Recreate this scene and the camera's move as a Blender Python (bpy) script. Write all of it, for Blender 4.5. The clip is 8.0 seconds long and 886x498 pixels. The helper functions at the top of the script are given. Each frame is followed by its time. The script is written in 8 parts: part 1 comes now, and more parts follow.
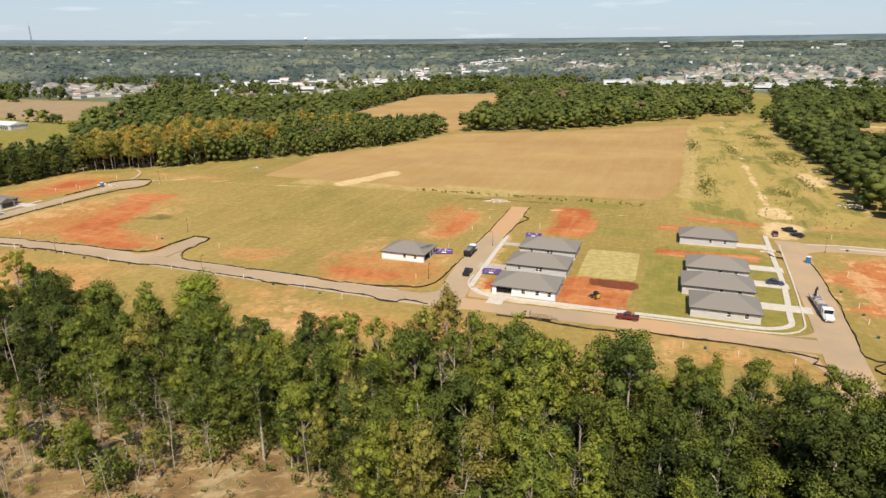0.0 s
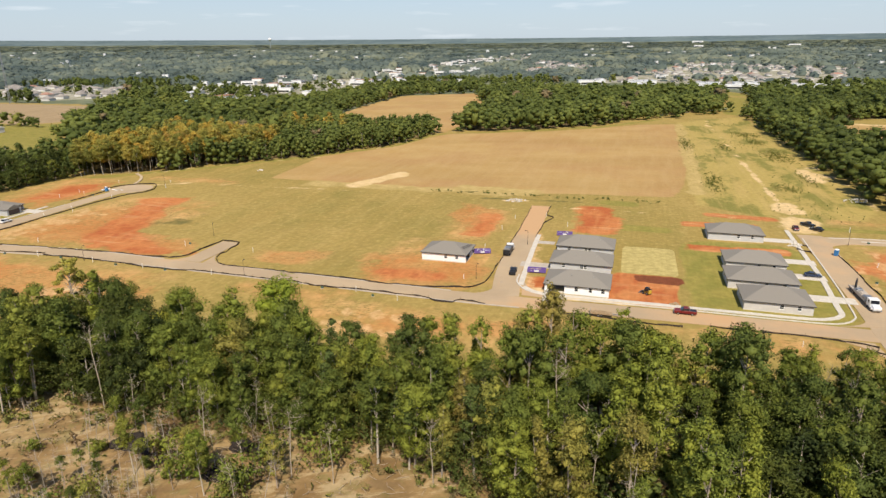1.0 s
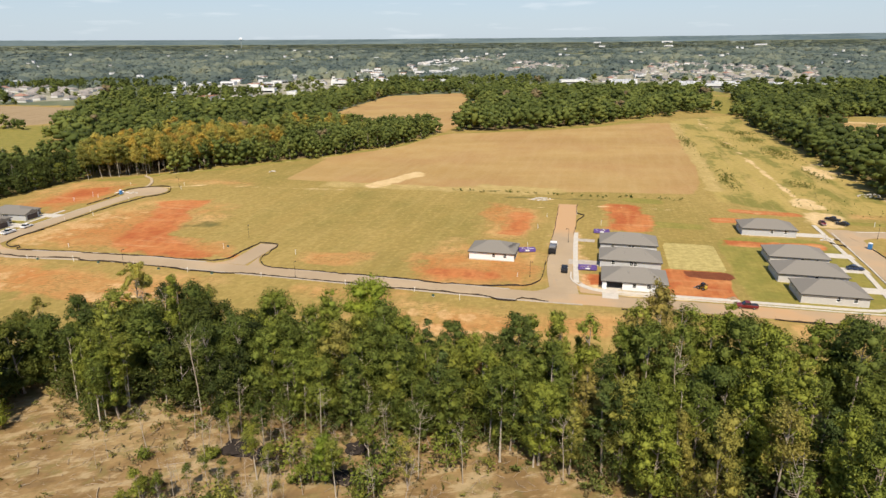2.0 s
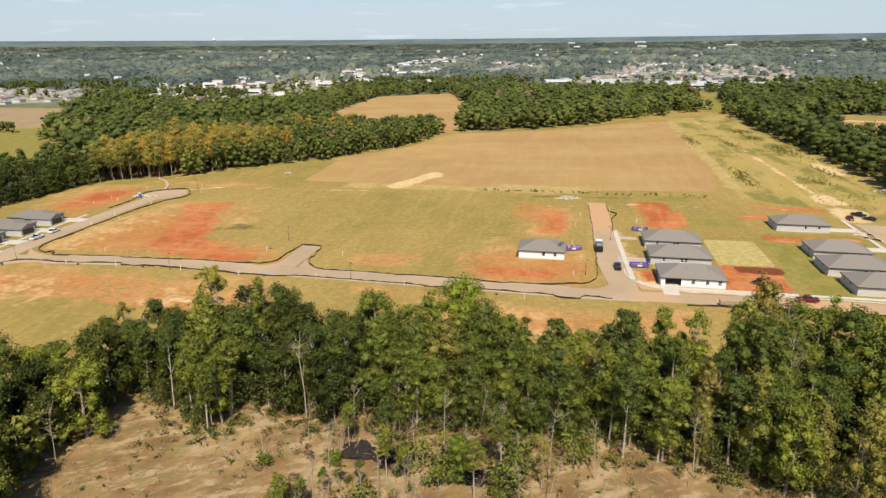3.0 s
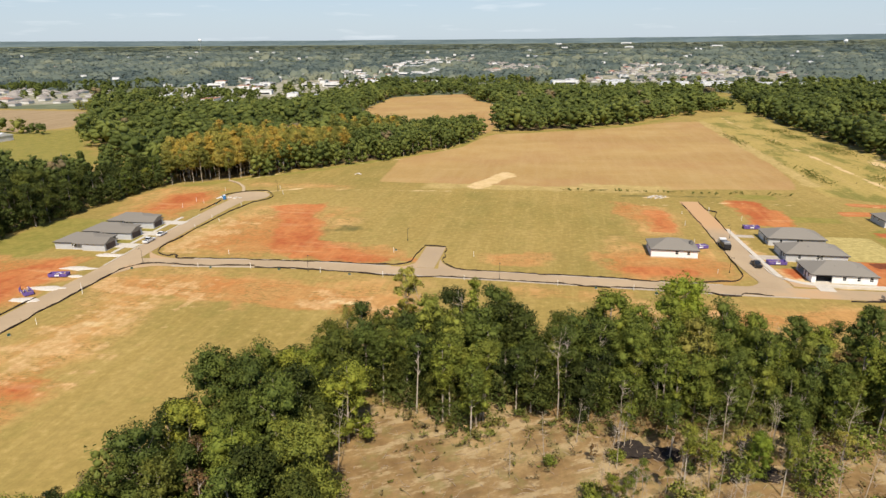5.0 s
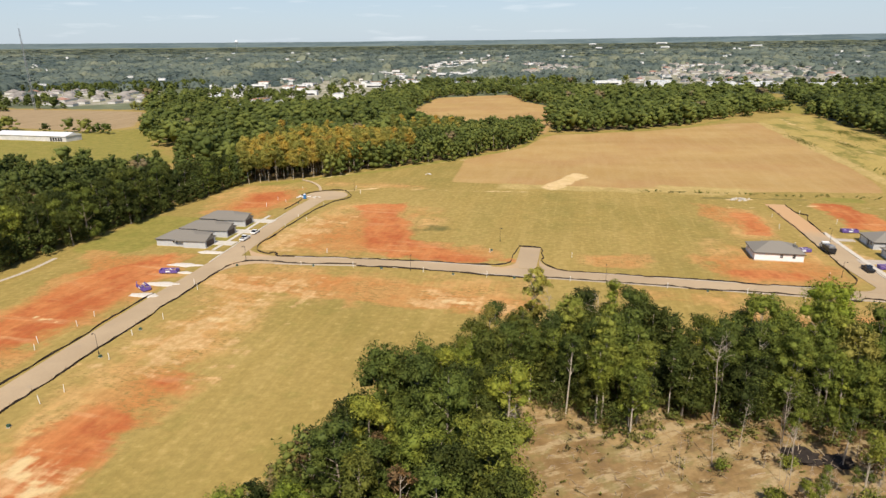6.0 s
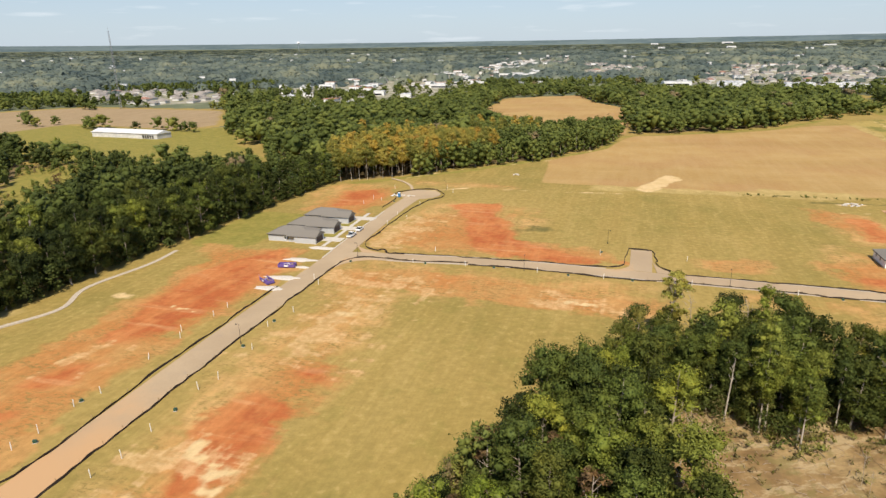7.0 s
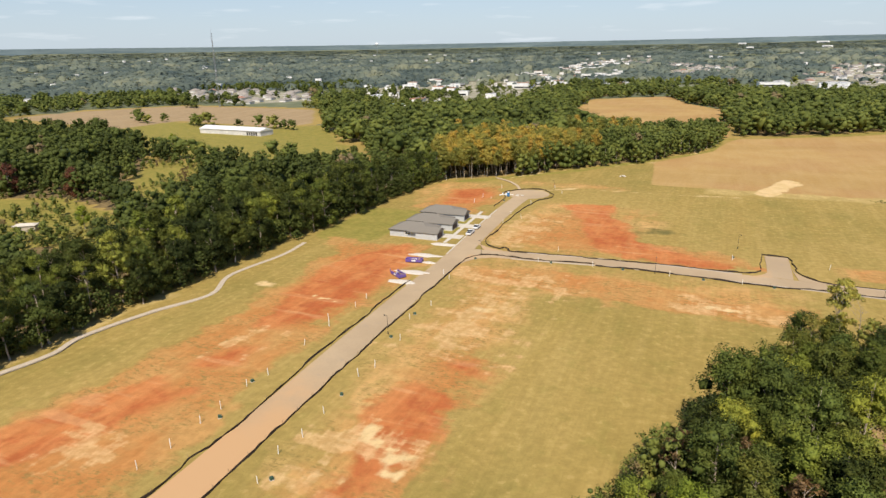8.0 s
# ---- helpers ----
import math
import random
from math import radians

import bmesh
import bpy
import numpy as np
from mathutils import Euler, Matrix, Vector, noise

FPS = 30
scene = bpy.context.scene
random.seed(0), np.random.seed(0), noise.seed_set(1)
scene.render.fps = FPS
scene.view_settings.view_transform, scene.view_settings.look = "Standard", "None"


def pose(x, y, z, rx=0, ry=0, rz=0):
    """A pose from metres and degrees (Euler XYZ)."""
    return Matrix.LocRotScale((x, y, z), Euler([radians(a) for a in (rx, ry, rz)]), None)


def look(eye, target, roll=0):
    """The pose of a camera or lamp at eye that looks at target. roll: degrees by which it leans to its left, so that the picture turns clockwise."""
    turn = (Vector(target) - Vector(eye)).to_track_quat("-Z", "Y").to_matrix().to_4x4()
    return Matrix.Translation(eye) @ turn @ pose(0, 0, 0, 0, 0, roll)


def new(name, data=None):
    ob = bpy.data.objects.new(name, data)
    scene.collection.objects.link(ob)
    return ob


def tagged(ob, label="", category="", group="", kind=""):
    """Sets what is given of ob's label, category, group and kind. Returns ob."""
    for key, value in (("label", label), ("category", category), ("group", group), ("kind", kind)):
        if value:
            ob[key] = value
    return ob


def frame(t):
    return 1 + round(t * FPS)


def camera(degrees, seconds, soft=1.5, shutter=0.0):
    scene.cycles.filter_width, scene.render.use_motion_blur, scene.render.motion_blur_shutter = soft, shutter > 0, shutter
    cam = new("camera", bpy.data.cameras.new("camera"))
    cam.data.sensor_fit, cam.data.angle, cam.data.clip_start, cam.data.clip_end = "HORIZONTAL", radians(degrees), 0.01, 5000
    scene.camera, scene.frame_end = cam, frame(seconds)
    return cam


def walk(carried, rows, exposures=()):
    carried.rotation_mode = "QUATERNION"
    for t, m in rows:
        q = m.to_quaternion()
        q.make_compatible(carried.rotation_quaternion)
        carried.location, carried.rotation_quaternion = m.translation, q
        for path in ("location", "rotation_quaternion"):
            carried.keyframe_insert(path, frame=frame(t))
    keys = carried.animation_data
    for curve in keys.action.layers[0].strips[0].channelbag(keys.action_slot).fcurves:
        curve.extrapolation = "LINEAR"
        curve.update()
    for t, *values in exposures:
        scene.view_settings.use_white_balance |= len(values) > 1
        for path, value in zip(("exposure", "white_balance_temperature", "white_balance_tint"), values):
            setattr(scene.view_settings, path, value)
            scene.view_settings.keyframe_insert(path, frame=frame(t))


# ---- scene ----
from itertools import product

# ---------- camera ----------
cam = camera(70.6, 8.0, soft=1.45)
PATH = [
    (0.0, -0.96, 0.09, 66.18, -0.389, -17.743, -0.420),
    (0.5, -13.08, -0.03, 66.39, -2.168, -17.729, -0.474),
    (1.0, -25.42, 0.32, 66.49, -3.619, -17.734, -0.480),
    (1.5, -37.74, 1.08, 66.61, -4.926, -17.755, -0.479),
    (3.0, -74.64, 5.51, 66.53, -8.660, -17.730, -0.536),
    (3.5, -86.93, 7.37, 66.61, -9.584, -17.713, -0.546),
    (4.0, -99.28, 9.59, 66.58, -10.453, -17.704, -0.524),
    (4.5, -111.70, 11.98, 66.61, -10.755, -17.696, -0.493),
    (6.0, -148.11, 17.69, 67.01, -7.796, -17.603, -0.686),
    (6.5, -158.17, 18.89, 66.96, -5.742, -17.540, -0.787),
    (7.0, -168.27, 19.60, 66.96, -2.978, -17.489, -0.862),
    (7.5, -178.13, 19.49, 66.92, 0.213, -17.408, -0.921),
    (8.0, -187.71, 18.29, 66.81, 3.469, -17.338, -1.002),
]


def eye_pose(x, y, z, yaw, pitch, roll):
    """Eye, then turn to the left, tilt up and lean, in degrees."""
    return pose(x, y, z, 0, 0, yaw) @ pose(0, 0, 0, 90 + pitch) @ pose(0, 0, 0, 0, 0, roll)


walk(cam, [(t, eye_pose(*row)) for t, *row in PATH], exposures=[(0.0, 0.38), (8.0, 0.38)])

# ---------- light ----------
HIGH = radians(52)  # the sun's height
SUN = Vector((-0.10 * math.cos(HIGH), -1.0 * math.cos(HIGH), math.sin(HIGH))).normalized()
world = bpy.data.worlds.new("daylight")
scene.world = world
world.use_nodes = True
wn = world.node_tree
sky = wn.nodes.new("ShaderNodeTexSky")
sky.sky_type, sky.sun_disc = "NISHITA", False
sky.sun_elevation, sky.sun_rotation = HIGH, math.atan2(SUN.x, SUN.y)
sky.air_density, sky.dust_density, sky.ozone_density, sky.altitude = 1.0, 0.45, 3.0, 100
cool = wn.nodes.new("ShaderNodeMix")
cool.data_type, cool.blend_type = "RGBA", "MULTIPLY"
cool.inputs[0].default_value, cool.inputs[7].default_value = 1.0, (0.88, 0.905, 0.98, 1.0)
wn.links.new(sky.outputs[0], cool.inputs[6])
# a few thin clouds low over the horizon
ways = wn.nodes.new("ShaderNodeTexCoord")
squash = wn.nodes.new("ShaderNodeMapping")
squash.inputs["Scale"].default_value = (9.0, 9.0, 85.0)
wisp = wn.nodes.new("ShaderNodeTexNoise")
wisp.inputs["Scale"].default_value, wisp.inputs["Detail"].default_value = 1.0, 5.0
limit = wn.nodes.new("ShaderNodeMapRange")
limit.inputs[1].default_value, limit.inputs[2].default_value, limit.inputs[4].default_value = 0.60, 0.80, 0.55
cloud = wn.nodes.new("ShaderNodeMix")
cloud.data_type = "RGBA"
cloud.inputs[7].default_value = (7.8, 8.2, 8.6, 1.0)
wn.links.new(ways.outputs["Generated"], squash.inputs[0])
wn.links.new(squash.outputs[0], wisp.inputs["Vector"])
wn.links.new(wisp.outputs["Fac"], limit.inputs[0])
wn.links.new(limit.outputs[0], cloud.inputs[0])
# pale haze low over the land
height = wn.nodes.new("ShaderNodeSeparateXYZ")
wn.links.new(ways.outputs["Generated"], height.inputs[0])
fade = wn.nodes.new("ShaderNodeMapRange")
fade.inputs[1].default_value, fade.inputs[2].default_value, fade.inputs[3].default_value, fade.inputs[4].default_value = 0.0, 0.22, 0.9, 0.0
wn.links.new(height.outputs[2], fade.inputs[0])
haze = wn.nodes.new("ShaderNodeMix")
haze.data_type = "RGBA"
haze.inputs[7].default_value = (4.75, 5.55, 6.35, 1.0)
wn.links.new(fade.outputs[0], haze.inputs[0])
wn.links.new(cool.outputs[2], haze.inputs[6])
wn.links.new(cloud.outputs[2], wn.nodes["Background"].inputs[0])
wn.links.new(haze.outputs[2], cloud.inputs[6])
wn.nodes["Background"].inputs[1].default_value = 0.092
sun_data = bpy.data.lights.new("sun", "SUN")
sun_data.energy, sun_data.angle, sun_data.color = 4.5, radians(0.53), (1.0, 0.905, 0.76)
sun = new("sun", sun_data)
sun.matrix_world = look(SUN * 500, (0, 0, 0))

# ---------- materials ----------


class Nodes:
    """Short hand for building a node material."""

    def __init__(self, name, rough=0.8, metal=0.0):
        self.mat = bpy.data.materials.new(name)
        self.mat.use_nodes = True
        self.tree = self.mat.node_tree
        self.bsdf = self.tree.nodes["Principled BSDF"]
        self.bsdf.inputs["Roughness"].default_value = rough
        self.bsdf.inputs["Metallic"].default_value = metal
        self.bsdf.inputs["Specular IOR Level"].default_value = 0.3
        self.coords = None

    def node(self, kind, **inputs):
        n = self.tree.nodes.new(kind)
        for key, v in inputs.items():
            self.put(n.inputs[key.replace("_", " ")], v)
        return n

    def put(self, socket, v):
        if isinstance(v, bpy.types.NodeSocket):
            self.tree.links.new(v, socket)
        else:
            socket.default_value = (*v, 1.0) if isinstance(v, tuple) and len(v) == 3 and socket.type == "RGBA" else v

    def place(self):
        if self.coords is None:
            self.coords = self.tree.nodes.new("ShaderNodeNewGeometry").outputs["Position"]
        return self.coords

    def local(self):
        return self.tree.nodes.new("ShaderNodeTexCoord").outputs["Object"]

    def noise(self, scale, detail=4.0, rough=0.6, at=None, stretch=None):
        v = at or self.place()
        if stretch:
            m = self.node("ShaderNodeMapping")
            self.put(m.inputs["Vector"], v)
            m.inputs["Rotation"].default_value = (0, 0, radians(stretch[3]))
            m.vector_type = "TEXTURE"
            m.inputs["Scale"].default_value = [1 / k for k in stretch[:3]]
            v = m.outputs[0]
        n = self.node("ShaderNodeTexNoise", Vector=v, Scale=scale, Detail=detail, Roughness=rough)
        return n.outputs["Fac"]

    def math(self, op, a, b=0.0, c=0.0):
        n = self.tree.nodes.new("ShaderNodeMath")
        n.operation = op
        for s, v in zip(n.inputs, (a, b, c)):
            self.put(s, v)
        return n.outputs[0]

    def band(self, v, lo, hi):
        n = self.tree.nodes.new("ShaderNodeMapRange")
        n.interpolation_type = "SMOOTHSTEP"
        self.put(n.inputs[0], v)
        n.inputs[1].default_value, n.inputs[2].default_value = lo, hi
        return n.outputs[0]

    def mix(self, f, a, b, how="MIX"):
        n = self.tree.nodes.new("ShaderNodeMix")
        n.data_type, n.blend_type = "RGBA", how
        self.put(n.inputs[0], f)
        self.put(n.inputs[6], a)
        self.put(n.inputs[7], b)
        return n.outputs[2]

    def ramp(self, f, *stops):
        n = self.tree.nodes.new("ShaderNodeValToRGB")
        while len(n.color_ramp.elements) < len(stops):
            n.color_ramp.elements.new(0.5)
        for e, (p, c) in zip(n.color_ramp.elements, stops):
            e.position, e.color = p, (*c, 1)
        self.put(n.inputs[0], f)
        return n.outputs[0]

    def attribute(self, name):
        n = self.tree.nodes.new("ShaderNodeAttribute")
        n.attribute_name = name
        return n.outputs["Fac"]

    def bump(self, height, strength, distance):
        n = self.node("ShaderNodeBump", Height=height, Strength=strength, Distance=distance)
        self.put(self.bsdf.inputs["Normal"], n.outputs[0])

    def colour(self, c):
        self.put(self.bsdf.inputs["Base Color"], c)
        return self


def plain(name, c, rough=0.7, metal=0.0, grime=0.25, scale=1.5):
    """A surface of one colour with grime at two scales."""
    n = Nodes(name, rough, metal)
    dirt = n.math("MULTIPLY", n.noise(scale, 5, 0.65), n.noise(scale * 7, 3))
    n.colour(n.mix(n.band(dirt, 0.12, 0.42), tuple(v * (1 - grime) for v in c), c))
    return n.mat


def ground_material():
    n = Nodes("soil_and_grass", 0.95)
    n.bsdf.inputs["Specular IOR Level"].default_value = 0.1
    big, mid, soft, fine, grit = n.noise(0.012, 3), n.noise(0.055, 5, 0.55), n.noise(0.16, 5, 0.58), n.noise(0.5, 5, 0.62), n.noise(2.2, 4, 0.65)
    streak = n.noise(0.20, 5, 0.55, stretch=(1, 0.10, 1, -20))
    across = n.noise(0.20, 5, 0.55, stretch=(0.14, 1, 1, -20))
    swath = n.noise(0.075, 3, 0.5, stretch=(1, 0.05, 1, -20))
    ragged = n.math("ADD", n.math("MULTIPLY", mid, 0.5), n.math("ADD", n.math("MULTIPLY", soft, 0.2), n.math("ADD", n.math("MULTIPLY", streak, 0.15), n.math("MULTIPLY", across, 0.15))))
    grass = n.mix(n.band(mid, 0.38, 0.62), (0.290, 0.213, 0.062), (0.248, 0.192, 0.054))
    grass = n.mix(n.band(big, 0.4, 0.62), grass, (0.328, 0.236, 0.074))
    grass = n.mix(n.math("MULTIPLY", n.band(swath, 0.40, 0.64), 0.32), grass, (0.332, 0.228, 0.067))
    grass = n.mix(n.math("MULTIPLY", n.band(streak, 0.48, 0.66), 0.26), grass, (0.420, 0.300, 0.104))
    grass = n.mix(n.math("MULTIPLY", n.band(soft, 0.54, 0.66), 0.35), grass, (0.240, 0.196, 0.052))
    grass = n.mix(n.math("MULTIPLY", n.band(fine, 0.58, 0.68), 0.30), grass, (0.445, 0.315, 0.125))

    def mask(name, lo=0.35, hi=0.65, wobble=0.5, pattern=None):
        rough = n.math("SUBTRACT", pattern or ragged, 0.5)
        return n.band(n.math("ADD", n.attribute(name), n.math("MULTIPLY", rough, wobble * 5)), lo, hi)

    c = grass
    lush = n.mix(n.band(soft, 0.35, 0.65), (0.215, 0.192, 0.044), (0.270, 0.222, 0.056))
    c = n.mix(mask("lush", wobble=0.3), c, lush)
    c = n.mix(mask("sod", 0.45, 0.55, 0.08), c, n.mix(n.band(fine, 0.35, 0.65), (0.39, 0.315, 0.115), (0.44, 0.35, 0.135)))
    crop = n.mix(n.band(mid, 0.3, 0.7), (0.395, 0.250, 0.094), (0.425, 0.285, 0.116))
    crop = n.mix(n.math("MULTIPLY", n.band(big, 0.42, 0.6), 0.6), crop, (0.355, 0.205, 0.085))
    crop = n.mix(n.math("MULTIPLY", n.band(n.noise(0.02, 4, 0.6, stretch=(0.25, 1, 1, -12)), 0.46, 0.62), 0.5), crop, (0.335, 0.212, 0.075))
    crop = n.mix(n.math("MULTIPLY", n.band(streak, 0.4, 0.7), 0.25), crop, (0.46, 0.32, 0.15))
    tilled = mask("crop", 0.42, 0.58, wobble=0.12)
    c = n.mix(tilled, c, crop)
    c = n.mix(mask("fallow", wobble=0.2), c, n.mix(n.band(streak, 0.44, 0.56), (0.30, 0.215, 0.120), (0.35, 0.255, 0.145)))
    rows = n.noise(0.14, 5, 0.62, stretch=(1, 0.07, 1, -21))
    scrub = n.mix(n.band(n.noise(0.045, 6, 0.66, stretch=(1, 0.45, 1, -21)), 0.47, 0.58), (0.375, 0.280, 0.086), (0.205, 0.182, 0.046))
    scrub = n.mix(n.math("MULTIPLY", n.band(rows, 0.50, 0.62), 0.5), scrub, (0.42, 0.300, 0.105))
    c = n.mix(mask("scrub", wobble=0.3), c, scrub)
    straw = n.mix(n.band(soft, 0.35, 0.65), (0.46, 0.335, 0.132), (0.37, 0.272, 0.096))
    c = n.mix(mask("straw", wobble=0.6), c, straw)
    pale = n.mix(n.band(mid, 0.35, 0.7), (0.46, 0.240, 0.082), (0.50, 0.315, 0.122))
    pale = n.mix(n.math("MULTIPLY", n.band(soft, 0.46, 0.60), 0.6), pale, grass)
    pale = n.mix(n.math("MULTIPLY", n.band(streak, 0.48, 0.60), 0.6), pale, grass)
    c = n.mix(mask("pale", 0.3, 0.9, 0.9), c, pale)
    c = n.mix(n.math("MULTIPLY", mask("rust", 0.35, 0.85, 1.1), 0.92), c, n.mix(n.band(ragged, 0.42, 0.58), (0.430, 0.180, 0.056), (0.440, 0.240, 0.084)))
    # tussocks coming back over the graded soil
    tussock = n.math("MULTIPLY", n.band(n.noise(0.95, 5, 0.68, stretch=(0.6, 1.3, 1, -20)), 0.49, 0.60), n.band(n.noise(0.085, 4, 0.6), 0.42, 0.56))
    worn = n.math("MAXIMUM", mask("rust", 0.2, 0.7, 1.0), mask("pale", 0.2, 0.8, 0.9))
    c = n.mix(n.math("MULTIPLY", n.math("MULTIPLY", tussock, worn), 0.7), c, n.mix(n.band(grit, 0.4, 0.6), (0.185, 0.135, 0.042), (0.255, 0.190, 0.062)))
    clay = n.mix(n.band(mid, 0.40, 0.60), (0.385, 0.112, 0.037), (0.460, 0.172, 0.058))
    clay = n.mix(n.math("MULTIPLY", n.band(streak, 0.47, 0.60), 0.28), clay, (0.53, 0.255, 0.095))
    clay = n.mix(n.math("MULTIPLY", n.band(soft, 0.47, 0.36), 0.55), clay, (0.345, 0.092, 0.033))
    clay = n.mix(n.math("MULTIPLY", n.band(across, 0.55, 0.66), 0.45), clay, (0.56, 0.31, 0.14))
    c = n.mix(mask("clay", 0.32, 0.72, 0.75), c, clay)
    broken = n.math("ADD", n.math("MULTIPLY", streak, 0.35), n.math("ADD", n.math("MULTIPLY", soft, 0.35), n.math("MULTIPLY", across, 0.30)))
    c = n.mix(n.math("MULTIPLY", mask("chalk", 0.50, 1.0, 2.0, broken), 0.6), c, n.mix(n.band(fine, 0.35, 0.65), (0.54, 0.32, 0.135), (0.60, 0.40, 0.20)))
    c = n.mix(mask("wet", 0.35, 0.6, 0.7), c, (0.17, 0.055, 0.025))
    sand = n.mix(n.band(soft, 0.35, 0.65), (0.55, 0.39, 0.18), (0.62, 0.45, 0.235))
    c = n.mix(mask("sand", 0.35, 0.65, 0.6), c, sand)
    c = n.mix(mask("far", 0.3, 0.7, 0.1), c, n.mix(n.band(n.noise(0.0045, 4), 0.52, 0.6), (0.13, 0.145, 0.085), (0.19, 0.20, 0.12)))
    c = n.mix(mask("town", 0.3, 0.7, 0.3), c, n.mix(n.band(mid, 0.42, 0.58), (0.40, 0.365, 0.30), (0.22, 0.215, 0.13)))
    c = n.mix(mask("dark", 0.35, 0.8, 0.7), c, (0.15, 0.125, 0.040))
    litter = n.mix(n.band(soft, 0.3, 0.65), (0.188, 0.114, 0.048), (0.290, 0.188, 0.082))
    litter = n.mix(n.math("MULTIPLY", n.band(mid, 0.48, 0.58), 0.7), litter, (0.375, 0.262, 0.122))
    chips = n.noise(0.33, 6, 0.7, stretch=(0.35, 1, 1, 10))
    litter = n.mix(n.math("MULTIPLY", n.band(chips, 0.50, 0.60), 0.75), litter, (0.43, 0.325, 0.180))
    litter = n.mix(n.math("MULTIPLY", n.band(chips, 0.46, 0.36), 0.6), litter, (0.16, 0.105, 0.052))
    litter = n.mix(n.math("MULTIPLY", n.band(n.noise(0.22, 5, 0.65), 0.52, 0.62), 0.6), litter, (0.205, 0.168, 0.062))
    litter = n.mix(n.math("MULTIPLY", n.band(fine, 0.54, 0.64), 0.5), litter, (0.19, 0.12, 0.06))
    c = n.mix(mask("litter", 0.35, 0.65, 0.4), c, litter)
    duff = n.mix(n.band(fine, 0.35, 0.65), (0.13, 0.095, 0.045), (0.22, 0.16, 0.075))
    c = n.mix(mask("duff", 0.35, 0.65, 0.4), c, duff)
    # fine rows left by mowing and grading, and small tufts
    calm = n.math("SUBTRACT", 1.0, n.math("MULTIPLY", tilled, 0.55))
    rake = n.noise(1.1, 4, 0.6, stretch=(1, 0.06, 1, -20))
    c = n.mix(calm, c, n.mix(n.band(rake, 0.36, 0.64), (0.965, 0.96, 0.95), (1.03, 1.033, 1.035)), "MULTIPLY")
    c = n.mix(calm, c, n.mix(n.band(fine, 0.32, 0.68), (0.89, 0.89, 0.88), (1.09, 1.09, 1.09)), "MULTIPLY")
    c = n.mix(n.math("MULTIPLY", n.band(grit, 0.60, 0.72), n.math("MULTIPLY", calm, 0.45)), c, (0.17, 0.135, 0.045))
    n.colour(c)
    n.bump(n.math("ADD", n.math("MULTIPLY", fine, 0.7), n.math("MULTIPLY", grit, 0.3)), 0.5, 0.35)
    return n.mat


def asphalt_material():
    n = Nodes("dusty_asphalt", 0.9)
    big, fine = n.noise(0.05, 4), n.noise(1.8, 5, 0.7)
    c = n.mix(n.band(n.math("ADD", n.math("MULTIPLY", big, 0.7), n.math("MULTIPLY", fine, 0.3)), 0.36, 0.64), (0.368, 0.272, 0.168), (0.436, 0.326, 0.204))
    c = n.mix(n.math("MULTIPLY", n.band(n.noise(0.25, 5, 0.7), 0.55, 0.75), 0.5), c, (0.30, 0.245, 0.19))
    # clay carried onto the surface by traffic
    c = n.mix(n.band(n.math("ADD", n.attribute("dust"), n.math("MULTIPLY", n.math("SUBTRACT", big, 0.5), 1.5)), 0.1, 0.75), c, (0.490, 0.300, 0.150))
    n.colour(c)
    n.bump(fine, 0.2, 0.05)
    return n.mat


def shingle_material(name="asphalt_shingles", deep=0.0):
    n = Nodes(name, 0.9)
    at = n.local()
    course = n.node("ShaderNodeTexWave", Vector=at, Scale=1.05, Distortion=0.6, Detail=2.0)
    course.bands_direction = "Z"
    tone = n.mix(n.noise(2.2, 5, 0.7, at), (0.195, 0.176, 0.148), (0.262, 0.238, 0.200))
    tone = n.mix(n.band(n.noise(9, 3, 0.6, at), 0.35, 0.7), tone, (0.225, 0.204, 0.172))
    info = n.tree.nodes.new("ShaderNodeObjectInfo")
    tone = n.mix(deep, tone, (0.165, 0.148, 0.125))
    n.colour(n.mix(n.math("MULTIPLY", info.outputs["Random"], 0.3), tone, (0.175, 0.158, 0.135)))
    n.bump(course.outputs["Fac"], 0.3, 0.03)
    return n.mat


def siding_material(name, c):
    n = Nodes(name, 0.6)
    at = n.local()
    lap = n.node("ShaderNodeTexWave", Vector=at, Scale=2.6, Distortion=0.0)
    lap.bands_direction, lap.wave_profile = "Z", "SAW"
    n.colour(n.mix(n.band(n.noise(0.8, 5, 0.7, at), 0.3, 0.75), tuple(v * 0.88 for v in c), c))
    n.bump(lap.outputs["Fac"], 0.5, 0.02)
    return n.mat


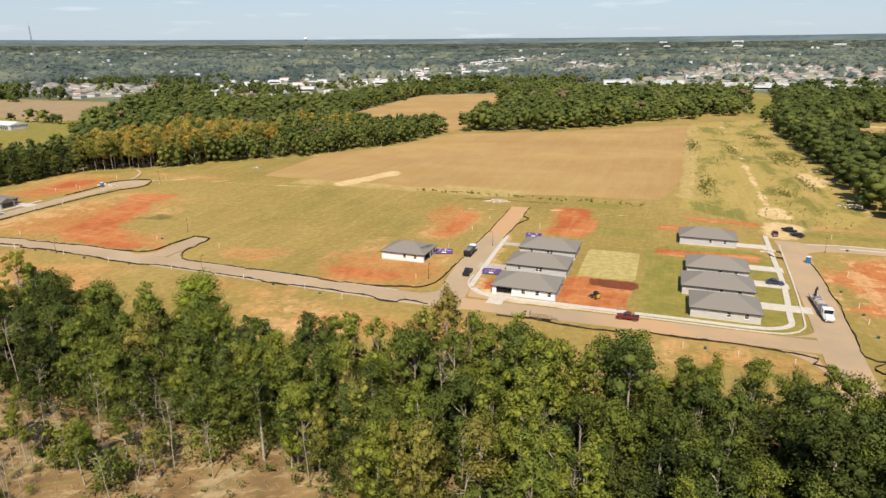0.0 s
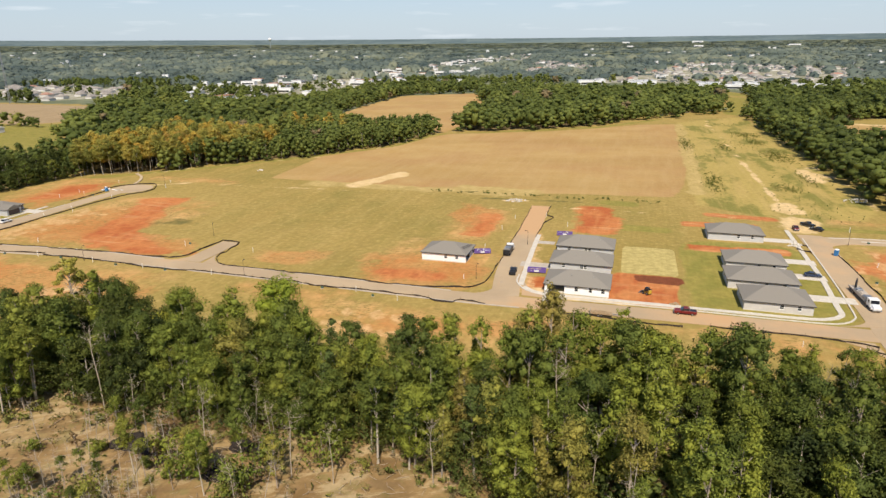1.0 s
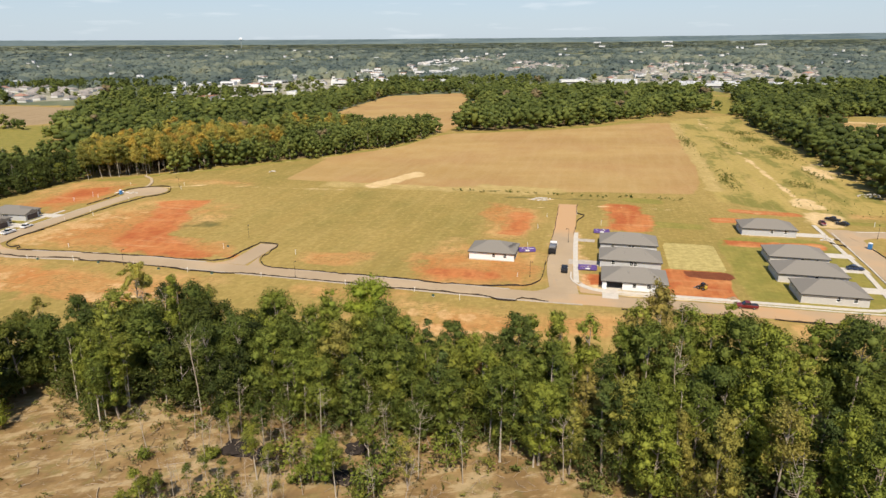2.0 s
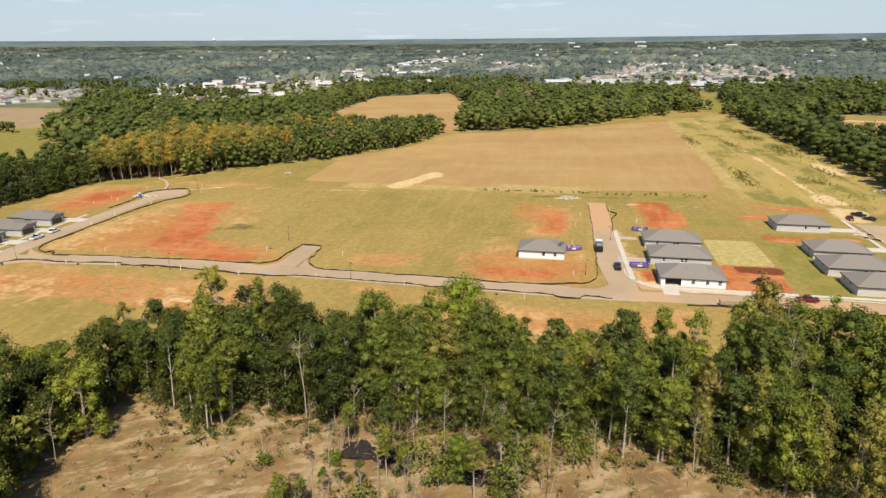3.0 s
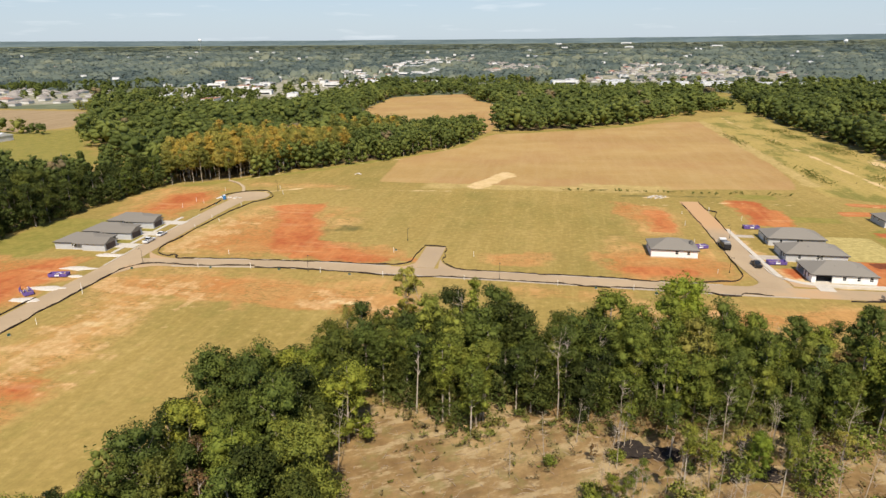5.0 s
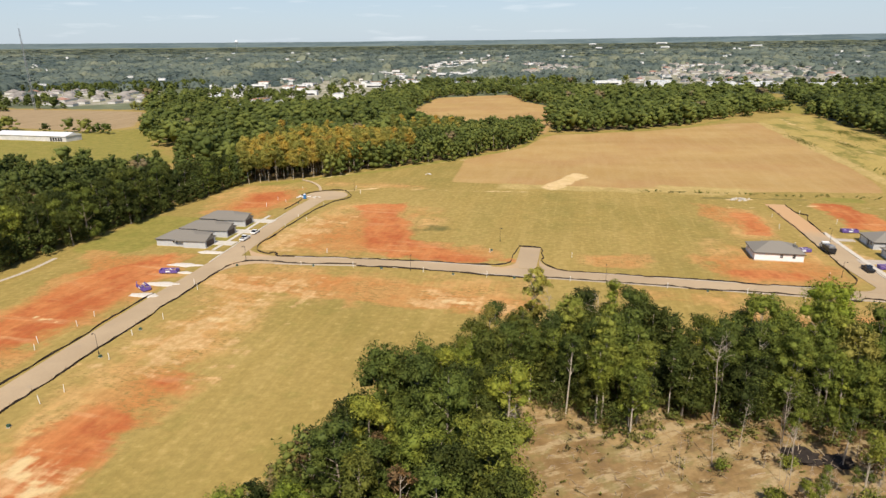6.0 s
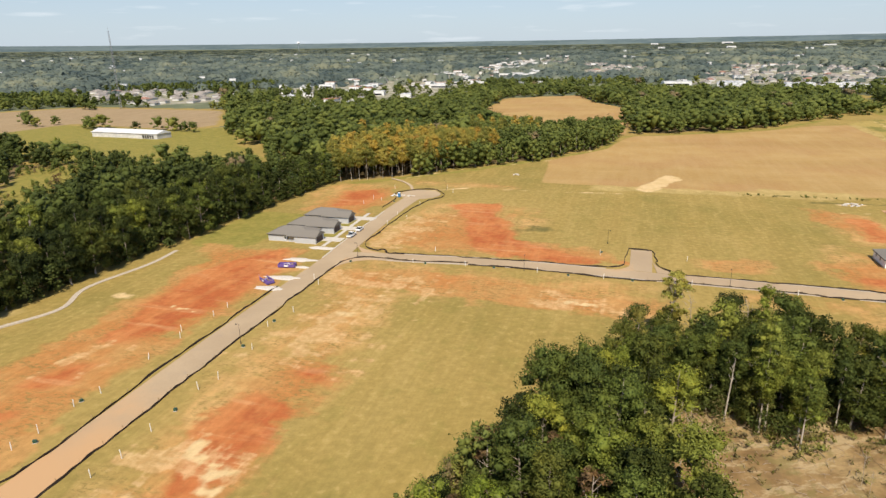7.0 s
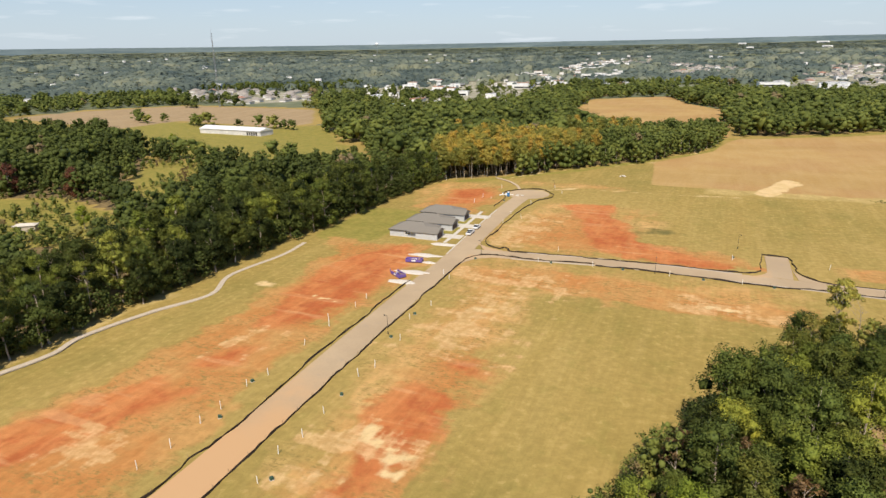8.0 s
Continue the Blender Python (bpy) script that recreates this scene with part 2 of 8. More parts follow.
def leaf_material(name, stops, by_object, glow=0.5, vary=0.55, patches=0.35, warm=0.5):
    """Leaves: a tint for each tree, small changes from leaf to leaf, some light through the blade."""
    n = Nodes(name, 0.6)
    info = n.tree.nodes.new("ShaderNodeObjectInfo")
    tint = info.outputs["Random"] if by_object else n.attribute("tint")
    island = n.tree.nodes.new("ShaderNodeNewGeometry").outputs["Random Per Island"]
    c = n.ramp(tint, *stops)
    c = n.mix(n.math("MULTIPLY", island, vary), c, n.mix(1.0, c, (0.55, 0.62, 0.6), "MULTIPLY"))
    patch = n.band(n.noise(patches, 3), 0.4, 0.65)
    c = n.mix(n.math("MULTIPLY", patch, warm), c, n.mix(1.0, c, (1.45, 1.25, 0.9), "MULTIPLY"))
    n.colour(c)
    n.bsdf.inputs["Specular IOR Level"].default_value = 0.1
    through_leaf = n.node("ShaderNodeBsdfTranslucent", Color=c)
    both = n.node("ShaderNodeMixShader", Fac=glow)
    n.tree.links.new(n.bsdf.outputs[0], both.inputs[1])
    n.tree.links.new(through_leaf.outputs[0], both.inputs[2])
    n.tree.links.new(both.outputs[0], n.tree.nodes["Material Output"].inputs["Surface"])
    return n.mat


def bark_material():
    n = Nodes("bark", 0.95)
    at = n.local()
    c = n.mix(n.band(n.noise(2.5, 5, 0.7, at, (1, 1, 0.15, 0)), 0.35, 0.65), (0.24, 0.19, 0.145), (0.52, 0.45, 0.37))
    info = n.tree.nodes.new("ShaderNodeObjectInfo")
    n.colour(n.mix(n.math("MULTIPLY", info.outputs["Random"], 0.6), c, (0.30, 0.23, 0.17)))
    return n.mat


DARK_SHINGLE = shingle_material("dark_asphalt_shingles", 0.5)
GROUND, ASPHALT, SHINGLE, BARK = ground_material(), asphalt_material(), shingle_material(), bark_material()
GREENS = ((0.0, (0.120, 0.148, 0.035)), (0.3, (0.188, 0.220, 0.039)), (0.65, (0.256, 0.280, 0.044)), (0.88, (0.285, 0.295, 0.056)), (1.0, (0.320, 0.255, 0.068)))
WOODS = ((0.0, (0.058, 0.074, 0.020)), (0.4, (0.105, 0.130, 0.032)), (0.8, (0.165, 0.190, 0.046)), (0.93, (0.235, 0.235, 0.055)), (1.0, (0.22, 0.17, 0.09)))
# far trees: distance haze is put into these blue-grey leaf colours
HAZED_FARWOODS = ((0.0, (0.105, 0.140, 0.130)), (0.5, (0.175, 0.212, 0.178)), (0.85, (0.250, 0.282, 0.215)), (1.0, (0.31, 0.325, 0.23)))
AUTUMN = ((0.0, (0.28, 0.285, 0.072)), (0.3, (0.45, 0.415, 0.102)), (0.6, (0.63, 0.515, 0.128)), (0.9, (0.70, 0.505, 0.110)), (1.0, (0.61, 0.405, 0.102)))
LEAF = leaf_material("leaves", GREENS, True, 0.15, 0.75, 0.35, 0.3)
LEAF_WOODS = leaf_material("leaves_of_the_woods", WOODS, False, 0.22, 0.35, 0.2, 0.35)
LEAF_DARK = leaf_material("dark_leaves", ((0.0, (0.074, 0.098, 0.026)), (0.5, (0.124, 0.152, 0.032)), (0.85, (0.182, 0.208, 0.038)), (1.0, (0.250, 0.260, 0.048))), True, 0.14, 0.75)
LEAF_DEEP = leaf_material("deep_green_leaves", ((0.0, (0.042, 0.056, 0.017)), (0.5, (0.072, 0.088, 0.021)), (0.85, (0.112, 0.128, 0.027)), (1.0, (0.150, 0.160, 0.034))), True, 0.18, 0.7)
LEAF_FAR = leaf_material("far_leaves_tinted_for_haze", HAZED_FARWOODS, False, 0.4, 0.25, 0.012, 0.0)
LEAF_BRIGHT = leaf_material("bright_green_leaves", ((0.0, (0.21, 0.275, 0.040)), (1.0, (0.30, 0.35, 0.048))), True, 0.3)
LEAF_CLUMP = leaf_material("full_green_leaves", ((0.0, (0.075, 0.104, 0.030)), (0.5, (0.145, 0.180, 0.038)), (0.8, (0.26, 0.295, 0.046)), (1.0, (0.36, 0.35, 0.055))), True, 0.16, 0.75)
LEAF_AUTUMN = leaf_material("autumn_leaves", AUTUMN, True, 0.5, 0.3, 0.35, 0.15)
LEAF_RUSSET = leaf_material("russet_leaves", ((0.0, (0.15, 0.062, 0.045)), (1.0, (0.23, 0.105, 0.06))), True, 0.3)
LEAF_BROWN = leaf_material("withered_leaves", ((0.0, (0.17, 0.11, 0.055)), (1.0, (0.24, 0.15, 0.075))), True, 0.2)
LEAF_PALE = leaf_material("yellow_green_leaves", ((0.0, (0.44, 0.42, 0.10)), (1.0, (0.54, 0.46, 0.12))), True, 0.4, 0.35)
PINE = leaf_material("pine_needles", ((0.0, (0.085, 0.118, 0.036)), (1.0, (0.125, 0.160, 0.044))), True, 0.15)
CONCRETE = plain("concrete", (0.62, 0.56, 0.47), 0.85, 0, 0.22, 0.6)
OLD_CONCRETE = plain("dusty_concrete", (0.50, 0.43, 0.35), 0.9, 0, 0.25, 0.5)
WHITE_SIDING = siding_material("white_siding", (0.87, 0.86, 0.84))
GREY_SIDING = siding_material("light_grey_siding", (0.50, 0.50, 0.50))
TAUPE_SIDING = siding_material("taupe_siding", (0.56, 0.53, 0.49))
BRICK_DARK = plain("dark_brick_front", (0.14, 0.10, 0.085), 0.85, 0, 0.3, 3)
TRIM = plain("white_trim", (0.80, 0.80, 0.78), 0.5, 0, 0.12)
# dark trim for doors and fascia; its near-black also paints the eaves' shadow line
DARK_TRIM = plain("dark_trim_with_eave_shade", (0.045, 0.042, 0.040), 0.6, 0, 0.2)
FABRIC = plain("black_silt_fabric", (0.040, 0.028, 0.020), 0.85, 0, 0.3, 2)
WOOD = plain("raw_timber", (0.40, 0.28, 0.16), 0.85, 0, 0.35, 2)
DEADWOOD = plain("grey_dead_wood", (0.44, 0.34, 0.23), 0.95, 0, 0.4, 2)
PALE_BARK = plain("pale_slender_bark", (0.55, 0.47, 0.37), 0.9, 0, 0.35, 1)
PALEWOOD = plain("pale_bare_wood", (0.46, 0.38, 0.29), 0.9, 0, 0.3, 2)
BLACK = plain("black_paint", (0.025, 0.025, 0.027), 0.35, 0, 0.2)
RUBBER = plain("tyre_rubber", (0.022, 0.021, 0.020), 0.9, 0, 0.3)
STEEL = plain("grey_steel", (0.42, 0.42, 0.42), 0.4, 0.7, 0.25)
WHITE_PAINT = plain("white_paint", (0.80, 0.80, 0.79), 0.35, 0, 0.12)
RED_PAINT = plain("dark_red_paint", (0.17, 0.018, 0.018), 0.3, 0, 0.2)
BLUE_PAINT = plain("blue_plastic", (0.05, 0.20, 0.44), 0.5, 0, 0.2)
NAVY_PAINT = plain("navy_paint", (0.03, 0.045, 0.09), 0.3, 0, 0.2)
PURPLE = plain("purple_paint", (0.165, 0.105, 0.34), 0.5, 0, 0.25)
GREEN_BOX = plain("green_cabinet_paint", (0.045, 0.10, 0.065), 0.5, 0, 0.25)
YELLOW = plain("yellow_paint", (0.60, 0.40, 0.05), 0.5, 0, 0.25)
PVC = plain("white_plastic_pipe", (0.82, 0.80, 0.74), 0.5, 0, 0.15)
METAL_ROOF = plain("white_metal_roof", (0.76, 0.75, 0.73), 0.35, 0.0, 0.18, 0.2)
TOWN_ROOF = plain("town_roof", (0.34, 0.305, 0.27), 0.9, 0, 0.35, 0.08)
TOWN_RED = plain("reddish_roof", (0.40, 0.23, 0.17), 0.9, 0, 0.3, 0.08)
TOWN_WALL = plain("pale_town_wall", (0.66, 0.64, 0.60), 0.8, 0, 0.25, 0.1)
GREEN_ROOF = plain("pale_green_roof", (0.36, 0.52, 0.46), 0.6, 0, 0.2, 0.1)
SHOP_WALL = plain("white_shop_wall", (0.80, 0.79, 0.77), 0.7, 0, 0.2, 0.1)
SHOP_ROOFS = [plain("tan_flat_roof", (0.48, 0.42, 0.34), 0.9, 0, 0.25, 0.1), plain("grey_flat_roof", (0.42, 0.41, 0.39), 0.9, 0, 0.25, 0.1), plain("terracotta_roof", (0.44, 0.21, 0.12), 0.9, 0, 0.25, 0.1)]
BLUE_ROOF = plain("blue_metal_roof", (0.14, 0.30, 0.52), 0.5, 0, 0.2, 0.1)


def glass_material():
    n = Nodes("dark_window_glass", 0.06)
    n.bsdf.inputs["Specular IOR Level"].default_value = 0.6
    n.colour(n.mix(n.noise(0.7), (0.012, 0.014, 0.017), (0.022, 0.025, 0.030)))
    return n.mat


GLASS = glass_material()

# ---------- mesh helpers ----------


class Shape:
    """Collects boxes, tubes and faces into one mesh."""

    def __init__(self):
        self.v, self.f = [], []

    def add(self, verts, faces):
        k = len(self.v)
        self.v += [tuple(p) for p in verts]
        self.f += [tuple(i + k for i in f) for f in faces]
        return self

    def box(self, x0, x1, y0, y1, z0, z1, m=None):
        p = [Vector(q) for q in product((x0, x1), (y0, y1), (z0, z1))]
        if m is not None:
            p = [m @ q for q in p]
        return self.add(p, [(0, 1, 3, 2), (4, 6, 7, 5), (0, 4, 5, 1), (2, 3, 7, 6), (0, 2, 6, 4), (1, 5, 7, 3)])

    def tube(self, points, radii, sides=6, cap=True):
        pts = [Vector(p) for p in points]
        rings = []
        for i, p in enumerate(pts):
            d = (pts[min(i + 1, len(pts) - 1)] - pts[max(i - 1, 0)]).normalized()
            a = d.cross(Vector((1, 0, 0)) if abs(d.x) < 0.8 else Vector((0, 1, 0))).normalized()
            b = d.cross(a)
            rings.append([p + radii[i] * (math.cos(2 * math.pi * s / sides) * a + math.sin(2 * math.pi * s / sides) * b) for s in range(sides)])
        faces = [(r * sides + s, r * sides + (s + 1) % sides, (r + 1) * sides + (s + 1) % sides, (r + 1) * sides + s) for r in range(len(pts) - 1) for s in range(sides)]
        if cap:
            faces += [tuple(range(sides))[::-1], tuple(range((len(pts) - 1) * sides, len(pts) * sides))]
        return self.add([q for ring in rings for q in ring], faces)

    def prism(self, outline, y0, y1):
        """An outline in x and z, drawn out from y0 to y1."""
        k = len(outline)
        v = [(x, y0, z) for x, z in outline] + [(x, y1, z) for x, z in outline]
        return self.add(v, [tuple(range(k)), tuple(range(2 * k - 1, k - 1, -1))] + [(i, i + k, (i + 1) % k + k, (i + 1) % k) for i in range(k)])

    def data(self, name, material, bevel=0.0):
        me = bpy.data.meshes.new(name)
        me.from_pydata([tuple(p) for p in self.v], [], self.f)
        bm = bmesh.new()
        bm.from_mesh(me)
        bmesh.ops.recalc_face_normals(bm, faces=bm.faces)
        if bevel:
            bmesh.ops.bevel(bm, geom=[e for e in bm.edges if e.calc_face_angle(0) > 0.5], offset=bevel, segments=1, affect="EDGES")
        bm.to_mesh(me)
        bm.free()
        me.materials.append(material)
        return me


def part(name, shape, material, parent=None, label="", bevel=0.0, at=None):
    """One mesh object under a thing or a part; with no parent, a thing of its own."""
    data = shape.data(name, material, bevel) if isinstance(shape, Shape) else shape
    ob = new(name, data)
    ob.parent = parent
    if at is not None:
        ob.matrix_basis = at
    return tagged(ob, label)


def thing(name, label, category, group="", at=None, kind=""):
    ob = new(name)
    ob.empty_display_size = 0.5
    if at is not None:
        ob.matrix_basis = at
    return tagged(ob, label, category, group, kind)


def arrays_mesh(name, verts, faces, material, tint=None, normals=None):
    """A mesh from arrays; faces all have the same number of corners."""
    me = bpy.data.meshes.new(name)
    n, k = faces.shape
    me.vertices.add(len(verts))
    me.vertices.foreach_set("co", np.ascontiguousarray(verts, dtype=np.float32).ravel())
    me.loops.add(n * k)
    me.loops.foreach_set("vertex_index", np.ascontiguousarray(faces, dtype=np.int32).ravel())
    me.polygons.add(n)
    me.polygons.foreach_set("loop_start", np.arange(0, n * k, k, dtype=np.int32))
    if k == 3:
        me.polygons.foreach_set("use_smooth", np.ones(n, bool))
    me.update(calc_edges=True)
    if tint is not None:
        me.attributes.new("tint", "FLOAT", "POINT").data.foreach_set("value", np.ascontiguousarray(tint, dtype=np.float32))
    me.materials.append(material)
    if normals is not None:
        me.normals_split_custom_set_from_vertices(normals)
    return me


def smooth_line(points, step=3.0, closed=False):
    """Even points on a smooth line through the given ones."""
    p = np.array(points, float)
    p = np.vstack([2 * p[0] - p[1], p, 2 * p[-1] - p[-2]])
    out = []
    for a, b, c, d in zip(p[:-3], p[1:-2], p[2:-1], p[3:]):
        n = max(2, int(np.linalg.norm(c - b) / step))
        for s in np.linspace(0, 1, n, endpoint=False):
            out.append(0.5 * (2 * b + (c - a) * s + (2 * a - 5 * b + 4 * c - d) * s**2 + (3 * b - a - 3 * c + d) * s**3))
    out.append(p[-2])
    return np.array(out)


def sides_of(line):
    d = np.gradient(line, axis=0)
    d /= np.linalg.norm(d, axis=1)[:, None] + 1e-9
    return np.stack([-d[:, 1], d[:, 0]], 1)


def slab(line, left, right, z0, z1):
    """A ribbon with depth, from left to right of a line, between two heights."""
    s = Shape()
    side = sides_of(line)
    a, b = line + side * left, line + side * right
    v = []
    for p, q in zip(a, b):
        v += [(*p, z1), (*q, z1), (*q, z0), (*p, z0)]
    n = len(line)
    faces = [(4 * i + k, 4 * i + (k + 1) % 4, 4 * i + 4 + (k + 1) % 4, 4 * i + 4 + k) for i in range(n - 1) for k in range(4)]
    return s.add(v, faces + [(0, 3, 2, 1), (4 * n - 4, 4 * n - 3, 4 * n - 2, 4 * n - 1)])


def hills(x, y):
    """The land is level round the site and rises slowly far off."""
    r = np.hypot(np.asarray(x, float) + 95, np.asarray(y, float) - 10)
    k = np.clip(r - 1000, 0, 3800)
    return 0.0150 * k * k / (k + 250) + 1.2e-5 * np.clip(r - 2700, 0, 2100) ** 2


def inside(poly, x, y):
    """Which points lie in a polygon."""
    x, y = np.asarray(x, float), np.asarray(y, float)
    r = np.zeros(x.shape, bool)
    for (x0, y0), (x1, y1) in zip(poly, poly[1:] + poly[:1]):
        r ^= ((y0 > y) != (y1 > y)) & (x < (x1 - x0) * (y - y0) / (y1 - y0 + 1e-12) + x0)
    return r


def distance_to(poly, x, y, closed=True):
    d = np.full(np.shape(x), 1e9)
    for (x0, y0), (x1, y1) in zip(poly, poly[1:] + poly[:1] if closed else poly[1:]):
        ex, ey = x1 - x0, y1 - y0
        s = np.clip(((x - x0) * ex + (y - y0) * ey) / (ex * ex + ey * ey + 1e-9), 0, 1)
        d = np.minimum(d, np.hypot(x - x0 - s * ex, y - y0 - s * ey))
    return d


# ---------- plan ----------
GRID = -20.5  # the streets' turn, in degrees
U = Vector((math.cos(radians(GRID)), math.sin(radians(GRID)), 0))
V = Vector((-U.y, U.x, 0))
MAIN = [(-192, 228.5), (-165, 221.4), (-139.5, 214.6), (-106.7, 201.6), (-74, 188.9), (-41.7, 175.8), (-14, 164.8), (14, 155.2), (38.7, 147), (71, 135.5), (90, 128.5)]
WEST = [(-254, 40), (-247, 68), (-235.1, 102), (-222.95, 140.7), (-216.7, 160.8), (-206.3, 192.8), (-197, 219.5), (-187, 255), (-175, 294), (-167, 316)]
SIDE = [(2.2, 163), (8.2, 188), (21, 225), (35, 266)]
EAST = [(66, 66), (76, 91), (85.5, 116), (95, 139), (104, 161.5), (113.7, 187), (123, 212)]
CROSS = [(121, 207), (150, 197.5), (240, 160), (420, 92)]
STUB = [(-96.5, 202), (-92.6, 212), (-88.6, 223)]
TRACK = [(124, 214), (127, 224), (138, 252), (158, 307), (177, 358), (201, 422), (224, 482), (245, 545), (262, 583)]

WOOD_NEAR = [(-117, 124), (-116, 140), (-109, 152), (-99, 150), (-88, 138), (-70, 125), (-50, 127), (-36, 116), (-22, 114), (-8, 105), (10, 104), (30, 95), (50, 98), (70, 92), (88, 92), (112, 84), (125, 40), (40, 40), (6, 54), (-7, 75), (-17, 82), (-24, 88), (-33, 94), (-42, 98), (-50, 101), (-58, 101), (-67, 105), (-79, 109), (-87, 113), (-97, 114), (-102, 109), (-108, 116), (-113, 119)]
WOOD_CLUMP = [(-184, 62), (-172, 92), (-158, 105), (-148, 115), (-139, 126), (-129, 135), (-119, 138), (-118, 132), (-122, 122), (-126, 113), (-128, 104), (-130, 96), (-130, 70), (-150, 55)]
WOOD_WEST = [(-345, 60), (-314, 110), (-297, 144), (-286, 174), (-276, 200), (-264, 232), (-251, 260), (-239, 290), (-227, 320), (-208, 357), (-216, 395), (-248, 425), (-300, 418), (-350, 425), (-400, 440), (-440, 470), (-519, 548), (-612, 572), (-690, 420), (-660, 300), (-600, 100), (-450, 40)]
WOOD_AUTUMN = [(-209, 357), (-171, 368), (-138, 389), (-84, 413), (-31, 461), (-6, 500), (2, 524), (-14, 545), (-50, 545), (-95, 525), (-150, 480), (-200, 450), (-222, 400)]
WOOD_BELT = [(-222, 400), (-200, 450), (-150, 480), (-95, 525), (-64, 546), (-88, 605), (-106, 680), (-90, 735), (-74, 800), (-30, 968), (45, 1060), (110, 1130), (60, 1150), (-10, 1080), (-70, 955), (-140, 830), (-195, 755), (-230, 722), (-290, 725), (-340, 770), (-385, 800), (-350, 690), (-330, 600), (-290, 520), (-250, 440)]
WOOD_MIDDLE = [(20, 534), (45, 530), (97, 537), (150, 556), (225, 626), (318, 678), (375, 770), (425, 890), (400, 920), (270, 930), (180, 1040), (95, 1000), (85, 870), (95, 770), (28, 580)]
WOOD_EAST = [(176, 236), (202, 307), (250, 438), (302, 560), (350, 652), (440, 830), (600, 820), (760, 760), (700, 620), (480, 590), (420, 570), (362, 566), (322, 520), (294, 456), (272, 396), (300, 330), (420, 300), (420, 250), (300, 200), (215, 190)]
FIELD_TAN = [(-98, 345), (-12, 308), (40, 292), (100, 278), (115, 300), (150, 372), (205, 520), (222, 560), (190, 560), (142, 538), (97, 526), (45, 521), (14, 520), (-2, 500), (-29, 455), (-79, 412)]
FIELD_FAR = [(-86, 724), (-70, 800), (-24, 964), (99, 1003), (79, 860), (91, 767), (30, 580), (10, 530), (-10, 552), (-58, 556), (-82, 610), (-100, 680)]
FIELD_FALLOW = [(-760, 765), (-735, 856), (-613, 931), (-504, 890), (-401, 836), (-361, 668), (-392, 640), (-524, 715), (-551, 635)]
FIELD_BARN = [(-740, 600), (-620, 640), (-524, 700), (-392, 636), (-345, 650), (-300, 520), (-262, 440), (-300, 425), (-350, 432), (-400, 448), (-440, 472), (-519, 544), (-612, 568)]
MEADOWS = [[(-450, 318), (-395, 317), (-349, 284), (-329, 257), (-321, 226), (-352, 237), (-369, 219)], [(-386, 357), (-414, 434), (-373, 420), (-336, 344), (-335, 307), (-357, 312)]]
TOWN = {
    "shops": [(-420, 1250), (-360, 1000), (-300, 900), (-240, 860), (-160, 900), (-72, 1100), (40, 1480), (150, 1640), (450, 2660), (300, 2740), (-112, 1700), (-300, 1500)],
    "homes_east": [(315, 1215), (470, 1190), (534, 1040), (765, 1070), (1100, 1500), (920, 2080), (640, 1680)],
    "homes_middle": [(290, 1690), (500, 2430), (560, 1850), (410, 1540)],
    "homes_north": [(220, 2560), (580, 3200), (630, 2920), (400, 2350)],
    "homes_west": [(-810, 1290), (-640, 1270), (-470, 1160), (-440, 1000), (-534, 960), (-700, 1080)],
}

# ---------- ground ----------


def rect_mask(x, y, cx, cy, hu, hv, turn, soft):
    """0.5 on the edge of a turned rectangle with round corners, more inside."""
    c, s = math.cos(radians(turn)), math.sin(radians(turn))
    px, py = (x - cx) * c + (y - cy) * s, -(x - cx) * s + (y - cy) * c
    k = min(hu, hv) * (0.6 if soft > 2.5 else 0.12)
    qx, qy = np.abs(px) - hu + k, np.abs(py) - hv + k
    d = np.hypot(np.maximum(qx, 0), np.maximum(qy, 0)) + np.minimum(np.maximum(qx, qy), 0) - k
    return 0.5 - d / (2 * soft)


def poly_mask(x, y, poly, soft):
    d = distance_to(poly, x, y)
    return 0.5 + np.where(inside(poly, x, y), d, -d) / (2 * soft)


def line_mask(x, y, line, half, soft):
    return 0.5 + (half - distance_to(line, x, y, False)) / (2 * soft)


CLAY = [(-24, 184, 12, 4, -20, 5), (6, 238, 4, 16, -20, 6), (53, 243, 8, 23, -20, 4), (43, 165, 9.5, 12.5, -20, 1.0), (97, 229, 14, 3.5, -18, 2), (88, 198, 17, 3.5, -20, 2), (127, 165, 10, 26, -20, 13), (14, 170, 4, 8, -20, 1.5), (112, 240, 14, 3, -20, 3)]
# red cores of the bare lots, and the orange earth round them
BARE_LOTS = [[(-247, 165), (-243, 195), (-231, 227), (-213, 239), (-212, 222), (-219, 190), (-228, 165)], [(-253, 143), (-249, 153), (-242, 153), (-243, 145), (-249, 141)], [(-284, 108), (-270, 126), (-259, 135), (-246, 133), (-253, 124), (-262, 113), (-270, 98)],
             [(-197, 145), (-194, 150), (-186, 149), (-188, 139), (-194, 138)], [(-210, 114), (-209, 126), (-201, 136), (-190, 134), (-193, 120), (-200, 109), (-209, 96), (-216, 96)], [(-148, 300), (-127, 301), (-131, 264), (-126, 236), (-110, 217), (-100, 210), (-118, 209), (-138, 222), (-150, 240), (-146, 268)], [(-206, 302), (-200, 333), (-184, 341), (-181, 322), (-189, 303)]]
